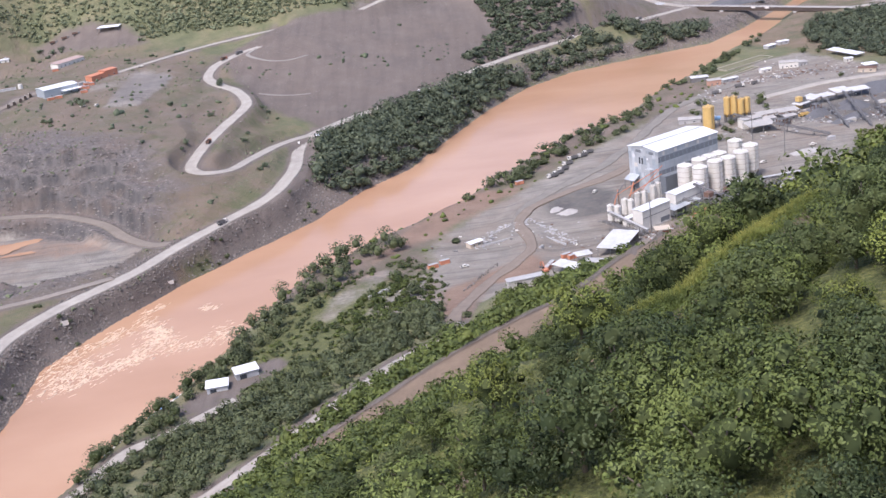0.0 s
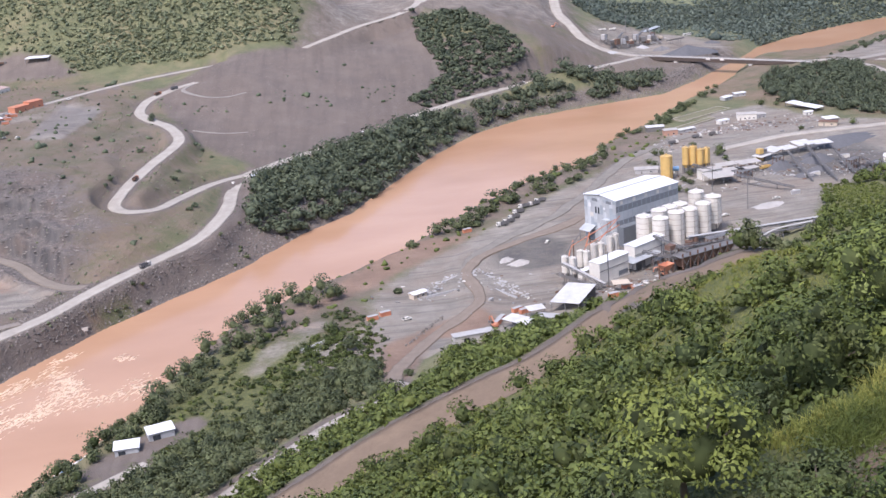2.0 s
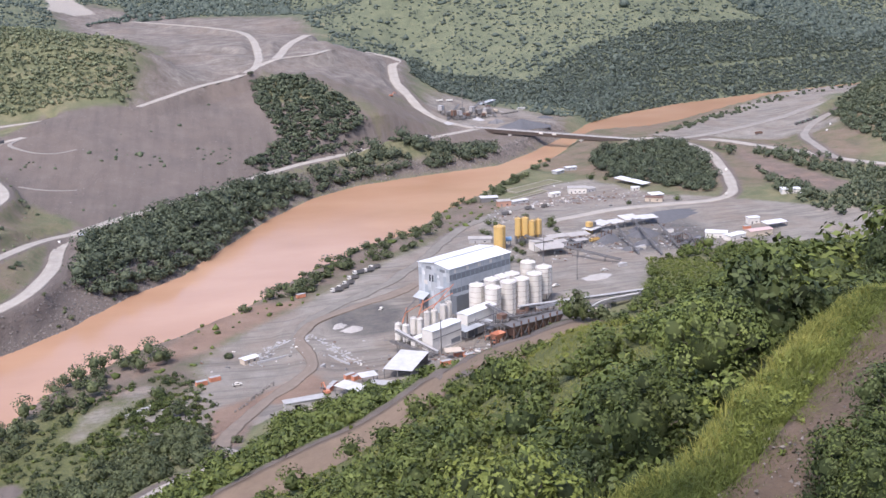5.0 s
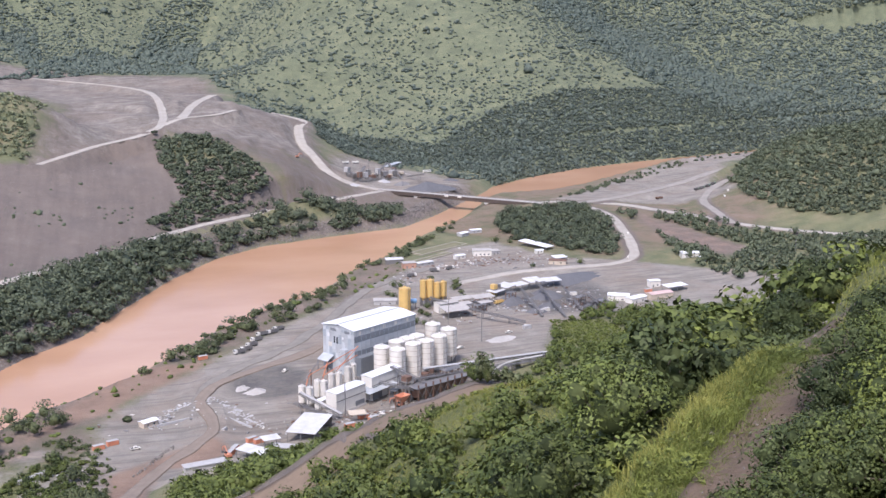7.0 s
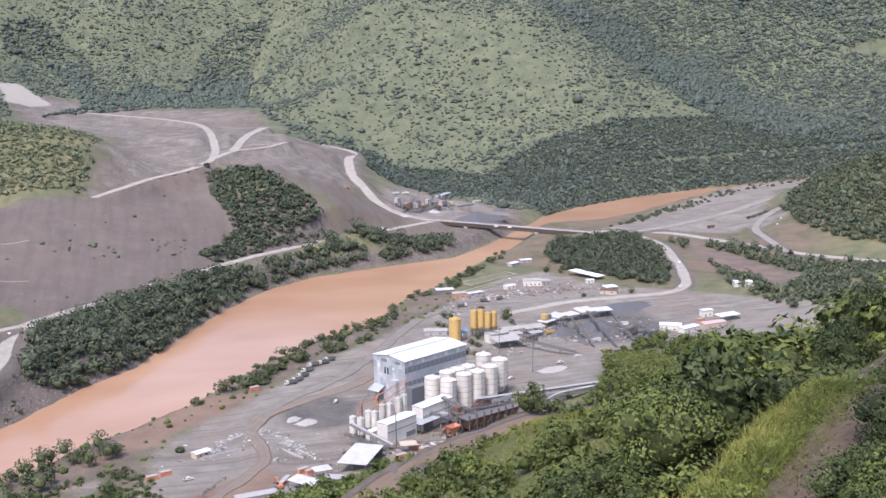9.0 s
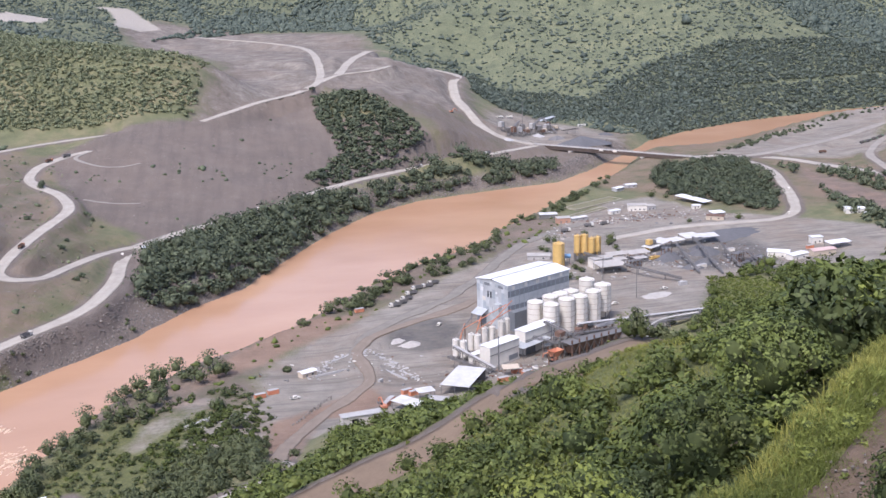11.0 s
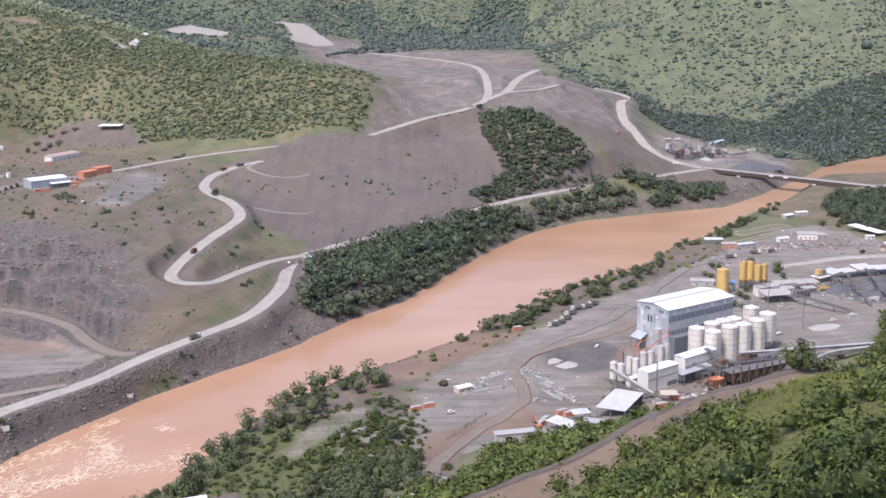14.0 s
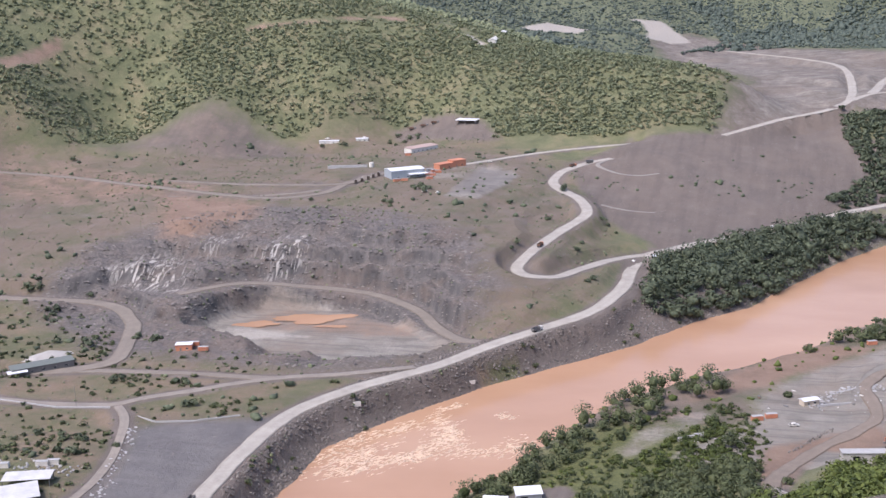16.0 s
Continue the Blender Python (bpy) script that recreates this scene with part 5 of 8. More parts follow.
# the hillside below the camera
OWN = [(-110, 215), (-48, 92), (-25, 60), (-40, 30), (-30, -12), (25, -14), (60, 20), (120, 90), (190, 330), (120, 312), (40, 298), (-20, 286), (-58, 272)]
BERM = CREST_LINE
GLADES = [[(-30, 190), (-10, 196), (8, 216), (-12, 214)], [(40, 150), (58, 158), (70, 186), (52, 180)], [(-10, 120), (4, 126), (10, 142), (-4, 140)], [(20, 255), (50, 258), (66, 276), (30, 274)], [(60, 208), (84, 214), (90, 236), (68, 232)], [(12, 110), (26, 118), (36, 150), (22, 146)], [(-2, 170), (14, 176), (22, 205), (6, 200)], [(20, 84), (28, 90), (32, 100), (24, 98)]]

GLADES += [[(38.5, 194.7), (44, 221), (50, 205), (46, 182), (37, 175)], [(33, 153), (39, 161), (44, 152), (38, 136)], [(17.5, 58), (21, 56), (28, 86), (24, 90)], [(52, 196), (80, 202), (92, 246), (60, 250)]]
GLADES.append([(x, y) for x, y, z in ((46, 72, 214.6), (50, 70, 216.7), (57, 74, 218.2), (77, 100, 214.0), (72, 101, 210.9), (60, 91, 209.5))])


def on_own_slope(x, y, rng):
    grown_over = (x < 14.5) & (y < 60)
    m = (off_roads(x, y, 1.6) & (line_distance(x, y, BERM, 12)[0] > 2.3)) | grown_over
    between = ~left_of(x, y, BERM) & left_of(x, y, LINES[-1][0]) & (x < 60) & (y < 90)
    m &= ~between | grown_over
    for g in GLADES:
        m &= ~inside(x, y, g)
    return m & (rng.rand(len(x)) < np.where((value_noise(x, y, 21, 87) < -0.42) & (y > 60), 0.3, 0.96))


slope_places = strewn(OWN, 5.3, 61, on_own_slope)
far_off = np.hypot(slope_places[:, 0], slope_places[:, 1])
order = np.argsort(far_off)
near_places, rest = slope_places[order[:262]], slope_places[order[262:]]
pale = np.random.RandomState(63).rand(len(rest)) < 0.22
woodland("hillside_bushes", rest[pale], 2.3, LEAF_LIGHT, "light green bushes between the hillside trees", 7, 20, 0.46, 65, 0.8, 0.4)
woodland("hillside_trees", rest[~pale], 3.0, LEAF, "dense green bushes and small trees on the hillside", 9, 25, 0.5, 62, 0.95, 0.45)


def tree_meshes(seed, radius, high, clumps, count, leaf, mat):
    rng = np.random.RandomState(seed)
    base = high * 0.42
    c = clump_centres(rng, clumps, radius * 0.7, high - 0.3 * radius, base)
    r = radius * rng.uniform(0.26, 0.44, clumps)
    hub = np.tile((0.0, 0.0, base), (clumps, 1))
    v, f, soft = leaf_quads(rng, c, r, count, leaf, hub, np.full(clumps, radius))
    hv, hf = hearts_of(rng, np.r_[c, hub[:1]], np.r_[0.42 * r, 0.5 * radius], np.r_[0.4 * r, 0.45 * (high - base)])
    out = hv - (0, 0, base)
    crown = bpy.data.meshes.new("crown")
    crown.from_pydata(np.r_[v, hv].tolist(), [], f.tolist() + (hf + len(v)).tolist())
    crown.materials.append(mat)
    # hearts take the darker leaves, with crown shade put into the colour
    crown.materials.append(SHADE_LEAF)
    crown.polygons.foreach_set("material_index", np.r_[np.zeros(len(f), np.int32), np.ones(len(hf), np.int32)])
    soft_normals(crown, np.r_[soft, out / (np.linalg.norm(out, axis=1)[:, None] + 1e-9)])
    b = Build()
    fork = Vector((rng.uniform(-0.2, 0.2), rng.uniform(-0.2, 0.2), high * 0.28))
    b.tube((0, 0, -0.6), fork, 0.16 * radius / 3, 0.11 * radius / 3, 7)
    for p in c[:: max(1, clumps // 7)]:
        b.tube(fork, Vector(p), 0.08 * radius / 3, 0.03 * radius / 3, 5)
    return crown, b.mesh("trunk", BARK)


TREE_LABELS = {"leafy": "bushy green hillside tree with dense leaves", "dark": "dark green broad-leaved hillside tree", "light": "light green feathery hillside bush"}
TREES = []
for n in range(18):
    look_of, mat = (("leafy", LEAF), ("dark", LEAF_DEEP), ("leafy", LEAF), ("light", LEAF_LIGHT), ("leafy", LEAF), ("dark", LEAF_DEEP))[n % 6]
    meshes = tree_meshes(70 + n, 3.2, 4.2 + 0.25 * n, 18, 165, 0.125, mat) if n < 9 else tree_meshes(70 + n, 3.2, 4.2 + 0.25 * (n - 9), 15, 58, 0.26, mat)
    TREES.append((meshes, TREE_LABELS[look_of]))


def plant_tree(x, y, kind, scale, turn, z=None):
    (crown, trunk), label = TREES[kind]
    z = ground_at(x, y) if z is None else z
    t = thing("tree", pose(x, y, z, 0, 0, turn) @ Matrix.Scale(scale, 4), label, "tree", "hillside trees")
    part("trunk", trunk, None, t)
    part("crown", crown, None, t)
    return t


rng_trees = np.random.RandomState(64)
near_z = height(near_places[:, 0], near_places[:, 1])
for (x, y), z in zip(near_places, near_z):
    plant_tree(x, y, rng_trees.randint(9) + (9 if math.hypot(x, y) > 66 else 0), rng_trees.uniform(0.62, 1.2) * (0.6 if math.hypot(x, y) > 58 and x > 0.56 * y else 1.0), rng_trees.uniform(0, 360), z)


# taller trees at the end of the shoulder and shrubs on the bank above the track
for x, y, z, kind, scale in ((50, 86, 208.2, 1, 0.85), (54, 89, 207.1, 5, 1.0), (58, 92, 206.4, 1, 0.9)):
    plant_tree(x, y, kind, scale, 40.0 * kind)
for x, y, kind, scale in ((26, 41.2, 1, 0.8), (29.2, 43.1, 5, 0.85), (26, 36.6, 0, 0.75), (23.8, 35.4, 8, 0.7), (36.1, 52, 1, 0.8), (31.4, 47.0, 4, 0.62), (38.6, 54.0, 5, 0.8), (33.0, 47.0, 1, 0.7), (20.5, 36.6, 3, 0.55), (17.0, 33.5, 4, 0.5), (42.5, 57, 2, 0.8), (46, 62, 5, 0.9), (28.3, 40.0, 4, 0.8), (24, 39.6, 2, 0.55), (40, 51, 0, 0.9), (35, 44, 8, 0.8), (50, 68, 1, 0.8), (31, 38, 2, 0.8)):
    plant_tree(x - 1.2, y + 1.2, kind, scale, 40.0 * kind + 11 * x)


gaps = strewn(OWN, 4.3, 461, lambda x, y, r: (np.hypot(x, y) > 45) & off_roads(x, y, 0.8) & (line_distance(x, y, BERM, 12)[0] > 3.0) & (r.rand(len(x)) < 0.75))
woodland("hillside_shrubs", gaps, 0.95, LEAF_LIGHT, "low green shrubs and weeds between the trees", 5, 9, 0.3, 462, 0.8, 0.5)
open_weeds = strewn(OPEN_GREEN, 3.0, 463)
woodland("edge_weeds", open_weeds, 1.1, LEAF_LIGHT, "low green weeds in a clearing beside the yard", 5, 8, 0.5, 464, 0.6, 0.5)


# grass: tufts on the verge beside the track, in the glades and between the trees
def tufts(name, places, tall, mat, label, seed, blades=7):
    rng = np.random.RandomState(seed)
    z = height(places[:, 0], places[:, 1])
    k = len(places) * blades
    c = np.repeat(np.c_[places, z], blades, 0) + np.c_[rng.normal(0, 0.28, (k, 2)), np.zeros(k)]
    lean = rng.normal(0, 0.85, (k, 2))
    h = tall * rng.uniform(0.5, 1.3, k)
    side = rng.uniform(0, math.pi, k)
    w = 0.022 * np.c_[np.cos(side), np.sin(side), np.zeros(k)]
    mid, tip = c + np.c_[lean * h[:, None] * 0.35, h * 0.6], c + np.c_[lean * h[:, None], h]
    low = c - (0, 0, 0.3)
    v = np.stack([low - w, low + w, mid + w * 0.8, tip, mid - w * 0.8], 1).reshape(-1, 3)
    i = 5 * np.arange(k)[:, None]
    f = np.concatenate([i + (0, 1, 2), i + (0, 2, 4), i + (4, 2, 3)])
    return tagged(mesh_object(name, v, f, mat, False), label, "grass", kind="stuff")


track_line = LINES[-1][0]
pick_at = BERM[rng_trees.randint(len(BERM), size=8500), :2]
across = track_line[np.argmin(((pick_at[:, None] - track_line[None, :, :2]) ** 2).sum(2), 1), :2]
keep_at = pick_at[:, 0] > 15
pick_at, across = pick_at[keep_at], across[keep_at]
down = rng_trees.uniform(-0.14, 0.8, (len(pick_at), 1))
verge = pick_at + (across - pick_at) * down + rng_trees.normal(0, 0.35, (len(pick_at), 2))
on_crest = down[:, 0] < 0.26 + 0.22 * value_noise(verge[:, 0], verge[:, 1], 4.0, 167)
tufts("verge_grass", verge[on_crest], 0.42, GRASS, "tall yellow-green grass along the crest by the track", 66, 10)
tufts("verge_weeds", verge[~on_crest], 0.5, LEAF_LIGHT, "green weeds between the grassy crest and the track", 166, 7)
weeds = verge[~on_crest][::14]
woodland("verge_bushes", weeds[value_noise(weeds[:, 0], weeds[:, 1], 5.0, 168) > -0.1], 0.5, LEAF_LIGHT, "low green weeds on the verge of the track", 6, 16, 0.1, 169, 0.7, 0.5)
glade = np.concatenate([strewn(g, 1.2, 67 + i) for i, g in enumerate(GLADES)])
tufts("glade_grass", glade, 0.8, GRASS, "yellow-green grass in clearings on the hillside", 68, 8)
under = strewn(OWN, 2.4, 69, lambda x, y, r: off_roads(x, y, 0.4) & (np.hypot(x, y) < 190))
tufts("hillside_grass", under, 0.8, LEAF_LIGHT, "green grass and weeds between the bushes", 70, 6)

# bushes and weeds just behind the grassy crest
pick_at = rng_trees.randint(25, len(BERM), size=520)
along = np.gradient(BERM[:, :2], axis=0)[pick_at]
out = np.c_[-along[:, 1], along[:, 0]] / (np.linalg.norm(along, axis=1)[:, None] + 1e-9)
crest_spots = BERM[pick_at, :2] + out * rng_trees.uniform(1.6, 12, (520, 1)) + rng_trees.normal(0, 0.5, (520, 2))
woodland("crest_bushes", crest_spots[:190], 1.25, LEAF_DEEP, "dark green bushes below the grassy crest", 7, 20, 0.25, 71, 0.9, 0.4)
woodland("crest_bushes", crest_spots[190:330], 1.1, LEAF, "green bushes below the grassy crest", 7, 20, 0.25, 72, 0.9, 0.4)
tufts("crest_weeds", crest_spots[330:], 0.7, LEAF_LIGHT, "tall weeds below the grassy crest", 73, 9)

FAR_RIDGE = [(1000, 2450), (1250, 2150), (1700, 1900), (2600, 2200), (2300, 3000), (1300, 3000)]
scrub("scrub", strewn(FAR_RIDGE, 9.5, 145, lambda x, y, r: r.rand(len(x)) < 0.8), 4.0, LEAF_HAZE, "forest on the far ridge, tinted blue for haze", 146)


# ---- builders of buildings, plant and vehicles ----
def front(a, b):
    """A pose on the ground at a that faces the river of sight: local x runs to b, y goes away. With the length."""
    (ax, ay), (bx, by) = a, b
    return pose(ax, ay, min(ground_at(ax, ay), ground_at(bx, by)), 0, 0, math.degrees(math.atan2(by - ay, bx - ax))), math.hypot(bx - ax, by - ay)


def roof_mesh(w, d, z, rise, over=0.5, thick=0.18, gable=True):
    b = Build()
    if gable:
        prof = [(-over, z), (d / 2, z + rise), (d + over, z)]
    else:
        prof = [(-over, z), (d + over, z + rise)]
    for (y0, z0), (y1, z1) in zip(prof, prof[1:]):
        v = [(x, y, q + t) for t in (0, thick) for x, y, q in ((-over, y0, z0), (w + over, y0, z0), (w + over, y1, z1), (-over, y1, z1))]
        b.add(v, [(3, 2, 1, 0), (4, 5, 6, 7), (0, 1, 5, 4), (1, 2, 6, 5), (2, 3, 7, 6), (3, 0, 4, 7)])
    return b


def hut(name, label, category, a, b, depth, high, wall, roof, rise=0.6, gable=True, openings=2, group=""):
    """A closed building with a sheet roof, a door and windows in its front."""
    m, w = front(a, b)
    t = thing(name, m, label, category, group)
    body = Build().box(0, 0, -1.0, w, depth, high)
    if gable:
        for x in (0.0, w):
            s = 0.02 if x == 0 else -0.02
            body.add([(x + s, 0, high), (x + s, depth, high), (x + s, depth / 2, high + rise - 0.03)], [(0, 1, 2) if x else (2, 1, 0)])
    part("wall", body, wall, t)
    part("roof", roof_mesh(w, depth, high + 0.02, rise, 0.45, 0.16, gable), roof, t)
    for k in range(openings):
        x = w * (k + 0.7) / (openings + 0.4)
        if k == 0:
            part("door", Build().box(x - 0.55, -0.08, 0, x + 0.55, -0.003, 2.1), STEEL, t)
        else:
            win = part("window", Build().box(x - 0.75, -0.05, 1.1, x + 0.75, -0.003, 2.1), GLASS, t)
            part("window_frame", Build().box(x - 0.85, -0.09, 1.0, x + 0.85, -0.052, 1.1).box(x - 0.85, -0.09, 2.1, x + 0.85, -0.052, 2.2), WHITE, win)
    return t


def open_shed(name, label, a, b, depth, high, roof, rise=0.8, posts=3, gable=False, back=None):
    """A roof on posts."""
    m, w = front(a, b)
    t = thing(name, m, label, "shed")
    part("roof", roof_mesh(w, depth, high, rise, 0.4, 0.18, gable), roof, t)
    for i in range(posts):
        for y, z in ((0.2, high), (depth - 0.2, high if gable else high + rise)):
            x = 0.2 + (w - 0.4) * i / (posts - 1)
            part("post", Build().beam((x, y, -0.8), (x, y, z - 0.01), 0.28), STEEL, t)
    if back:
        part("back_wall", Build().box(0.3, depth - 0.35, -0.8, w - 0.3, depth - 0.2, high * 0.9), back, t)
    return t


def silo(x, y, r, high, mat, legs, label, group, bands=7, z=None):
    """A steel storage silo: shell, bands, conical roof, hatch, ladder, skirt legs."""
    z = ground_at(x, y) if z is None else z
    t = thing("silo", pose(x, y, z, 0, 0, 20), label, "silo", group)
    low = legs if legs else -0.5
    part("shell", Build().lathe([(r * (0.5 if legs else 1.0), low - (r * 0.6 if legs > 2 else 0)), (r, low + (r * 0.3 if legs else 0)), (r, high), (r * 0.96, high + 0.15)], 28), mat, t, smooth=False)
    part("roof", Build().lathe([(r * 1.02, high + 0.15), (r * 1.02, high + 0.3), (r * 0.2, high + r * 0.28), (r * 0.2, high + r * 0.28 + 0.6)], 28), mat, t)
    for k in range(bands):
        q = low + 1 + (high - low - 1.2) * k / max(1, bands - 1)
        part("band", Build().lathe([(r + 0.01, q), (r + 0.12, q + 0.02), (r + 0.12, q + 0.2), (r + 0.01, q + 0.22)], 28), SILO_BAND if bands > 5 else mat, t)
    rail = Build()
    for k in range(14):
        a, c = 2 * math.pi * k / 14, 2 * math.pi * (k + 1) / 14
        p = (r * math.cos(a), r * math.sin(a), high + 1.2)
        rail.beam(p, (r * math.cos(c), r * math.sin(c), high + 1.2), 0.08).beam((p[0], p[1], high + 0.3), p, 0.07)
    part("railing", rail, STEEL, t)
    ladder = Build().beam((-0.25, -r - 0.3, 0), (-0.25, -r - 0.3, high + 1), 0.08).beam((0.25, -r - 0.3, 0), (0.25, -r - 0.3, high + 1), 0.08)
    part("ladder", ladder, STEEL, t)
    if legs:
        for k in range(6):
            a = 2 * math.pi * (k + 0.3) / 6
            part("leg", Build().beam((r * 0.9 * math.cos(a), r * 0.9 * math.sin(a), -0.6), (r * 0.9 * math.cos(a), r * 0.9 * math.sin(a), legs + r * 0.3), 0.45), STEEL, t)
    return t


def conveyor(p, q, width, label, mat=None, stands=3, cover=False):
    """An inclined belt on a trussed gallery with trestles."""
    p, q = Vector(p), Vector(q)
    t = thing("conveyor", Matrix.Translation(p), label, "conveyor", "conveyors")
    d = q - p
    s = Vector((-d.y, d.x, 0)).normalized() * width / 2
    truss = Build()
    for e in (-1, 1):
        truss.beam(e * s, d + e * s, 0.25).beam(e * s + Vector((0, 0, 1.3)), d + e * s + Vector((0, 0, 1.3)), 0.25)
        n = max(3, int(d.length / 4))
        for k in range(n):
            a, c = d * (k / n) + e * s, d * ((k + 1) / n) + e * s
            truss.beam(a, c + Vector((0, 0, 1.3)), 0.16)
    part("truss", truss, STEEL, t)
    part("belt", Build().beam(Vector((0, 0, 0.5)), d + Vector((0, 0, 0.5)), width * 0.9, 0.18), STEEL if not cover else (mat or WHITE), t)
    if cover:
        part("cover", Build().beam(Vector((0, 0, 1.5)), d + Vector((0, 0, 1.5)), width * 1.1, 0.3), mat or WHITE, t)
    part("drum", Build().tube(d - s + Vector((0, 0, 0.4)), d + s + Vector((0, 0, 0.4)), 0.55), STEEL, t)
    for k in range(stands):
        a = d * ((k + 0.6) / stands * 0.95)
        g = ground_at(p.x + a.x, p.y + a.y) - p.z - 0.4
        if a.z - g > 1.0:
            legs = Build().beam(a + s, (a.x + s.x * 1.6, a.y + s.y * 1.6, g), 0.3).beam(a - s, (a.x - s.x * 1.6, a.y - s.y * 1.6, g), 0.3)
            part("trestle", legs.beam((a.x + s.x * 1.3, a.y + s.y * 1.3, (a.z + g) / 2), (a.x - s.x * 1.3, a.y - s.y * 1.3, (a.z + g) / 2), 0.2), STEEL, t)
    return t


def wheel(parent, x, y, r, w):
    c = part("wheel", Build().tube((x, y - w / 2, r), (x, y + w / 2, r), r, n=14), BLACK, parent)
    part("rim", Build().tube((x, y - w / 2 - 0.03, r), (x, y + w / 2 + 0.03, r), r * 0.5, n=10), STEEL, c)


def dump_truck(x, y, turn, cab=None, bed=None, label="white-cabbed tipper truck with a steel tipping body", z=None):
    cab, bed = cab or WHITE, bed or STEEL
    t = thing("dump_truck", pose(x, y, (ground_at(x, y) if z is None else z) + 0.12, 0, 0, turn), label, "truck", "trucks")
    part("chassis", Build().box(-4.2, -0.5, 0.7, 4.0, 0.5, 1.0), BLACK, t)
    c = Build().add([(2.1, -1.2, 0.8), (4.3, -1.2, 0.8), (4.3, -1.2, 1.9), (4.0, -1.2, 2.9), (2.1, -1.2, 2.9), (2.1, 1.2, 0.8), (4.3, 1.2, 0.8), (4.3, 1.2, 1.9), (4.0, 1.2, 2.9), (2.1, 1.2, 2.9)], [(0, 1, 2, 3, 4), (9, 8, 7, 6, 5), (0, 5, 6, 1), (1, 6, 7, 2), (2, 7, 8, 3), (3, 8, 9, 4), (4, 9, 5, 0)])
    c = part("cab", c, cab, t)
    part("windscreen", Build().add([(4.32, -1.0, 1.95), (4.32, 1.0, 1.95), (4.06, 1.0, 2.75), (4.06, -1.0, 2.75)], [(0, 1, 2, 3)]), GLASS, c)
    b = Build()
    b.box(-4.2, -1.25, 1.1, 1.8, 1.25, 1.25)
    b.box(-4.2, -1.25, 1.25, 1.8, -1.13, 2.7).box(-4.2, 1.13, 1.25, 1.8, 1.25, 2.7).box(1.68, -1.13, 1.25, 1.8, 1.13, 3.1).box(-4.2, -1.13, 1.25, -4.08, 1.13, 2.5)
    part("tipping_body", b, bed, t)
    for wx in (3.2, -1.6, -3.0):
        for wy in (-1.05, 1.05):
            wheel(t, wx, wy, 0.52, 0.4)
    return t


def pickup(x, y, turn, paint=None, label="white double-cab pickup parked on gravel", z=None):
    paint = paint or WHITE
    t = thing("pickup", pose(x, y, (ground_at(x, y) if z is None else z) + 0.1, 0, 0, turn), label, "pickup", "pickups")
    prof = [(-2.6, 0.5), (2.6, 0.5), (2.6, 1.0), (1.5, 1.15), (0.9, 1.75), (-0.9, 1.78), (-1.1, 1.15), (-2.6, 1.15)]
    v = [(px, s * 0.92, pz) for s in (-1, 1) for px, pz in prof]
    k = len(prof)
    f = [tuple(range(k)), tuple(range(2 * k - 1, k - 1, -1))] + [(i, k + i, k + (i + 1) % k, (i + 1) % k) for i in range(k)]
    b = part("body", Build().add(v, f), paint, t)
    for wy in (-0.94, 0.925):
        part("window", Build().box(-0.85, wy, 1.22, 0.95, wy + 0.015, 1.62), GLASS, b)
    part("load_bed", Build().box(-2.5, -0.78, 1.155, -1.2, 0.78, 1.17), BLACK, b)
    for wx in (1.7, -1.7):
        for wy in (-0.85, 0.85):
            wheel(t, wx, wy, 0.38, 0.25)
    return t


def container(x, y, turn, mat, label, z=None):
    t = thing("container", pose(x, y, ground_at(x, y) if z is None else z, 0, 0, turn), label, "container", "containers")
    b = Build().box(-3.03, -1.22, 0.1, 3.03, 1.22, 2.5)
    for k in range(20):
        px = -2.9 + k * 0.3
        b.box(px, -1.27, 0.3, px + 0.13, -1.222, 2.35).box(px, 1.222, 0.3, px + 0.13, 1.27, 2.35)
    part("body", b, mat, t)
    part("roof", Build().box(-3.05, -1.28, 2.502, 3.05, 1.28, 2.62), PALE, t)
    part("doors", Build().box(3.032, -1.15, 0.2, 3.09, -0.02, 2.4).box(3.032, 0.02, 0.2, 3.09, 1.15, 2.4), mat, t)
    return t


def heap(x, y, rx, ry, high, mat, label, turn=0, seed=1):
    """A loose conical heap with a ragged foot, sunk into the ground."""
    rng = np.random.RandomState(seed)
    b = Build()
    n, rings = 26, 7
    wob = 1 + 0.12 * rng.normal(size=n)
    v = [(rx * wob[i] * (1 - k / rings) * math.cos(2 * math.pi * i / n), ry * wob[i] * (1 - k / rings) * math.sin(2 * math.pi * i / n), high * (k / rings) ** 0.92 * (1 + 0.03 * rng.normal()) - 0.5) for k in range(rings) for i in range(n)] + [(0, 0, high - 0.5)]
    f = [(k * n + i, k * n + (i + 1) % n, (k + 1) * n + (i + 1) % n, (k + 1) * n + i) for k in range(rings - 1) for i in range(n)]
    f += [((rings - 1) * n + i, (rings - 1) * n + (i + 1) % n, rings * n) for i in range(n)]
    ob = new("gravel_mound", b.add(v, f).mesh("gravel_mound", mat, True))
    ob.matrix_world = pose(x, y, ground_at(x, y), 0, 0, turn)
    return tagged(ob, label, "heap", "heaps")


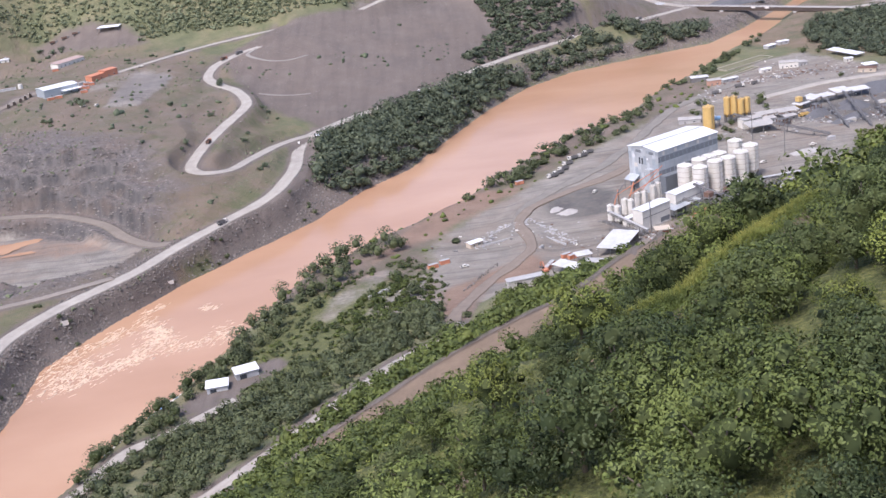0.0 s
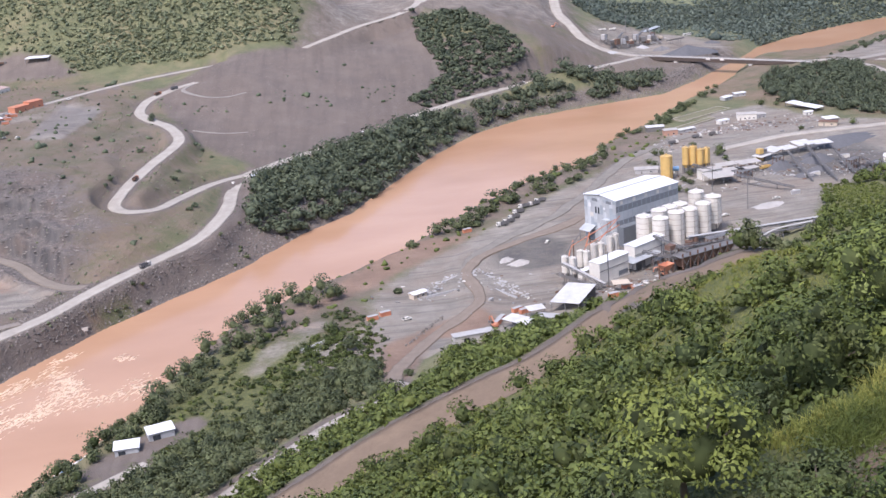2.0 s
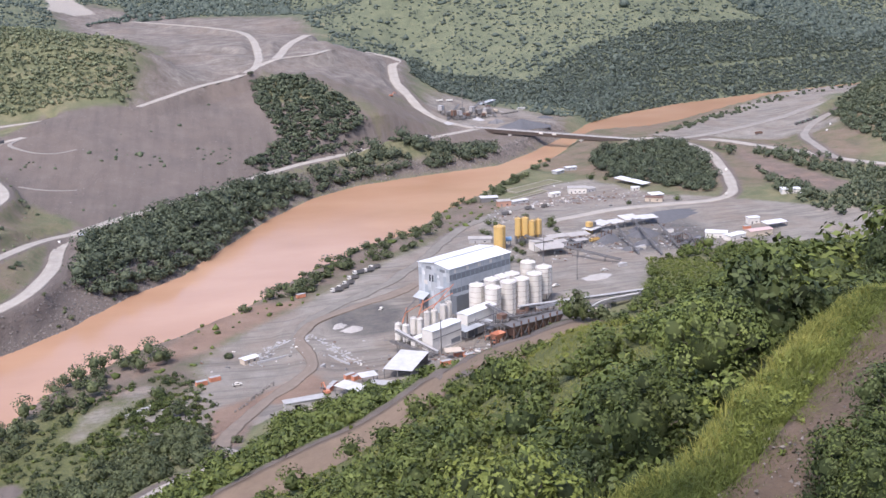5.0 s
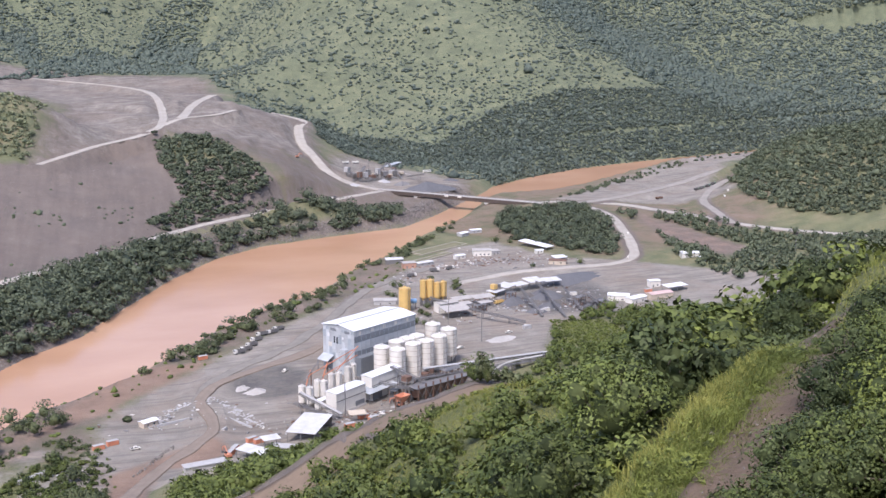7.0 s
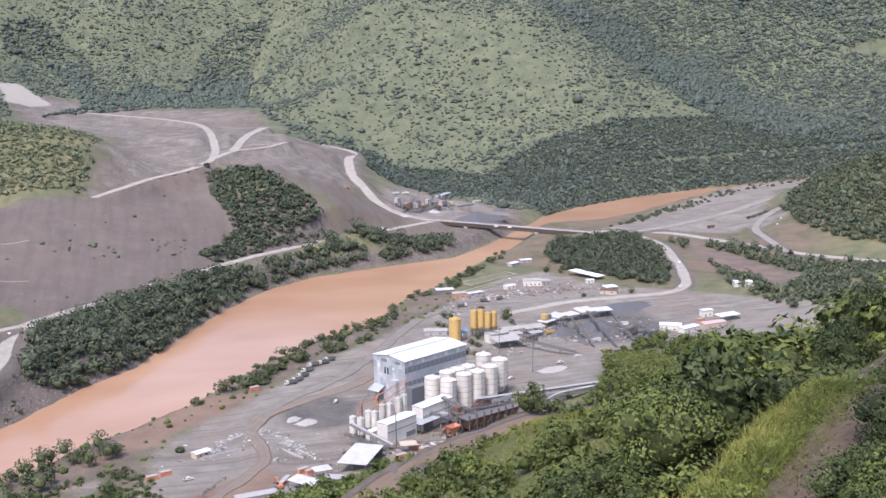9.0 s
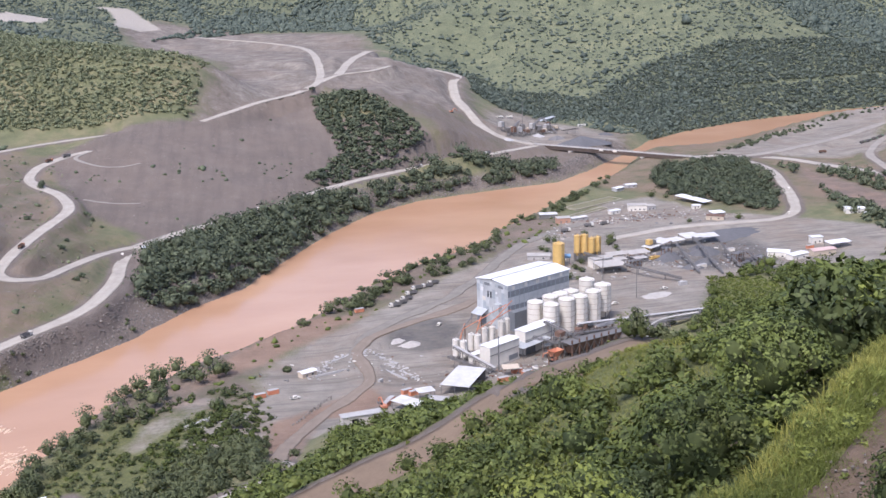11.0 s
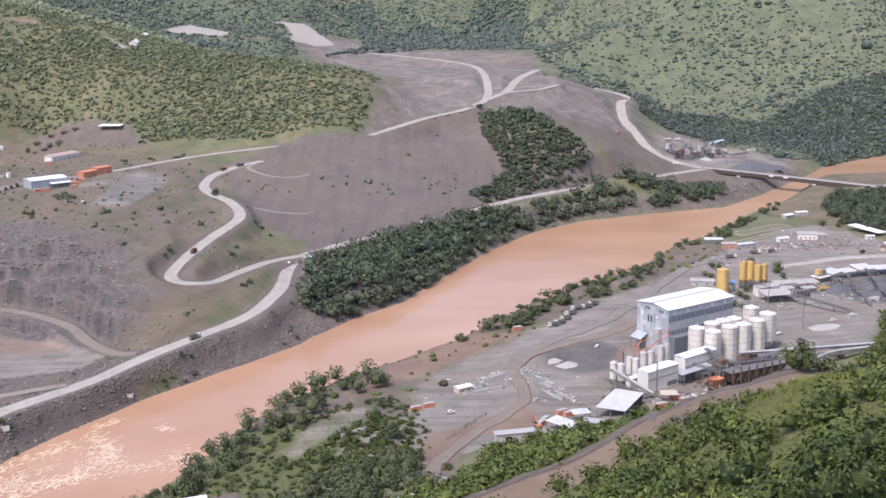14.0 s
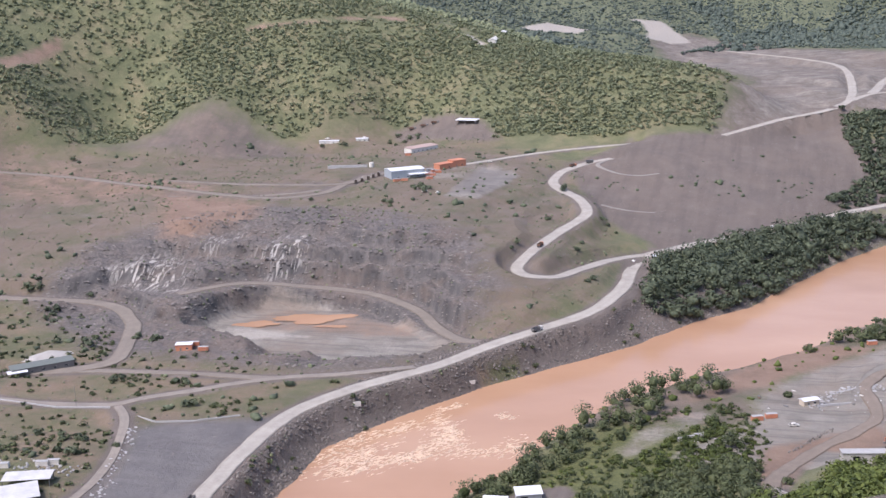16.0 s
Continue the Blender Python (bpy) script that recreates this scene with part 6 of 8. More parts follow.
def excavator(x, y, turn, label="orange tracked excavator with a folded boom"):
    t = thing("excavator", pose(x, y, ground_at(x, y), 0, 0, turn), label, "excavator", "excavators")
    for s in (-1, 1):
        part("track", Build().box(-1.9, s * 1.1 - 0.3, 0.0, 1.9, s * 1.1 + 0.3, 0.95).tube((1.9, s * 1.1 - 0.3, 0.48), (1.9, s * 1.1 + 0.3, 0.48), 0.46).tube((-1.9, s * 1.1 - 0.3, 0.48), (-1.9, s * 1.1 + 0.3, 0.48), 0.46), BLACK, t)
    part("house", Build().box(-2.2, -1.3, 1.0, 1.2, 1.3, 2.2), ORANGE, t)
    part("cab", Build().box(0.0, 0.4, 2.2, 1.3, 1.3, 3.1), GLASS, t)
    part("boom", Build().beam((1.0, -0.2, 2.0), (3.6, -0.2, 5.0), 0.5).beam((3.6, -0.2, 5.0), (6.2, -0.2, 4.0), 0.45), ORANGE, t)
    part("stick", Build().beam((6.2, -0.2, 4.0), (6.6, -0.2, 1.6), 0.35), ORANGE, t)
    part("bucket", Build().box(6.0, -0.7, 0.6, 7.2, 0.4, 1.6), STEEL, t)
    return t


def mast(name, x, y, high, label, r=0.18, arms=0):
    t = thing(name, pose(x, y, ground_at(x, y)), label, name.split("_")[-1])
    part("shaft", Build().tube((0, 0, -0.8), (0, 0, high), r, r * 0.6, 8), STEEL, t)
    for k in range(arms):
        part("crossarm", Build().beam((-1.1, 0, high - 0.5 - k * 1.1), (1.1, 0, high - 0.5 - k * 1.1), 0.16), STEEL, t)
    return t


# ---- the works: main plant building ----
PLANT = 33.1          # heading of the long side, degrees
hall = thing("plant_hall", pose(138.1, 723.8, 0, 0, 0, PLANT), "tall grey-blue sheet-clad plant hall with white roof", "plant hall")
wall = Build()
wall.box(0, 0, -1, 55, 28, 28)
for x in (0.0, 55.0):
    s = 0.01 if x == 0 else -0.01
    wall.add([(x + s, 0, 28), (x + s, 28, 28), (x + s, 14, 29.8)], [(0, 1, 2) if x else (2, 1, 0)])
part("wall", wall, CLAD, hall)
part("roof", Build().add([(-0.6, -0.6, 28.05), (55.6, -0.6, 28.05), (55.6, 13.2, 29.9), (-0.6, 13.2, 29.9), (-0.6, -0.6, 28.4), (55.6, -0.6, 28.4), (55.6, 13.2, 30.25), (-0.6, 13.2, 30.25)], [(3, 2, 1, 0), (4, 5, 6, 7), (0, 1, 5, 4), (1, 2, 6, 5), (2, 3, 7, 6), (3, 0, 4, 7)]), ROOF, hall)
part("roof", Build().add([(-0.6, 14.8, 29.9), (55.6, 14.8, 29.9), (55.6, 28.6, 28.05), (-0.6, 28.6, 28.05), (-0.6, 14.8, 30.25), (55.6, 14.8, 30.25), (55.6, 28.6, 28.4), (-0.6, 28.6, 28.4)], [(3, 2, 1, 0), (4, 5, 6, 7), (0, 1, 5, 4), (1, 2, 6, 5), (2, 3, 7, 6), (3, 0, 4, 7)]), ROOF, hall)
part("ridge_gutter", Build().box(-0.6, 13.2, 29.6, 55.6, 14.8, 29.9), STEEL, hall)
for z0, z1 in ((20.5, 24.3), (11.5, 15.0), (3.0, 7.5)):
    part("dark_band", Build().box(0.2, -0.12, z0, 54.8, -0.004, z1), DARKCLAD, hall)
for k in range(5):
    part("rooflight", Build().box(4 + 10.5 * k, -0.08, 25.0, 6.5 + 10.5 * k, -0.004, 27.3), WHITE, hall)
for y0, z0, w, h, mat in ((14.5, 17.5, 1.2, 4.2, GLASS), (17.0, 17.5, 1.2, 4.2, GLASS), (6, 12, 3.4, 3.2, WHITE), (11, 10, 2.2, 2.0, WHITE), (5.0, 5.0, 2.6, 7, DARKCLAD), (20, 15, 3.0, 2.6, WHITE), (22, 21, 2.4, 2.4, ROOF), (9.5, 21, 1.4, 1.4, ROOF), (4, 25.2, 4.5, 1.8, DARKCLAD), (16, 25.2, 5, 1.8, DARKCLAD)):
    part("panel", Build().box(-0.1, y0, z0, -0.004, y0 + w, z0 + h), mat, hall)
rng = np.random.RandomState(77)
for i in range(10):
    z0 = 0.3
    while z0 < 27:
        z1 = min(z0 + rng.choice((2.0, 3.2, 4.6, 6.0)), 27.8)
        if rng.rand() < 0.72:
            part("cladding_sheet", Build().box(-0.03 - 0.02 * rng.rand(), 2.8 * i + 0.04, z0 + 0.03, -0.004, 2.8 * i + 2.76, z1 - 0.03), (CLAD_PALE, CLAD_BLUE, CLAD_PALE, CLAD)[rng.randint(4)], hall)
        z0 = z1
for k in range(14):
    part("wall_rib", Build().box(2 + 4 * k, -0.22, 8, 2.25 + 4 * k, -0.125, 27.8), CLAD_BLUE, hall)
part("stair_tower", Build().box(-3.2, 5, -0.5, -0.2, 9.5, 15.5), CLAD, hall)
part("canopy", Build().add([(-6, 18, 6.5), (-0.2, 18, 9.5), (-0.2, 27.5, 9.5), (-6, 27.5, 6.5), (-6, 18, 6.7), (-0.2, 18, 9.7), (-0.2, 27.5, 9.7), (-6, 27.5, 6.7)], [(3, 2, 1, 0), (4, 5, 6, 7), (0, 1, 5, 4), (1, 2, 6, 5), (2, 3, 7, 6), (3, 0, 4, 7)]), CLAD, hall)
for y in (18.5, 27.0):
    part("canopy_post", Build().beam((-5.7, y, -0.5), (-5.7, y, 6.5), 0.3), STEEL, hall)
part("door", Build().box(-0.14, 19.5, 0, -0.004, 26, 6.2), DARKCLAD, hall)
part("lower_bay", Build().box(0.5, -5.5, -0.5, 18, -0.2, 12), DARKCLAD, hall)

# white storage silos in two rows beside the hall
for x, y, h in ((164.3, 721.7, 20), (171.8, 726.1, 20), (179.2, 729.3, 20), (195.4, 752.3, 20), (152.9, 712.1, 20), (160.8, 703.6, 20), (172.3, 711.7, 20), (181.5, 715.5, 20), (191.8, 723.1, 20.5)):
    silo(x, y, 5.0, h + 0.8, WHITE, 0, "large white steel storage silo with rusty bands", "storage silos", 7)
silo(200.5, 732.2, 5.2, 22.6, WHITE, 5.0, "large white storage silo on steel legs", "storage silos", 7)
for x, y in ((98.7, 678.5), (102.4, 674.4), (109.0, 686.3), (112.2, 683.3), (118.6, 694.5), (122.9, 695.5), (130.4, 705.8), (134.3, 709.3)):
    silo(x, y, 2.1, 12.5, WHITE, 2.5, "slim white cement silo on legs", "cement silos", 4)
silo(204.1, 867.9, 4.4, 17.6, YELLOW, 0, "yellow storage silo with a flat top", "yellow silos", 3)
for x, y, h in ((221.5, 880.1, 19.5), (226.6, 878.8, 20.0), (231.6, 877.5, 17.5), (236.6, 879.5, 17.5)):
    silo(x, y, 2.7, h, YELLOW, 6.0, "slim yellow silo on brown steel legs", "yellow silos", 3)


def block(name, label, category, x, y, turn, w, d, h, wall_mat, roof_mat, rise, extra=()):
    """A sheet-clad box building with a low gable roof, placed by its near corner."""
    t = thing(name, pose(x, y, ground_at(x, y), 0, 0, turn), label, category)
    part("wall", Build().box(0, 0, -1, w, d, h), wall_mat, t)
    part("roof", roof_mesh(w, d, h + 0.02, rise, 0.35, 0.2, True), roof_mat, t)
    for nm, x0, y0, z0, x1, y1, z1, mt in extra:
        part(nm, Build().box(x0, y0, z0, x1, y1, z1), mt, t)
    return t


# dark wall sheets put the shade of an open bay into colour
block("mixing_house", "white sheet-clad mixing house on a plinth", "building", 114.5, 655.5, 38, 25, 8, 12.5, WHITE, ROOF, 0.5, [("plinth", -0.4, -0.5, -1, 25.4, -0.12, 1.0, CONCRETE), ("dark_opening", 16, -0.15, 0.2, 24, -0.11, 4.0, DARKCLAD), ("trim", -0.1, -0.2, 7.6, 25.1, -0.12, 8.0, STEEL)])
block("mixing_house", "white sheet-clad mixing house beside the silos", "building", 139, 676, 38, 27, 8, 14, WHITE, ROOF, 0.5, [("dark_opening", 0.5, -0.15, 0.2, 9, -0.11, 8.0, DARKCLAD), ("trim", -0.1, -0.2, 8.6, 27.1, -0.12, 9.0, STEEL)])
open_shed("loading_shed", "grey roofed loading bay beside the mixing house", (136, 668), (156, 684), 8, 6.5, CLAD, 1.2, 4)
block("control_cabin", "small white control cabin at the silos", "cabin", 107, 668, 38, 9, 4, 5, WHITE, ROOF, 0.3)
# aggregate bins: brown bays under steel frames
bins = thing("aggregate_bins", pose(161, 656, ground_at(165, 660), 0, 0, 27), "row of brown steel aggregate bins with columns", "bins")
for k in range(7):
    x = 2 + k * 5.6
    part("hopper", Build().add([(x + 1.6, 3, 3), (x + 3.0, 3, 3), (x + 3.0, 8, 3), (x + 1.6, 8, 3), (x, 0.5, 9.5), (x + 5, 0.5, 9.5), (x + 5, 10.5, 9.5), (x, 10.5, 9.5)], [(3, 2, 1, 0), (0, 1, 5, 4), (1, 2, 6, 5), (2, 3, 7, 6), (3, 0, 4, 7), (4, 5, 6, 7)]), RUST, bins)
    for y in (0.5, 10.5):
        part("column", Build().beam((x - 0.3, y, -1), (x - 0.3, y, 12), 0.7), RUST, bins)
    part("brace", Build().beam((x, 0.4, 0), (x + 5, 0.4, 9), 0.25).beam((x + 5, 0.4, 0), (x, 0.4, 9), 0.25), STEEL, bins)
part("retaining_wall", Build().box(-2, -3.5, -1, 42, -2.7, 2.2), CONCRETE, bins)
part("top_deck", Build().box(0, 0, 9.6, 41, 11, 10.0), STEEL, bins)
tower = thing("screen_tower", pose(157, 664, ground_at(157, 664), 0, 0, PLANT), "open steel screening tower with stairs", "tower")
for x in (0, 5.5):
    for y in (0, 5.5):
        part("column", Build().beam((x, y, -1), (x, y, 14), 0.4), STEEL, tower)
for z in (4, 8, 12):
    part("floor_deck", Build().box(-0.4, -0.4, z, 5.9, 5.9, z + 0.25), STEEL, tower)
    part("stair", Build().beam((0.5, -0.6, z - 4), (5, -0.6, z), 0.9, 0.25), STEEL, tower)
part("screen_box", Build().box(0.6, 0.6, 12.25, 5, 5, 15), RUST, tower)


def steel_frame(x, y, turn, bays, bay, deep, high, levels, label):
    """Open steelwork: columns, floors, braces and hand rails."""
    t = thing("steel_frame", pose(x, y, ground_at(x, y), 0, 0, turn), label, "steelwork", "steelwork by the bins")
    for i in range(bays + 1):
        for py in (0, deep):
            part("column", Build().beam((i * bay, py, -1), (i * bay, py, high), 0.45), RUST, t)
    for k in range(levels):
        z = high * (k + 1) / levels
        part("floor_deck", Build().box(-0.3, -0.3, z - 0.2, bays * bay + 0.3, deep + 0.3, z), STEEL, t)
        rail = Build().beam((0, -0.2, z + 1.1), (bays * bay, -0.2, z + 1.1), 0.12).beam((0, -0.2, z + 0.6), (bays * bay, -0.2, z + 0.6), 0.1)
        for i in range(2 * bays + 1):
            rail.beam((i * bay / 2, -0.2, z), (i * bay / 2, -0.2, z + 1.1), 0.1)
        part("hand_rail", rail, STEEL, t)
        for i in range(bays):
            a, c = (i * bay, (i + 1) * bay) if (i + k) % 2 else ((i + 1) * bay, i * bay)
            part("brace", Build().beam((a, -0.1, z - high / levels), (c, -0.1, z - 0.2), 0.28), RUST if i % 2 else STEEL, t)
    part("stair", Build().beam((bays * bay + 0.6, 0, 0), (bays * bay + 0.6, deep, high / levels), 1.0, 0.25), STEEL, t)
    return t


steel_frame(163, 668, 27, 4, 5.0, 5, 9, 2, "dark rusty steelwork with decks over the bins")
steel_frame(184, 678, 27, 3, 5.0, 5, 12, 3, "tall rusty steelwork with decks at the conveyors")
steel_frame(150, 664, 38, 2, 4.0, 4, 8, 2, "low rusty steelwork beside the mixing house")
for k, (x, y, h) in enumerate(((176, 684, 13), (181, 687, 11), (172, 681, 12))):
    chute = thing("hopper", pose(x, y, ground_at(x, y), 0, 0, 27), "dark steel hopper on four legs", "hopper", "hoppers by the bins")
    part("bin", Build().lathe([(0.8, h - 6), (2.4, h - 3), (2.4, h)], 12), (RUST, STEEL, RUST)[k], chute)
    for px, py in ((-2, -2), (2, -2), (2, 2), (-2, 2)):
        part("leg", Build().beam((px, py, -1), (px * 0.9, py * 0.9, h - 2), 0.35), STEEL, chute)
pipe_run = thing("pipe_run", pose(0, 0, 0), "grey pipes between the cement silos and the hall", "pipes")
for (ax, ay, az), (bx, by, bz) in (((104, 690, 13), (136, 716, 19)), ((112, 686, 13.5), (138, 714, 16)), ((122, 696, 13), (139, 716, 21)), ((100, 679, 14), (112, 700, 18))):
    part("pipe", Build().tube((ax, ay, az), (bx, by, bz), 0.28, n=8), (STEEL, ORANGE)[int(az) % 2], pipe_run)
    part("support", Build().beam((ax, ay, -0.5), (ax, ay, az), 0.25), STEEL, pipe_run)
tank = thing("water_tank", pose(212, 874, ground_at(212, 874)), "blue water tank on a steel stand", "tank")
part("tank", Build().tube((-2.4, 0, 6), (2.4, 0, 6), 1.7, n=16), BLUE, tank)
for px in (-1.8, 1.8):
    part("stand", Build().beam((px, -1, -0.5), (px, -0.6, 5), 0.3).beam((px, 1, -0.5), (px, 0.6, 5), 0.3), STEEL, tank)
loader = thing("feed_frame", pose(150, 650, ground_at(150, 650), 0, 0, PLANT), "orange-brown feed hopper on a steel frame", "hopper")
for x in (0, 7):
    for y in (0, 4):
        part("leg", Build().beam((x, y, -1), (x, y, 7), 0.5), RUST, loader)
part("hopper", Build().add([(2, 1, 4), (5, 1, 4), (5, 3, 4), (2, 3, 4), (-0.5, -0.8, 8), (7.5, -0.8, 8), (7.5, 4.8, 8), (-0.5, 4.8, 8)], [(3, 2, 1, 0), (0, 1, 5, 4), (1, 2, 6, 5), (2, 3, 7, 6), (3, 0, 4, 7)]), ORANGE, loader)
conveyor((300, 730, 4), (172, 682, 13), 2.6, "long grey belt conveyor on trestles to the bins", stands=7, cover=True, mat=PALE)
conveyor((300, 722, 3.5), (160, 668, 12.5), 2.6, "long grey belt conveyor running beside another", stands=7)
conveyor((165, 662, 7), (142, 668, 12), 2.4, "short dark belt conveyor into the mixing house", stands=2)
conveyor((168, 665, 10.5), (154, 690, 14), 2.2, "dark inclined belt conveyor over the bins", stands=2)
conveyor((116, 648, 1.5), (96, 668, 9.5), 2.0, "pale inclined belt conveyor beside cement silos", stands=3, cover=True, mat=PALE)
conveyor((113, 646, 1.0), (92, 664, 5.5), 2.0, "low steel belt conveyor beside cement silos", stands=3)
for x, y in ((104, 692), (116, 704)):
    boom = thing("filling_gantry", pose(x, y, ground_at(x, y), 0, 0, 40), "red-brown lattice filling gantry over the silos", "gantry")
    part("pipe", Build().tube((-4, 0, 4), (3, 0, 17), 0.35).tube((-2, 1.5, 3), (5, 1.5, 16), 0.3), ORANGE, boom)
    part("support", Build().beam((3, 0, -0.5), (3, 0, 17), 0.35).beam((5, 1.5, -0.5), (5, 1.5, 16), 0.35), RUST, boom)
mast("light_mast", 118.6, 651, 20.5, "tall grey steel mast beside the mixing house", 0.45)
# workshops at the foot of the slope
open_shed("workshop", "wide white sheet roof on steel posts", (81, 617), (94.7, 609.7), 29, 6.0, WORN_ROOF, 0.6, 3, False, STEEL)
open_shed("workshop", "grey sheet roof over a work bay", (52.7, 597.1), (63.1, 585.9), 8, 4.5, WORN_ROOF, 0.5, 3)
open_shed("workshop", "small grey sheet roof over a store", (68.7, 611.0), (77.2, 613.0), 6, 4.0, WORN_ROOF, 0.4, 2)
open_shed("workshop", "pale flat roof beside the workshop", (70.6, 594.6), (84.1, 587.9), 5, 3.6, PALE, 0.3, 3)
for px, turn in (((50.5, 604.8), 60), ((53.6, 613.3), 60), ((63.9, 628.1), 30), ((67.5, 624.2), 30), ((116.4, 625.6), 20), ((127, 642), 20), ((131.5, 636), 25)):
    container(*px, turn, ORANGE, "orange steel site container at the workshops")
open_shed("workshop", "pinkish low roof beside orange containers", (118.7, 636.6), (127.3, 636.5), 6, 4.2, TAN, 0.4, 2)
excavator(152, 659, 150, "orange tracked machine beside the bins")
excavator(48.9, 600.1, 110, "orange tracked excavator beside the workshop roof")
hut("site_hut", "small pale hut with a sheet roof on the yard", "hut", (9.5, 666.0), (17.4, 671.2), 5, 3, TAN, ROOF, 0.7)
for px in ((-14.3, 634.6), (-7.3, 640.3)):
    container(*px, 22, ORANGE, "orange container with a pale roof on the yard")
portal = thing("concrete_portal", pose(25.9, 561.9, ground_at(25.9, 561.9), 0, 0, 12), "grey concrete portal with a dark opening", "portal")
part("wall", Build().box(0, 0, -2, 4.5, 5, 5).box(8, 0, -2, 20, 5, 4.6).box(4.5, 0, 3.6, 8, 5, 5), CONCRETE, portal)
# black sheet added in the gap for the shade inside the portal
part("opening", Build().box(4.55, 2.0, -2, 7.95, 2.3, 3.55), BLACK, portal)
part("cap", Build().box(-0.5, -0.4, 5.0, 20.5, 5.4, 5.35), PALE, portal)
stones = Build()
rng = np.random.RandomState(81)
for k in range(60):
    s = k / 60
    x, y = 2.9, 586.7
    x2, y2 = 23.1, 629.4
    px, py = x + (x2 - x) * s + rng.normal(0, 0.7), y + (y2 - y) * s + rng.normal(0, 0.7)
    r = rng.uniform(0.35, 0.75)
    p = ICO_V * rng.uniform(0.7, 1.2, (12, 1)) * r + (px, py, ground_at(px, py) + 0.2)
    stones.add(p, [tuple(int(i) for i in f) for f in ICO_F])
tagged(new("boulders", stones.mesh("boulders", STONE)), "row of grey boulders edging the yard", "boulders", kind="stuff")
walls = thing("foundation_walls", pose(-51.6, 599.1, ground_at(-51.6, 599.1), 0, 0, 28), "low pale concrete foundation walls in the grass", "walls")
for k in range(4):
    part("wall", Build().box(k * 5, k * 1.2, -0.6, k * 5 + 4, k * 1.2 + 2.2, 1.6), PALE, walls)
for a, b in (((27.1, 688.1), (49.8, 705.5)), ((37.7, 700.7), (66.3, 652.0)), ((16.6, 666.9), (36.3, 675.4))):
    m, w = front(a, b)
    t = thing("kerb_wall", m, "low pale concrete wall on the yard", "wall")
    part("wall", Build().box(0, 0, -1.2, w, 0.9, 1.1), PALE, t)
rng = np.random.RandomState(91)
rubble = Build()
for line, count in ((smooth_line([(-330, 547, 0), (-321.5, 526, 0), (-316, 506, 0), (-309, 486, 0), (-304.5, 466, 0)], 1.0), 80), (smooth_line([(13.9, 666.5, 0), (26.4, 691.1, 0), (40.2, 699.8, 0), (56.3, 695.2, 0), (71.3, 653.7, 0)], 1.0), 260), (smooth_line([(-48, 598, 0), (-40, 604, 0), (-30, 612, 0)], 1.0), 60)):
    at = line[rng.randint(len(line), size=count), :2] + rng.normal(0, 2.2, (count, 2))
    for (px, py), pz in zip(at, height(at[:, 0], at[:, 1])):
        r = 0.25 + 0.75 * rng.rand() ** 2
        rubble.add(ICO_V * rng.uniform(0.6, 1.25, (12, 1)) * (r * 1.4, r, r * 0.7) + (px, py, pz + 0.15), [tuple(int(i) for i in f) for f in ICO_F])
tagged(new("rubble", rubble.mesh("rubble", PALE)), "pale broken concrete and stones strewn along the yards", "rubble", kind="stuff")
heap(76.1, 715.2, 9, 6, 3.2, DUSTY, "pale aggregate heap on the yard", 30, 2)
heap(68.3, 723.1, 7, 5, 2.2, DUSTY, "low pale aggregate heap on the yard", 60, 3)
for k, (tx, ty) in enumerate(((75.2, 796.7), (80.1, 802.9), (84.8, 811.2), (89.2, 821.9), (94.5, 833.2), (102.2, 836.9), (107.5, 844.4))):
    dump_truck(tx, ty, 205, WHITE, STEEL, "dusty tipper truck parked in a row")
container(50.7, 790.0, 22, ORANGE, "orange container with a white roof by the bank")
pickup(4.2, 628.0, 15)
pickup(98.2, 747.2, 60, WHITE, "white pickup on the gravel yard")
pickup(216.3, 760.4, 200, WHITE, "white pickup beside the storage silos")

# two river sheds and the flood bags by the water
for a, b in (((-131.0, 507.6), (-120.6, 508.7)), ((-117.3, 518.4), (-106.5, 522.5))):
    m, w = front(a, b)
    t = thing("pump_shed", m, "grey pump shed with a white sheet roof", "shed", "pump sheds")
    part("wall", Build().box(0, 0, -1.5, w, 7, 3.4), CLAD, t)
    part("roof", roof_mesh(w, 7, 3.42, 0.9, 0.6, 0.2, False), ROOF, t)
    # no hole in the wall: a dark sheet carries the doorway's shade
    part("opening", Build().box(w * 0.15, -0.06, 0, w * 0.45, -0.003, 2.4), GLASS, t)

bags = thing("sandbag_row", pose(0, 0, 0), "row of white and blue flood bags at the water's edge", "bags")
rng = np.random.RandomState(93)
bag_line = smooth_line([(-172, 462, 0), (-162, 489, 0), (-147, 517, 0)], 1.3)
bag_z = height(bag_line[:, 0], bag_line[:, 1])
for (bx, by, _), bz in zip(bag_line, bag_z):
    r = rng.uniform(0.5, 0.85)
    bag = Build().add(ICO_V * rng.uniform(0.85, 1.1, (12, 1)) * (r * 1.3, r, r * 0.7) + (bx + rng.normal(0, 0.4), by + rng.normal(0, 0.4), bz + 0.3), [tuple(int(i) for i in f) for f in ICO_F])
    part("bag", bag, (WHITE, PALE, WHITE, BLUE)[rng.randint(4)], bags, smooth=True)

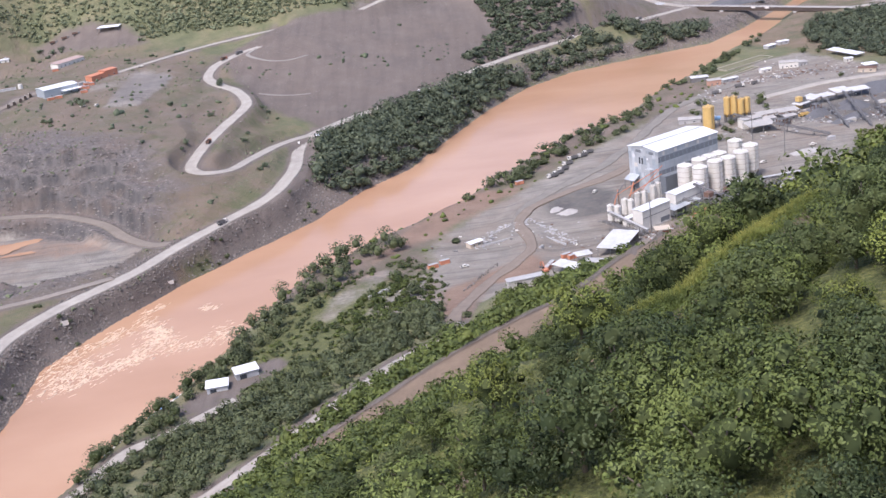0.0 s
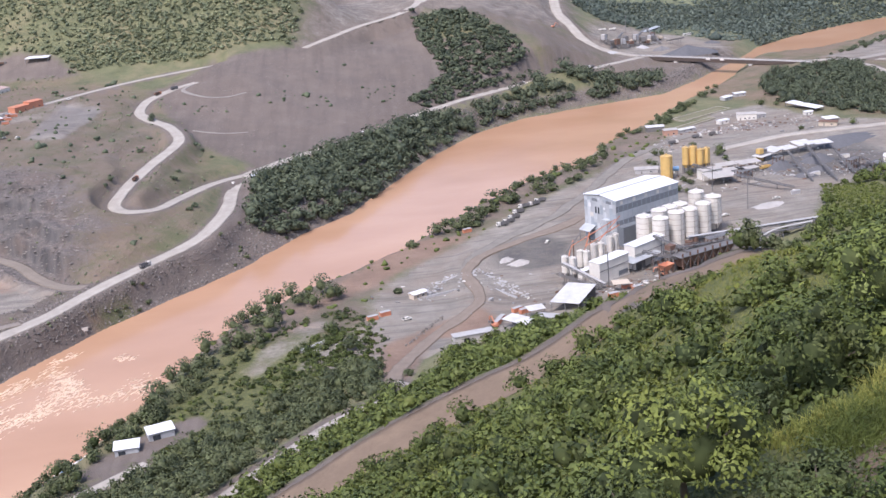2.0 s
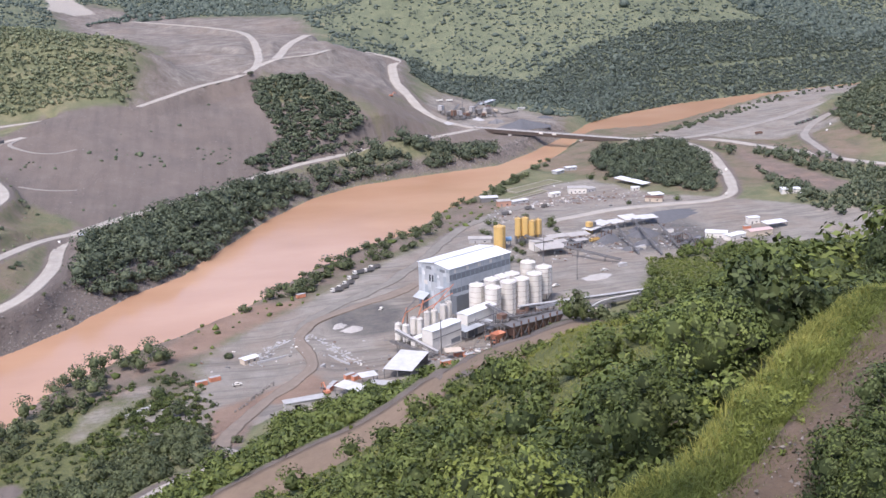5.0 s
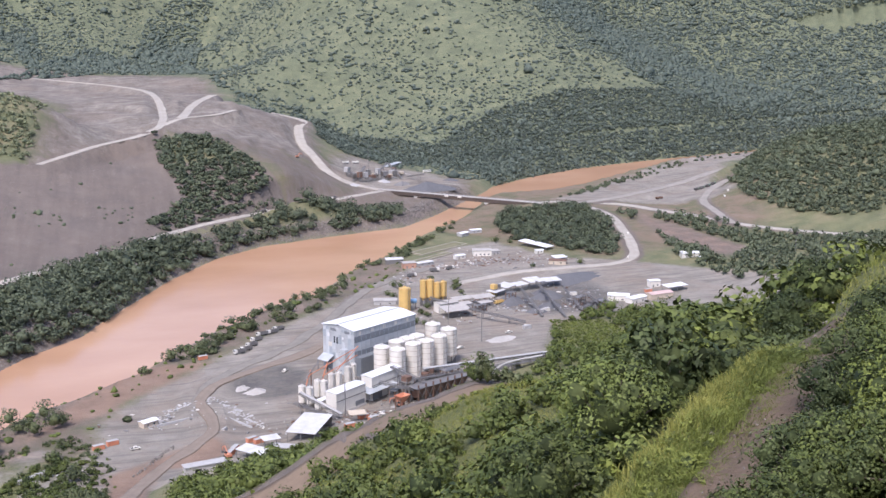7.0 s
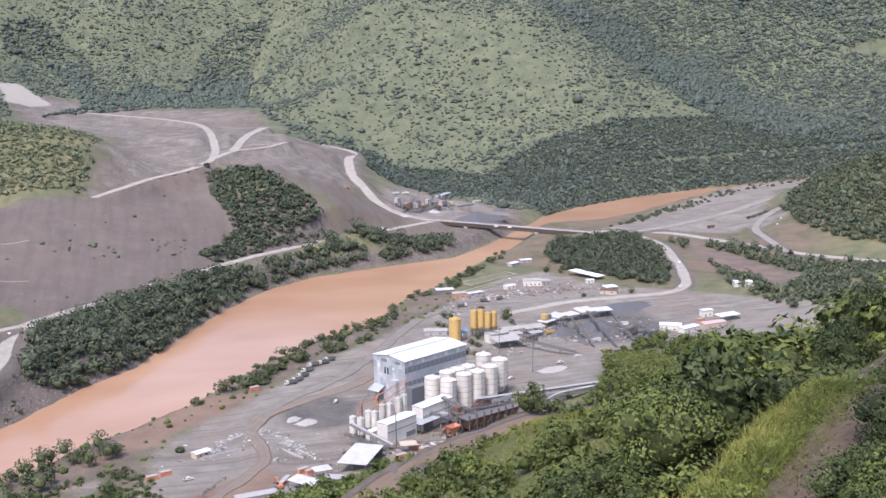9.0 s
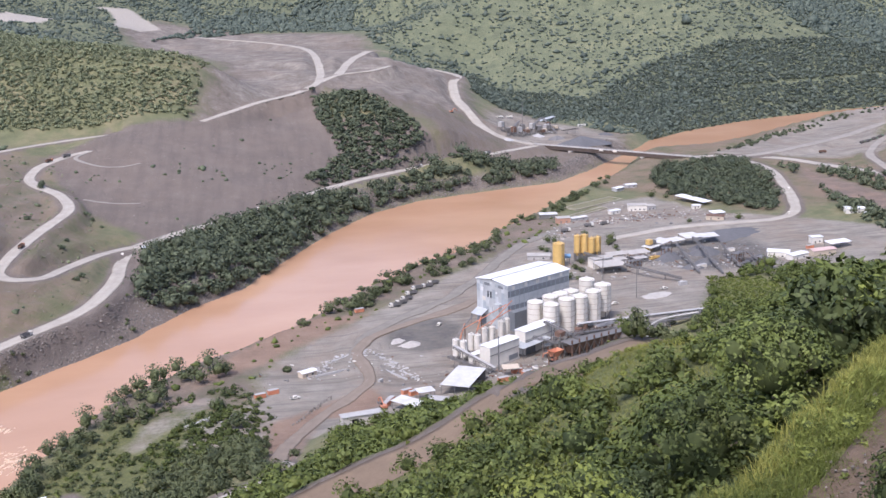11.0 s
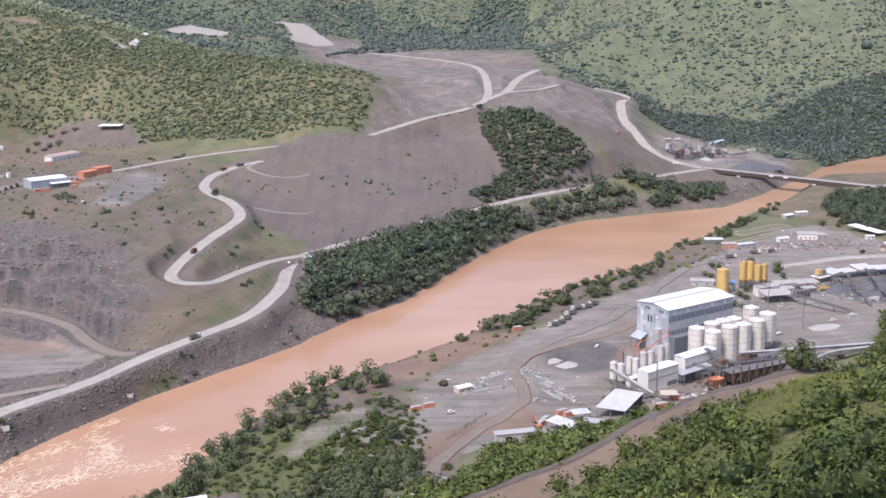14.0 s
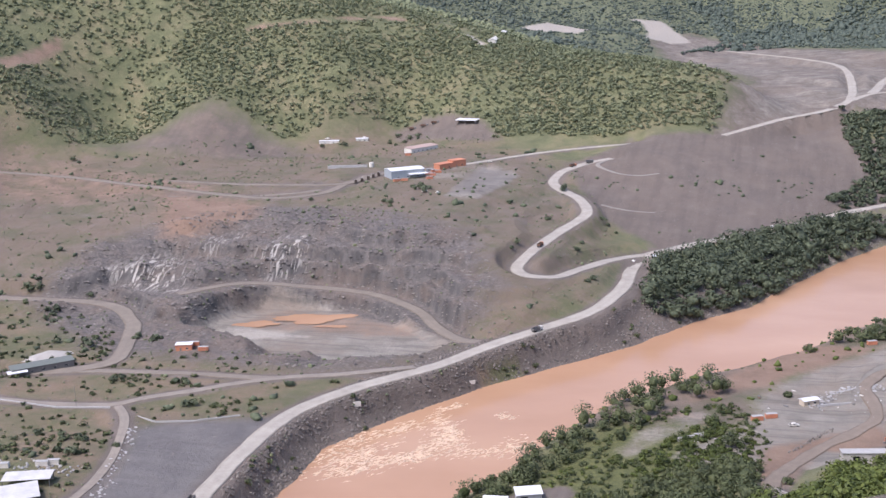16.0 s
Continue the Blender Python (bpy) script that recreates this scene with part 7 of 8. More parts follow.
# ---- eastern yard: crushers, heaps, roofs ----
heap(356.0, 928.6, 26, 16, 5.5, COAL, "dark aggregate heap on the eastern yard", 20, 4)
heap(286.7, 865.5, 12, 8, 6, COAL, "dark aggregate heap under the conveyor", 20, 5)
heap(320.4, 877.5, 14, 9, 7, COAL, "dark aggregate heap below the long roof", 20, 6)
heap(343.5, 837.1, 13, 9, 6, COAL, "dark aggregate heap beside the white house", 20, 7)
heap(296.3, 835.3, 10, 7, 4.5, COAL, "dark aggregate heap on grey gravel", 20, 8)
heap(251.5, 771.2, 13, 9, 2.5, DUSTY, "pale sand heap on the yard", 20, 9)
for a, b, deep, high, rise in (((279.6, 884.5), (290.5, 893.5), 8, 4.6, 0.5), ((291.2, 893.0), (301.6, 902.0), 10, 6.0, 1.1), ((302.4, 901.2), (314.0, 906.0), 9, 5.2, 0.5), ((314.6, 904.6), (327.5, 907.6), 12, 6.4, 1.2), ((328.2, 905.8), (342.0, 907.4), 10, 5.6, 0.7)):
    open_shed("long_roof", "sagging pale grey sheet roof over aggregate", a, b, deep, high, WORN_ROOF, rise, 3)
for x, y, turn, bays, high, label in ((284.5, 866.0, 20, 2, 8, "rusty steel frame of the crusher feed"), (331.0, 842.0, 35, 3, 7, "brown steel frame of the crushing plant"), (344.5, 826.0, 50, 2, 6, "brown steel screening frame beside the heaps"), (252.0, 846.0, 15, 3, 5, "grey steel frame beside the white store")):
    steel_frame(x, y, turn, bays, 3.2, 4.0, high, 2, label)
for a, b, deep, high, wall, roof, label in (((244.7, 857.5), (254.0, 860.0), 6, 3.6, PALE, DUSTY, "low grey shed in the crusher yard"), ((260.5, 858.0), (270.0, 861.5), 5, 3.2, STEEL, DUSTY, "low dark shed in the crusher yard"), ((186.1, 893.7), (202.8, 890.3), 7, 3.4, PALE, DUSTY, "low grey shed behind the plant hall"), ((206.0, 884.0), (214.0, 884.5), 6, 3.8, WHITE, WORN_ROOF, "small white shed beside the yellow silos"), ((227.8, 1037.4), (242.9, 1036.8), 7, 4.2, STEEL, WORN_ROOF, "open-fronted pale shed near the bank"), ((237.6, 1014.7), (249.2, 1015.0), 6, 4.6, plain("faded orange sheet", (0.47, 0.27, 0.19), 0.7), DUSTY, "faded orange hut near the bank"), ((361.0, 990.0), (374.0, 983.0), 5, 3.4, TAN, RUST, "brown hut beside the works road"), ((328.0, 1049.0), (336.0, 1050.0), 7, 3.6, PALE, DUSTY, "pale annex beside the office"), ((253.0, 1023.0), (268.0, 1029.0), 4, 2.8, PALE, WORN_ROOF, "low pale store below the settling beds")):
    hut("shed", label, "shed", a, b, deep, high, wall, roof, 0.5, False, 2)
for p, turn in (((236.8, 980.6), 15), ((260.0, 994.5), 10), ((276.0, 1003.0), 30)):
    dump_truck(*p, turn, WHITE, STEEL, "white-cabbed tipper truck parked on the upper yard")
for p, turn in (((303.2, 836.1), 20), ((296.5, 831.5), 10), ((273.0, 790.5), 15), ((340.0, 877.1), 5)):
    container(*p, turn, (WHITE, PALE)[turn // 10 % 2], "white container on the crusher yard")
open_shed("long_roof", "grey sheet roof beside the yellow silos", (227.3, 834.3), (247.3, 837.6), 14, 6, DUSTY, 0.8, 3)
open_shed("long_roof", "dark low roof on the eastern yard", (258.5, 867.7), (275.0, 870.9), 9, 5, DUSTY, 0.6, 3)
open_shed("long_roof", "pale low roof on the eastern yard", (243.1, 867.8), (257.9, 871.6), 8, 5, DUSTY, 0.6, 3)
hut("store", "white flat-roofed store beside the yellow silos", "building", (227.1, 852.4), (242.2, 857.1), 9, 7, WHITE, DUSTY, 0.4)
for (ax, ay), (bx, by), za, zb in (((293.6, 815.8), (297.2, 876.7), 1, 8), ((309.0, 810.8), (316.6, 895.6), 1, 9), ((327.1, 823.9), (330.6, 872.9), 1, 8), ((343.5, 837.1), (327.1, 823.9), 2, 7), ((342.2, 807.3), (340.8, 847.3), 1, 7), ((243.9, 847.8), (222.6, 864.6), 2, 9), ((274.6, 797.6), (245.2, 837.7), 2, 6)):
    conveyor((ax, ay, ground_at(ax, ay) + za), (bx, by, ground_at(bx, by) + zb), 1.3, "inclined belt conveyor of the crushing plant", stands=2)
crusher = thing("crusher_tower", pose(280.4, 890.9, ground_at(280.4, 890.9), 0, 0, 30), "yellow crusher tower with steel decks", "crusher")
part("tower", Build().box(0, 0, -0.5, 4, 4, 9), YELLOW, crusher)
part("deck", Build().box(-1, -1, 5, 9, 5, 5.4).box(4, 0, -0.5, 4.4, 0.4, 5).box(8.4, 4, -0.5, 8.8, 4.4, 5), STEEL, crusher)
part("crusher_body", Build().box(4.6, 0.5, 5.4, 8.2, 4, 8.2), STEEL, crusher)
hut("house", "white house with a pale hipped roof", "house", (358.8, 852.4), (372.7, 845.0), 9, 4.5, WHITE, ROOF, 1.2)
hut("house", "small white house with a flat roof", "house", (406.9, 880.9), (415.8, 881.5), 6, 5, WHITE, ROOF, 0.3)
hut("house", "pink-walled house with a pale roof", "house", (391.9, 845.0), (411.4, 849.1), 8, 4, TAN, plain("pinkish sheet roof", (0.55, 0.40, 0.36), 0.7), 0.9)
hut("house", "small white house among the yard buildings", "house", (371.7, 835.4), (386.8, 842.7), 7, 4, WHITE, ROOF, 0.5)
container(399.5, 868.7, 15, ORANGE, "orange container beside the pink house")
open_shed("long_roof", "grey sheet roof over a store by the road", (412.9, 861.2), (431.1, 865.5), 8, 4.5, ROOF, 0.5, 3)
hut("house", "white house on the bare eastern slope", "house", (472.9, 961.9), (488.1, 958.7), 9, 4.5, WHITE, ROOF, 0.8)
hut("house", "pale rounded tank house beside the road", "house", (481.6, 945.8), (490.1, 944.1), 6, 3, PALE, ROOF, 0.8)
# settling beds and sheds of the upper yard
for (ax, ay), (bx, by), d in (((266.8, 1064.8), (320.0, 1101.1), 16), ((250.4, 1030.2), (295.9, 1064.4), 8)):
    m, w = front((ax, ay), (bx, by))
    t = thing("settling_bed", m, "shallow walled settling bed grown over olive-green", "settling bed")
    part("rim", Build().box(0, 0, -0.8, w, 1.3, 1.0).box(0, d - 1.3, -0.8, w, d, 1.0).box(0, 1.3, -0.8, 1.3, d - 1.3, 1.0).box(w - 1.3, 1.3, -0.8, w, d - 1.3, 1.0), plain("earth-stained concrete", (0.33, 0.295, 0.225), 0.9, 0, 0.2, 0.3), t)
    part("water", Build().box(1.3, 1.3, -0.8, w - 1.3, d - 1.3, 0.6), plain("olive sludge", (0.175, 0.165, 0.092), 0.85, 0, 0.2, 0.35), t)
hut("office", "white office with a grey sheet roof", "building", (311.0, 1050.6), (327.1, 1047.6), 10, 5, WHITE, DUSTY, 0.8, True, 4)
open_shed("long_roof", "long grey sheet roof at the wood's edge", (362.3, 1077.2), (377.0, 1040.9), 9, 4.5, ROOF, 0.5, 4)
hut("cabin", "white cabin below the long roof", "cabin", (365.7, 1036.3), (372.7, 1036.3), 5, 3, WHITE, ROOF, 0.4)
open_shed("long_roof", "pale low roof beside the works road", (369.3, 995.0), (380.3, 996.5), 8, 4, ROOF, 0.5, 2)
hut("cabin", "white cabin on the gravel yard", "cabin", (291.9, 1039.1), (301.4, 1042.9), 5, 3.2, WHITE, ROOF, 0.4)
hut("cabin", "pale cabin near the river bank", "cabin", (325.2, 1138.6), (334.6, 1145.5), 6, 3, PALE, ROOF, 0.4)
hut("cabin", "white-roofed cabin near the river bank", "cabin", (338.8, 1151.9), (350.0, 1154.2), 6, 3, PALE, ROOF, 0.4)
for p, turn in (((257.6, 783.9), 15), ((432.7, 985.3), 70), ((273.5, 794.5), 20)):
    pickup(*p, turn, WHITE, "white pickup on grey gravel")
dump_truck(276.7, 866.3, 200, YELLOW, YELLOW, "yellow loader truck beside the crusher")
for p in ((655.3, 1302.1), (660.2, 1298.0), (670.6, 1304.6), (684.5, 1317.8)):
    dump_truck(*p, 30, GREEN, STEEL, "dark tipper truck parked in a row")
dump_truck(589.5, 1261.5, 10, RUST, RUST, "red-brown tipper truck on grey gravel")
for p in ((643.1, 1210.3), (661.8, 1238.2)):
    pickup(*p, 60, WHITE, "white vehicle below the knoll")
mast("power_pole", 570.1, 940.6, 13, "wooden power pole with crossarms", 0.22, 2)
mast("power_pole", 574.2, 1040.9, 12, "wooden power pole with crossarms", 0.22, 1)
mast("power_pole", 569.1, 1101.0, 11, "wooden power pole beside the road", 0.22, 1)
mast("pylon", 234.4, 771.5, 22, "slim lattice power pylon on the yard", 0.35, 3)
mast("pylon", 225.5, 823.2, 20, "slim lattice power pylon near the silos", 0.3, 2)

# ---- the bridge ----
(bx0, by0), (bx1, by1), bz = (296.0, 1406.7), (449.1, 1264.2), 4.0
bm, bw = pose(bx0, by0, bz, 0, 0, math.degrees(math.atan2(by1 - by0, bx1 - bx0))), math.hypot(bx1 - bx0, by1 - by0)
bridge = thing("bridge", bm, "long brown steel girder bridge with a grey deck", "bridge")
part("deck", Build().box(-6, -4, -0.3, bw + 6, 4, 0.1), DUSTY, bridge)
for y in (-3.4, 3.4):
    g = part("girder", Build().box(-4, y - 0.3, -4.4, bw + 4, y + 0.3, -0.302), GIRDER, bridge)
    for k in range(int(bw / 8)):
        part("stiffener", Build().box(k * 8, y - 0.42, -4.3, k * 8 + 0.3, y + 0.42, -0.4), GIRDER, g)
    rail = Build().beam((-4, y * 1.15, 1.1), (bw + 4, y * 1.15, 1.1), 0.14)
    for k in range(int(bw / 3)):
        rail.beam((k * 3, y * 1.15, 0.1), (k * 3, y * 1.15, 1.1), 0.12)
    part("railing", rail, STEEL, bridge)
for s in (0.27, 0.70):
    part("pier", Build().box(bw * s - 1.4, -3.6, -20, bw * s + 1.4, 3.6, -6.0).box(bw * s - 2.0, -4.4, -6.0, bw * s + 2.0, 4.4, -4.45), CONCRETE, bridge)
for s in (0.45, 0.53):
    part("sign_board", Build().box(bw * s, -4.5, -1.6, bw * s + 5, -4.3, 0.4), WHITE, bridge)
for s in (-6.5, bw + 0.5):
    part("abutment", Build().box(s, -5, -9, s + 6, 5, -0.32), CONCRETE, bridge)

# dark heaps under and beside the crusher roofs
for (x, y), rx, ry, h in (((289.8, 879.0), 9, 7, 5), ((311.3, 850.1), 10, 8, 4.5), ((320.5, 893.3), 9, 7, 5), ((351.1, 848.1), 12, 8, 5), ((364.3, 933.6), 26, 14, 4), ((275.0, 870.9), 7, 5, 3)):
    heap(x, y, rx, ry, h, COAL, "dark aggregate heap in the eastern yard", 25, int(rx + h))
# crusher station across the bridge
heap(356.1, 1398.0, 34, 20, 11, COAL, "large dark aggregate heap by the bridge", 20, 10)
for p, rx, ry, h, mat in (((317.2, 1457.4), 9, 7, 4, PALE), ((335.7, 1435.6), 10, 8, 5, STEEL), ((405.5, 1474.1), 12, 7, 4, COAL), ((271.0, 1407.5), 8, 6, 3, PALE)):
    heap(*p, rx, ry, h, mat, "cone-shaped gravel heap at the crushing station", 10, int(rx))
rng = np.random.RandomState(83)
for k in range(16):
    st_x, st_y = (269.0, 1432.7)
    en_x, en_y = (351.9, 1500.3)
    s = (k + 0.5) / 16
    x, y = st_x + (en_x - st_x) * s + rng.uniform(-3, 3), st_y + (en_y - st_y) * s + rng.uniform(-16, 12)
    w, h = rng.uniform(4, 7), rng.uniform(5, 13)
    st = thing("crusher", pose(x, y, ground_at(x, y), 0, 0, rng.uniform(0, 60)), "grey and rusty steel crusher on a braced frame", "crusher", "crushers by the bridge")
    for px, py in ((0, 0), (w, 0), (w, w), (0, w)):
        part("post", Build().beam((px, py, -0.8), (px, py, h), 0.45), STEEL, st)
    part("brace", Build().beam((0, 0, 0.5), (w, 0, h * 0.55), 0.25), STEEL, st)
    part("housing", Build().box(0.3, 0.3, h * 0.5, w - 0.3, w - 0.3, h + 0.3), (PALE, STEEL, RUST, TAN)[k % 4], st)
    part("hopper", Build().lathe([(0.7, h * 0.5 - 2.2), (w * 0.42, h * 0.5 - 0.1)], 8, (w / 2, w / 2)), STEEL, st)
    part("chute", Build().beam((w, w / 2, h * 0.6), (w + 7, w / 2 - 5, 1.2), 1.4, 0.6), (STEEL, PALE)[k % 2], st)
for a, b, za, zb in (((298.2, 1446.1), (334.8, 1517.1), 1, 13), ((343.2, 1468.2), (338.2, 1523.1), 1, 12), ((353.5, 1483.2), (360.0, 1427.4), 2, 11), ((273.9, 1423.0), (303.6, 1500.3), 1, 10)):
    (ax, ay), (bx, by) = a, b
    conveyor((ax, ay, ground_at(ax, ay) + za), (bx, by, ground_at(bx, by) + zb), 2.2, "inclined belt conveyor at the crushing station", stands=2)
mast("light_mast", 310.8, 1515.5, 30, "tall grey mast above the crushers", 0.4)
for p, turn in (((283.7, 1524.6), 15), ((299.2, 1540.1), 10)):
    dump_truck(*p, turn, WHITE, WHITE, "white truck parked at the crushing station")
hut("cabin", "dark cabin behind the crushers", "cabin", (344.6, 1562.8), (373.1, 1599.4), 8, 5, STEEL, CLAD, 0.5)
bus = thing("bus", pose(398.0, 1560.6, ground_at(398.0, 1560.6) + 0.05, 0, 0, 15), "white bus parked beside the heap", "bus")
part("body", Build().box(-5.5, -1.25, 0.6, 5.5, 1.25, 3.1), WHITE, bus)
part("windows", Build().box(-5, -1.3, 1.7, 5, -1.253, 2.5), GLASS, bus)
for wx in (-3.5, 3.5):
    for wy in (-1.1, 1.1):
        wheel(bus, wx, wy, 0.5, 0.35)
excavator(209.8, 1434.3, 20, "orange excavator below the hill road")

# ---- west bank: terrace workshops, flat, vehicles ----
SHED_BLUE = plain("grey-blue shed cladding", (0.36, 0.395, 0.415), 0.6, 0.1, 0.3, 0.15)
hut("workshop_hall", "grey-blue sheet-clad workshop with pale roof", "workshop", (-352.7, 1065.0), (-327.0, 1084.6), 20, 7.5, SHED_BLUE, ROOF, 1.2, True, 3)
hut("long_shed", "long shed with red-brown and pale roof", "shed", (-381.2, 1219.8), (-361.6, 1252.3), 11, 4.6, WHITE, plain("faded red sheet roof", (0.42, 0.31, 0.27), 0.7), 1.2, False, 6)
hut("orange_hut", "orange painted site hut with flat roof", "hut", (-322.1, 1118.4), (-312.6, 1131.9), 9, 5.2, ORANGE, ORANGE, 0.3, False)
hut("orange_hut", "tall orange painted site hut with flat roof", "hut", (-312.6, 1131.9), (-302.9, 1143.1), 9, 6.2, ORANGE, ORANGE, 0.3, False)
open_shed("open_shed", "green-posted shed with a pale roof", (-358.4, 1312.1), (-334.6, 1309.0), 12, 6.5, ROOF, 0.8, 3, False, GREEN)
for p in ((-321.4, 1090.5), (-319.9, 1104.4), (-319.0, 1072.9), (-381.1, 1207.4)):
    container(*p, 20, ORANGE, "orange container beside the workshop")
for p, turn in (((-308.4, 1022.1), 40), ((-297.9, 1026.5), 70), ((-283.7, 1159.5), 20), ((-497.1, 1281.8), 5), ((-458.7, 1295.0), 5)):
    pickup(*p, turn, WHITE, "white vehicle parked on the terrace")
for p in ((-385.1, 1058.8), (-382.2, 1067.4), (-379.2, 1076.8), (-377.3, 1085.5), (-375.0, 1094.0)):
    dump_truck(*p, 110, WHITE, GIRDER, "dusty tipper truck parked beside the workshop")
tank_wall = thing("long_wall", front((-435.2, 1118.4), (-397.9, 1128.2))[0], "long low white wall with a water tank", "wall")
w = front((-435.2, 1118.4), (-397.9, 1128.2))[1]
part("wall", Build().box(0, 0, -1, w, 2, 3.0), PALE, tank_wall)
part("tank", Build().tube((w + 4, 1, -0.5), (w + 4, 1, 5), 2.2, n=18), WHITE, tank_wall)
for p, turn in (((-413.7, 1330.7), 10), ((-399.0, 1328.5), 20), ((-386.0, 1327.0), 15)):
    dump_truck(*p, turn, STEEL, RUST, "dusty machine parked below the hillside")
for p, turn in (((-345.5, 1057.5), 40), ((-339.0, 1060.5), 15), ((-330.5, 1112.0), 35), ((-325.5, 1108.0), 70), ((-327.0, 1097.0), 10)):
    container(*p, turn, (ORANGE, ORANGE, PALE)[turn % 3], "site container standing about the workshop")
open_shed("open_shed", "pale lean-to roof beside the workshop", (-336.0, 1070.0), (-322.5, 1080.5), 9, 4, ROOF, 0.5, 3)
hut("bus_shed", "white low shed among terrace bushes", "shed", (-465.6, 1287.3), (-453.3, 1291.7), 5, 3.5, WHITE, ROOF, 0.3, False)
hut("bus_shed", "white long vehicle shed on the terrace", "shed", (-504.7, 1275.4), (-483.3, 1280.3), 5, 3.5, WHITE, ROOF, 0.3, False)
hut("green_shed", "long dark shed with a weathered grey-green roof", "shed", (-444.5, 609.2), (-419.0, 635.8), 8, 4, STEEL, plain("grey-green sheet roof", (0.15, 0.165, 0.145), 0.7), 0.8, False, 5)
for p in ((-366.9, 673.8), (-359.3, 678.1), (-350.8, 673.0)):
    container(*p, 15, ORANGE, "orange container below the quarry")
open_shed("canopy", "small pale canopy before the dark shed", (-444.0, 605.0), (-436.0, 612.5), 5, 3.0, ROOF, 0.3, 2)
heap(-441, 643, 17, 7, 4.5, DUSTY, "long grey gravel heap behind the dark shed", 40, 21)
hut("orange_hut", "small orange hut with a pale roof", "hut", (-366.8, 667.6), (-357.4, 670.5), 6, 4, ORANGE, ROOF, 0.4)
open_shed("store_roof", "large white sheet roof beside the yard", (-346.6, 436.0), (-323.6, 453.4), 17, 4.2, WORN_ROOF, 0.7, 3, False, WHITE)
open_shed("store_roof", "pale sheet roof over a store beside the yard", (-350.0, 463.0), (-329.5, 470.5), 9, 4, WORN_ROOF, 0.7, 3, False, WHITE)
for p, turn in (((-347.6, 491.9), 15), ((-343.4, 495.2), 15), ((-364.5, 484.5), 15)):
    container(*p, turn, (WHITE, PALE, ORANGE)[turn % 3], "white container in the scrap yard")
clutter = Build()
rng = np.random.RandomState(85)
for k in range(70):
    x, y = -345.6, 488.9
    px, py, r = x + rng.normal(0, 9), y + rng.normal(0, 5), rng.uniform(0.3, 1.0)
    clutter.add(ICO_V * rng.uniform(0.6, 1.2, (12, 1)) * r + (px, py, ground_at(px, py) + 0.3), [tuple(int(i) for i in f) for f in ICO_F])
tagged(new("scrap", clutter.mesh("scrap", PALE)), "pale scrap and rubble beside the store", "scrap", kind="stuff")
for a, b in (((-342.4, 567.7), (-323.3, 560.1)), ((-323.3, 560.1), (-301.3, 565.8)), ((-301.3, 565.8), (-281.8, 576.8)), ((-435.2, 573.0), (-387.5, 566.9)), ((-387.5, 566.9), (-357.4, 572.3))):
    m, w = front(a, b)
    t = thing("barrier", m, "low white concrete barrier along the road", "barrier", "barriers")
    part("block", Build().box(0, -0.3, -1.0, w, 0.3, 0.9), PALE, t)
mast("light_mast", -377.4, 570.5, 12, "thin pale lamp post by the road", 0.15)
hut("guard_hut", "small white guard hut with a grey roof", "hut", (-102.0, 946.9), (-93.4, 950.0), 5, 3.2, WHITE, CLAD, 0.4, False)
sign = thing("sign_board", pose(-230.2, 618.1, ground_at(-230.2, 618.1), 0, 0, 30), "white sign board on posts by the road", "sign")
part("board", Build().box(-2.2, -0.1, 1.0, 2.2, 0.1, 4.0), WHITE, sign)
part("post", Build().beam((-1.8, 0, -0.5), (-1.8, 0, 1.0), 0.2).beam((1.8, 0, -0.5), (1.8, 0, 1.0), 0.2), STEEL, sign)
sign2 = thing("sign_board", pose(-181.7, 687.4, ground_at(-181.7, 687.4), 0, 0, 30), "white sign board above the bank", "sign")
part("board", Build().box(-1.8, -0.1, 0.8, 1.8, 0.1, 3.2), WHITE, sign2)
part("post", Build().beam((-1.4, 0, -0.5), (-1.4, 0, 0.8), 0.2).beam((1.4, 0, -0.5), (1.4, 0, 0.8), 0.2), STEEL, sign2)


def on_road(line, share, side, heading, make, *args):
    """Stands a vehicle on a road at a share of its length."""
    k = int(share * (len(line) - 2))
    d = line[k + 1] - line[k]
    n = np.array([-d[1], d[0]]) / np.hypot(d[0], d[1])
    p = line[k][:2] + n * side
    make(float(p[0]), float(p[1]), math.degrees(math.atan2(d[1], d[0])) + heading, *args, z=float(line[k][2]) + 0.05)


haul, switch, upper = LINES[0][0], LINES[1][0], LINES[2][0]
for share, side in ((0.03, 2), (0.30, -2), (0.62, 2), (0.83, -2), (0.93, 2)):
    on_road(haul, share, side, 0 if side < 0 else 180, dump_truck, WHITE, STEEL, "white-cabbed tipper truck on the haul road")
for share, side in ((0.47, 2.5), (0.70, -2), (0.88, 2)):
    on_road(haul, share, side, 180, pickup, WHITE, "white pickup driving on the haul road")
for share, side in ((0.42, -1.5), (0.93, 1.5)):
    on_road(switch, share, side, 0, dump_truck, ORANGE, RUST, "orange tipper truck on the switchback")
on_road(switch, 0.97, -1.5, 0, dump_truck, STEEL, STEEL, "dusty tipper truck at the switchback's top")
on_road(LINES[8][0], 0.4, 1.5, 0, pickup, WHITE, "white pickup on the works road")
bend_tree = np.array([[-196.0, 1081.6], [-197.1, 1075.7]])
woodland("bend_tree", bend_tree, 3.4, LEAF_DARK, "lone dark tree at the road bend", 7, 30, 0.7, 90)

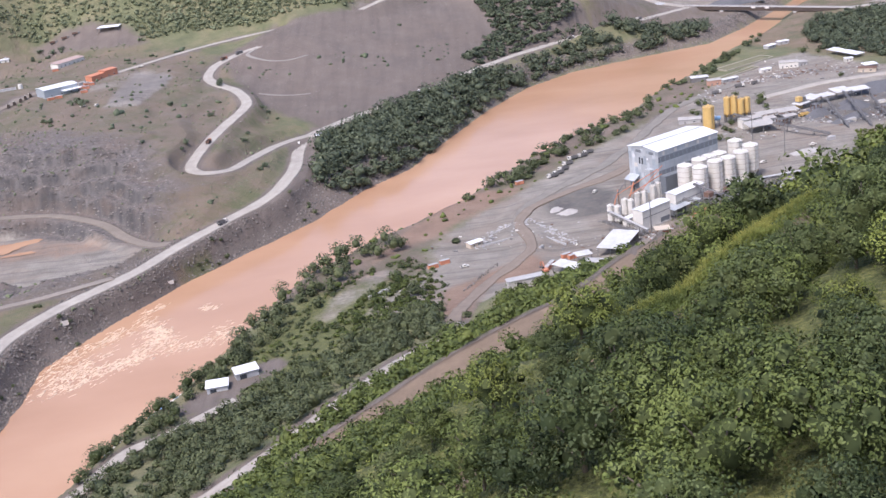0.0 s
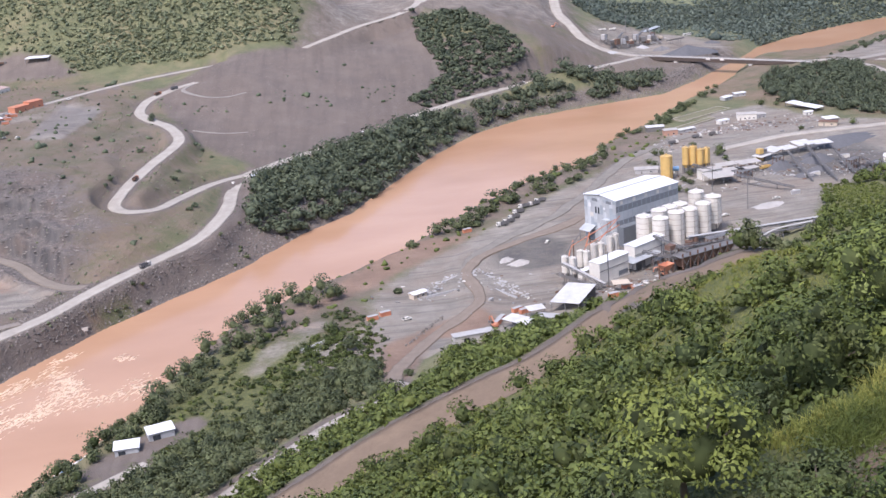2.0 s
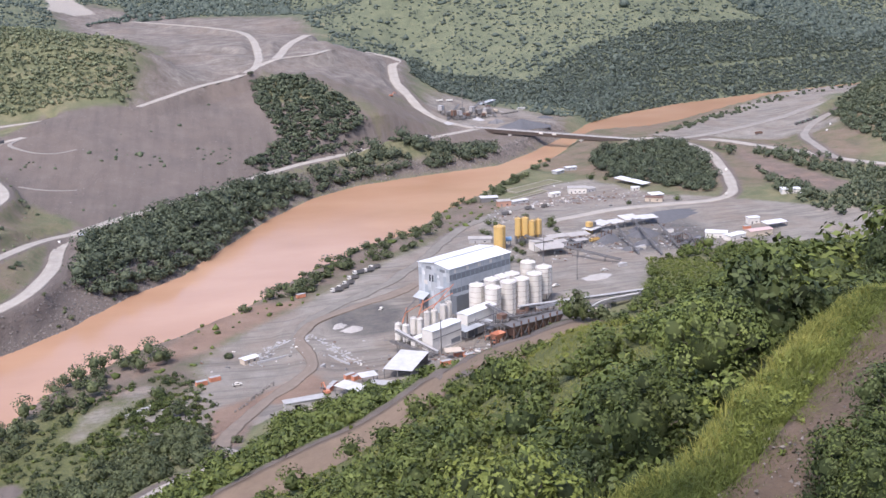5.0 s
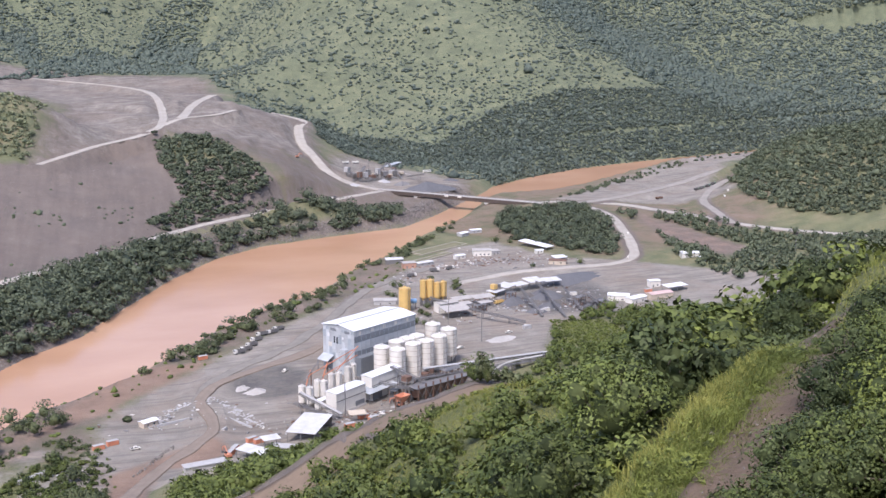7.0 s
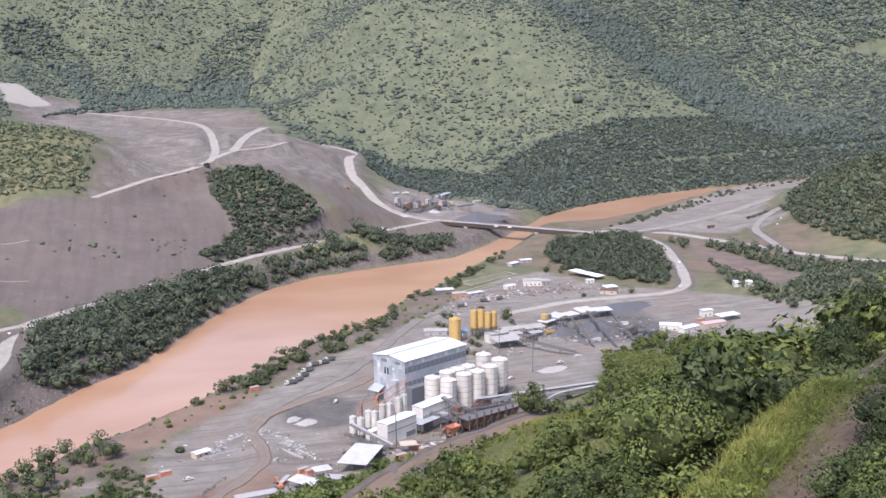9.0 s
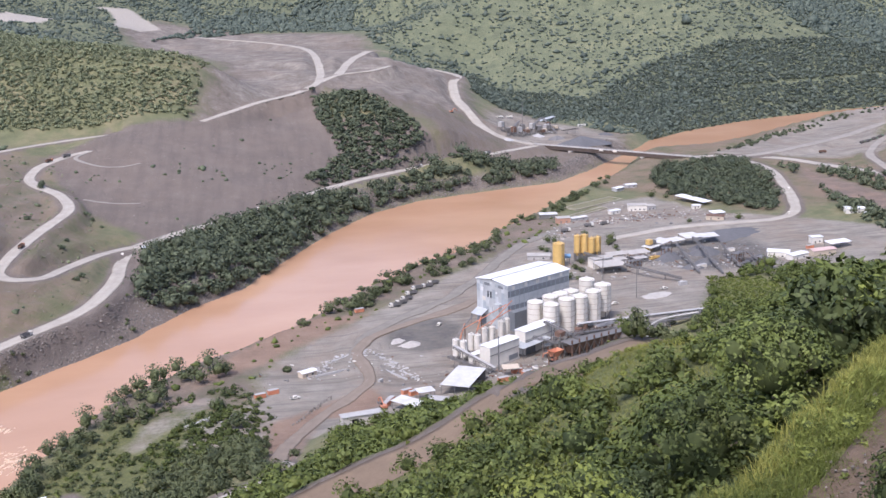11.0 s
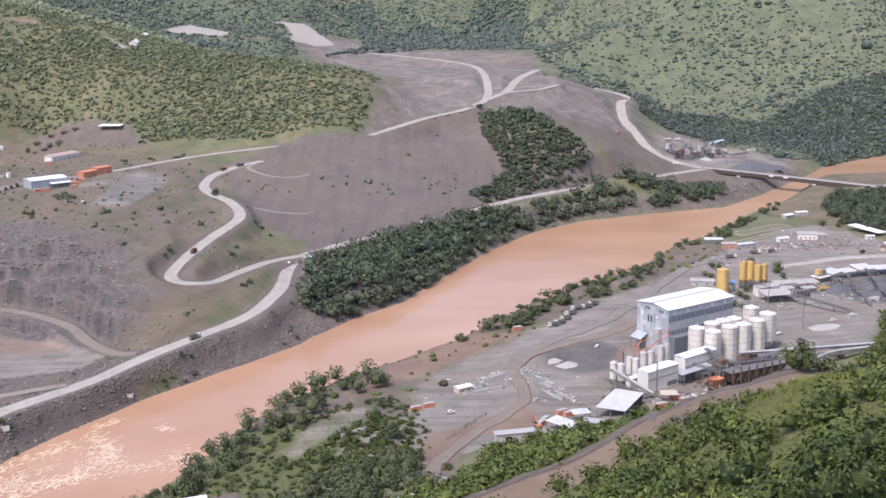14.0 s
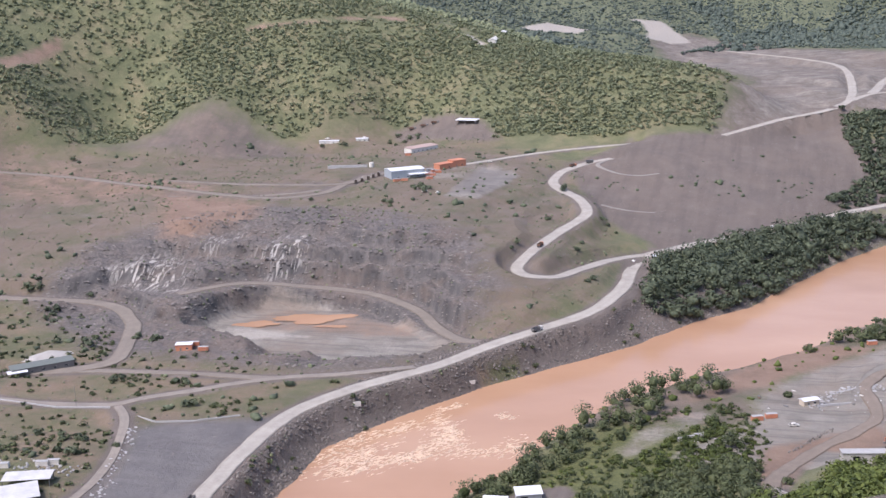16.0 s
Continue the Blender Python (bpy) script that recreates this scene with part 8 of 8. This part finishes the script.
# quarry ponds and silt
for n, (a, rx, ry, turn) in enumerate((((-319.3, 778.9), 24, 12, 25), ((-353.1, 758.8), 15, 7, 15), ((-300.1, 762.0), 12, 3, 12))):
    rng = np.random.RandomState(200 + n)
    lobes = [0.13 * rng.normal() for _ in range(4)]
    ring = [((1 + sum(c * math.sin((i + 2) * 2 * math.pi * k / 60 + i) for i, c in enumerate(lobes)) + 0.07 * rng.normal()), 2 * math.pi * k / 60) for k in range(60)]
    ring = [(rx * max(r, 0.3) * math.cos(a0), ry * max(r, 0.3) * math.sin(a0), 0) for r, a0 in ring]
    ob = new("pond", Build().add(ring, [tuple(range(60))]).mesh("pond", WATER))
    ob.matrix_world = pose(*a, 0.45 + 0.02 * n, 0, 0, turn)
    tagged(ob, "shallow orange pond on the quarry floor", "pond", kind="structure")


# ---- rapids, bank trees and bushes ----
rng = np.random.RandomState(301)
foam = Build()
for stretch, wide in (([(-231, 566, 0), (-228, 584, 0), (-221, 600, 0), (-208, 614, 0), (-199, 625, 0)], 2.4), ([(-217, 549, 0), (-205, 562, 0), (-192, 577, 0), (-178, 585, 0)], 2.2), ([(-226, 560, 0), (-216, 574, 0), (-206, 592, 0)], 3.2), ([(-217.4, 561.2, 0), (-210.5, 573.7, 0), (-196.5, 573.7, 0), (-185.7, 575.3, 0), (-181.4, 590.7, 0), (-178.1, 605.4, 0)], 2.6), ([(-191.6, 639.7, 0), (-181.4, 617.2, 0), (-171.7, 597.6, 0), (-160.0, 591.1, 0), (-148.8, 592.7, 0), (-138.7, 599.6, 0), (-135.8, 614.8, 0)], 2.8), ([(-191.4, 650.7, 0), (-182.6, 660.8, 0)], 1.5), ([(-156.8, 650.6, 0), (-148.6, 644.1, 0)], 1.2), ([(-228.2, 545.6, 0), (-217.4, 561.2, 0)], 3.0), ([(-181.2, 629.2, 0), (-169.1, 604.9, 0)], 1.6)):
    line = smooth_line(stretch, 0.5)
    for k in range(int(len(line) * 1.3)):
        x, y = line[rng.randint(len(line)), :2] + rng.normal(0, 1.7 * wide, 2)
        a0 = rng.uniform(-0.5, 0.5) + 0.9
        for _ in range(5):
            r, a = rng.uniform(0.25, 0.95), a0 + rng.uniform(-0.5, 0.5)
            q = rng.normal(0, 0.75, 2)
            p = OCTA_V * rng.uniform(0.7, 1.2, (6, 1)) * (r * 1.5, r * 0.6, 0.16)
            p = np.c_[p[:, 0] * math.cos(a) - p[:, 1] * math.sin(a) + x + q[0] * 1.6 * math.cos(a0), p[:, 0] * math.sin(a) + p[:, 1] * math.cos(a) + y + q[0] * 1.6 * math.sin(a0) + q[1] * 0.5, p[:, 2] + WATER_LEVEL]
            foam.add(p, [tuple(int(i) for i in f) for f in OCTA_F])
tagged(new("rapids", foam.mesh("rapids", FOAM, True)), "pale foaming rapids on the muddy river", "rapids", kind="stuff")

shore_spots = np.array([[-47.6, 669.2], [-33.7, 683.0], [-37.7, 678.0], [-66.6, 647.8], [-70.4, 638.6], [-81.5, 627.8], [-86.7, 620.3], [-74.8, 620.9], [-91.8, 613.0], [-97.2, 598.6], [-110.0, 579.3], [-116.9, 586.1], [-101.9, 581.8], [-119.8, 570.6], [-104.1, 568.7], [-81.4, 600.7], [-121.9, 559.5]])
woodland("shore_trees", shore_spots, 4.6, LEAF_SHORE, "tall dark green trees on the near bank", 11, 26, 0.72, 302, 1.3)
bank_spots = np.array([[13.0, 771.0], [30.8, 792.1], [44.9, 796.2], [50.8, 799.3], [58.6, 802.3], [86.0, 849.1], [90.4, 852.4], [111.5, 866.8], [119.0, 871.0], [135.3, 884.3], [142.6, 890.9], [52, 806], [65, 823], [72, 832], [83, 856], [110, 879], [122, 890], [161, 930], [174, 955], [60, 812], [150, 915], [-36.6, 627.3], [-25.7, 590.9], [0.7, 682.7]])
woodland("bank_trees", bank_spots, 5.2, LEAF_SHORE, "round dark green trees along the works bank", 9, 22, 0.95, 303, 0.85, 0.3)
plant_spots = np.array([[209.4, 701.1], [233.3, 672.1], [234.9, 700.6], [247.6, 692.6], [97.2, 298.2], [99.7, 296.1]])
woodland("works_trees", plant_spots, 3.6, LEAF_SHORE, "dark green trees beside the conveyors", 9, 24, 0.7, 304, 1.1)
woodland("slim_trees", np.array([[90.0, 297.2], [91.2, 295.0]]), 2.5, LEAF_SHORE, "slim tall dark tree at the end of the earth road", 12, 40, 0.42, 404, 2.5, 0.15)
yard_spots = np.array([[213.4, 853.8], [215.5, 845.4], [265.0, 933.9], [260.7, 928.7], [347.3, 1099.6], [359.0, 1092.3], [249.8, 968.9], [202.9, 919.8], [206, 914], [213.4, 946], [218, 941], [262.5, 936.4], [258, 925], [260.1, 911.8], [256.4, 890.9], [208.6, 826.5], [207.3, 805.8], [203, 829], [212, 818], [221.5, 870], [232, 882], [345, 985], [385, 978]])
woodland("yard_trees", yard_spots, 3.4, LEAF_SHORE, "small green trees between the yard buildings", 8, 18, 0.65, 305, 0.9)

# bushes dotted over the bare western ground
dots = strewn(WEST_FLAT, 13, 306, lambda x, y, r: off_roads(x, y, 2) & ~inside(x, y, GREY_YARD) & ~inside(x, y, PIT) & (r.rand(len(x)) < 0.05 + 0.25 * (value_noise(x, y, 90, 24) > 0.3)))
scrub("scrub", dots, 1.5, LEAF_DARK, "small dark bushes dotted over bare ground", 307, True)
tuft_at = strewn(WEST_FLAT, 5.6, 336, lambda x, y, r: off_roads(x, y, 1.5) & ~inside(x, y, GREY_YARD) & ~inside(x, y, PIT_FLOOR) & ~inside(x, y, PAD) & (r.rand(len(x)) < np.where(inside(x, y, PIT), 0.1, 0.16) + 0.6 * (value_noise(x, y, 55, 337) + 0.6 * value_noise(x, y, 17, 338) > 0.35)))
scrub("dry_tufts", tuft_at, 0.75, LEAF_FAR, "dry olive tufts over the bare western ground", 339)
clump = np.array([[-532.1, 762.1], [-526.1, 763.8], [-490.4, 715.3], [-481.4, 711.4], [-481.2, 718.0], [-486.3, 766.5], [-450.0, 665.3], [-425.7, 665.8], [-392.4, 684.7], [-390.3, 692.1], [-407.1, 689.2], [-313.6, 658.2], [-273.7, 628.4], [-732.2, 1146.4], [-718.9, 1135.6], [-432.2, 1304.4], [-426.3, 1317.0], [-399.3, 1304.5], [-318.0, 1025.0], [-313.3, 1035.5], [-324.1, 971.3], [-199.7, 879.0], [-198.6, 893.5], [-157.3, 915.3], [-156.7, 937.8], [-152.1, 1010.0], [-147.8, 1013.0], [-139.4, 1003.1], [-138.1, 849.6], [-135.5, 858.6], [-194.2, 993.7], [-326.6, 524.9], [-345.8, 511.5], [-362.6, 532.8], [-428.2, 1291.8], [-418.4, 1281.6], [-408.3, 1301.5], [-397, 1296.6], [-412, 1296], [-474.6, 1274.4], [-480, 1276], [-498.9, 1268.3], [-309.5, 1022.1], [-317.6, 1040.9], [-307.6, 1033.5], [-314, 1031], [-328.2, 983.8], [-333.9, 985.9], [-399.2, 982.1], [-534.8, 762.8], [-529, 768], [-496.3, 727.7], [-489.6, 723.8], [-492, 731], [-431.1, 681.1], [-433.3, 671.5], [-393.2, 689.9], [-407.2, 693], [-335.8, 620.2], [-342.9, 619.9], [-339, 624], [-381.1, 615.8], [-378.6, 621.2], [-275.4, 628.2], [-318, 585.3], [-314, 587], [-352, 511], [-341.5, 509.6], [-346.5, 513], [-346.5, 528.3], [-358, 525.6], [-352, 530], [-373.7, 529.2]])
woodland("west_bushes", clump, 2.9, LEAF_DARK, "dark green bushes on the western ground", 7, 14, 0.95, 308, 0.8, 0.4)
strip = strewn(WEST_SHORE, 4.2, 309, lambda x, y, r: off_roads(x, y, 3) & (r.rand(len(x)) < np.where(y < 560, 0.42 + 0.5 * value_noise(x, y, 22, 319), 0.05)))
woodland("bank_scrub", strip, 1.7, LEAF_SHORE, "grey-green bushes on the bank below the haul road", 5, 10, 0.7, 310, 0.8, 0.45)
verge_right = strewn(EAST_SHORE, 5.5, 311, lambda x, y, r: r.rand(len(x)) < 0.14)
scrub("scrub", verge_right, 1.2, LEAF, "low green bushes on the works bank", 312, True)
spoil_dots = strewn(SPOIL_FACE, 9, 313, lambda x, y, r: off_roads(x, y, 3) & (r.rand(len(x)) < np.where(value_noise(x, y, 60, 25) > 0.45, 0.5, 0.02)))
scrub("scrub", spoil_dots, 1.2, LEAF_DARK, "few small bushes on the spoil slope", 314, True)

# light bushes between the works road and the river
MEADOW = [(-89.7, 575.6), (-62.4, 616.4), (-30.0, 628.7), (-8.6, 605.8), (-12.5, 563.2), (-41.1, 561.2), (-61.4, 545.1)]
light_bush = strewn(MEADOW, 5.0, 321, lambda x, y, r: off_roads(x, y, 1) & ~inside(x, y, RIVER_FLAT) & (r.rand(len(x)) < 0.75))
woodland("meadow_bushes", light_bush, 2.3, LEAF, "light green bushes on the river flat", 7, 20, 0.6, 322, 0.75, 0.4)

hut("hill_hut", "white tent-roofed hut in a hill clearing", "hut", (-349.6, 1473.1), (-382.8, 1682.7), 9, 5, WHITE, WHITE, 2.0)


# rank low growth on the flat between the river and the concrete road
LOW_FLAT = [(-119.3, 525.5), (-107.5, 563.6), (-85.7, 610.6), (-58.9, 647.0), (-28.2, 662.5), (-8.8, 627.5), (-5.6, 570.1), (-23.9, 538.6), (-47.0, 496.9), (-79.4, 466.2), (-109.2, 475.5)]
for seed, mat, gap, r, label in ((331, LEAF_SHORE, 3.8, 1.9, "low green scrub on the river flat"), (333, LEAF, 6.5, 1.3, "light green weeds on the river flat")):
    spots = strewn(LOW_FLAT, gap, seed, lambda x, y, q: off_roads(x, y, 1.5) & ~inside(x, y, RIVER_FLAT) & (q.rand(len(x)) < 0.55 + 0.5 * value_noise(x, y, 30, seed)))
    woodland("low_scrub", spots, r, mat, label, 4, 9, 0.6, seed + 1, 0.6, 0.4)


# broken ledges and boulders over the quarry faces, stones on the spoil slope
rng = np.random.RandomState(341)
for name, poly, count, big, label in (("ledges", PIT, 5200, 1.5, "dark broken rock ledges of the quarry"), ("spoil_stones", SPOIL_FACE, 4000, 0.7, "loose stones on the tipped spoil slope"), ("flat_stones", WEST_FLAT, 2600, 0.9, "loose stones strewn over the western ground")):
    p = np.array(poly, float)
    x, y = rng.uniform(p[:, 0].min(), p[:, 0].max(), count * 3), rng.uniform(p[:, 1].min(), p[:, 1].max(), count * 3)
    m = inside(x, y, poly) & off_roads(x, y, 1.5) & ~inside(x, y, PIT_FLOOR) & ~inside(x, y, PAD)
    x, y = x[m], y[m]
    z = height(x, y)
    if name == "ledges":
        slope = np.hypot(height(x + 2, y) - z, height(x, y + 2) - z) / 2
        m = rng.rand(len(x)) < np.clip((slope - 0.15) * 2.2, 0.08, 1)
        x, y, z = x[m], y[m], z[m]
    x, y, z = x[:count], y[:count], z[:count]
    r = big * (0.25 + 0.75 * rng.rand(len(x)) ** 2)
    a = rng.uniform(0, math.pi, len(x))
    o = ball_v[None] * rng.uniform(0.6, 1.3, (len(x), 6, 1)) * r[:, None, None] * (1.5, 0.9, 0.6)
    o = np.stack([o[..., 0] * np.cos(a)[:, None] - o[..., 1] * np.sin(a)[:, None], o[..., 0] * np.sin(a)[:, None] + o[..., 1] * np.cos(a)[:, None], o[..., 2]], -1)
    v = (o + np.c_[x, y, z + 0.1][:, None]).reshape(-1, 3)
    f = (ball_f[None] + 6 * np.arange(len(x))[:, None, None]).reshape(-1, 3)
    tagged(mesh_object(name, v, f, STONE, False), label, "stones", kind="stuff")


# yard debris: blocks, plates and offcuts lying about
rng = np.random.RandomState(381)
for mat, label, amount in ((PALE, "pale concrete offcuts lying about the yard", 1.0), (RUST, "rusty steel scrap lying about the yard", 0.9), (STEEL, "grey steel parts lying about the yard", 1.4), (WHITE, "white sheets and bags lying about the yard", 0.3)):
    at = np.concatenate([np.c_[rng.normal(cx, sx, int(count * amount)), rng.normal(cy, sy, int(count * amount))] for (cx, cy), sx, sy, count in (((120, 645), 26, 10, 50), ((258.7, 853.9), 40, 18, 60), ((324.3, 875.6), 40, 20, 50), ((343.5, 1013.4), 50, 18, 60), ((305, 1020), 24, 9, 110), ((228, 995), 10, 24, 50), ((270, 870), 22, 12, 60), ((335, 842), 14, 12, 60), ((45.3, 673.2), 34, 14, 26), ((144.1, 651.5), 22, 10, 40), ((398.9, 1093.7), 50, 16, 40))])
    at = at[inside(at[:, 0], at[:, 1], YARD)]
    b = Build()
    for (x, y), g in zip(at, height(at[:, 0], at[:, 1])):
        r, a = 0.2 + 0.85 * rng.rand() ** 2.2, rng.uniform(0, math.pi)
        q = np.array([(math.cos(a), math.sin(a)), (-math.sin(a), math.cos(a))])
        lx, ly, lz = r * rng.uniform(0.6, 2.2), r * rng.uniform(0.4, 0.9), r * rng.uniform(0.3, 1.0)
        p = [((i * lx) * q[0] + (j * ly) * q[1]) for i, j in ((-1, -1), (1, -1), (1, 1), (-1, 1))]
        b.add([(x + u[0], y + u[1], g - 0.1) for u in p] + [(x + 0.9 * u[0], y + 0.9 * u[1], g + lz) for u in p], [(4, 5, 6, 7), (0, 1, 5, 4), (1, 2, 6, 5), (2, 3, 7, 6), (3, 0, 4, 7)])
    tagged(new("debris", b.mesh("debris", mat)), label, "debris", kind="stuff")

# a white pipe rising from the slope and bending over towards the conveyors
pipe = thing("pipe", Matrix.Identity(4), "white pipe rising from the slope and bending over", "pipe")
bend = smooth_line([(134.6, 429.6, 81), (134.8, 429.4, 86), (135.2, 429.2, 91.8), (136.6, 428.8, 94.2), (141.6, 427.1, 96.8), (152.5, 423.4, 99.4)], 1.0)
b = Build()
for p, q in zip(bend, bend[1:]):
    b.tube(p, q, 0.36, n=8)
part("tube", b, PALE, pipe)
part("flange", Build().tube(bend[-1], bend[-1] + (0.6, 0.1, -0.1), 0.7, n=10), STEEL, pipe)

# stones and clods on the near track
rng = np.random.RandomState(391)
pick_at = track_line[rng.randint(len(track_line), size=2600)]
x, y = pick_at[:, 0] + rng.normal(0, 1.1, 2600), pick_at[:, 1] + rng.normal(0, 1.1, 2600)
r = 0.03 + 0.14 * rng.rand(2600) ** 4
v = (ball_v[None] * rng.uniform(0.6, 1.3, (2600, 6, 1)) * r[:, None, None] + np.c_[x, y, np.maximum(height(x, y), pick_at[:, 2] - 0.1) + 0.1][:, None]).reshape(-1, 3)
tagged(mesh_object("track_stones", v, (ball_f[None] + 6 * np.arange(2600)[:, None, None]).reshape(-1, 3), STONE, False), "loose stones and clods on the dirt track", "stones", kind="stuff")

# dry scrub over the low western ground
low_west = strewn(LOW_WEST, 5.0, 395, lambda x, y, r: off_roads(x, y, 1) & ~inside(x, y, PIT_FLOOR) & ~inside(x, y, GREY_YARD) & (r.rand(len(x)) < 0.14 + 0.5 * (value_noise(x, y, 45, 396) > 0.3)))
woodland("dry_scrub", low_west, 1.5, LEAF_SHORE, "low olive scrub on the western ground", 4, 8, 0.85, 397, 0.6, 0.5)
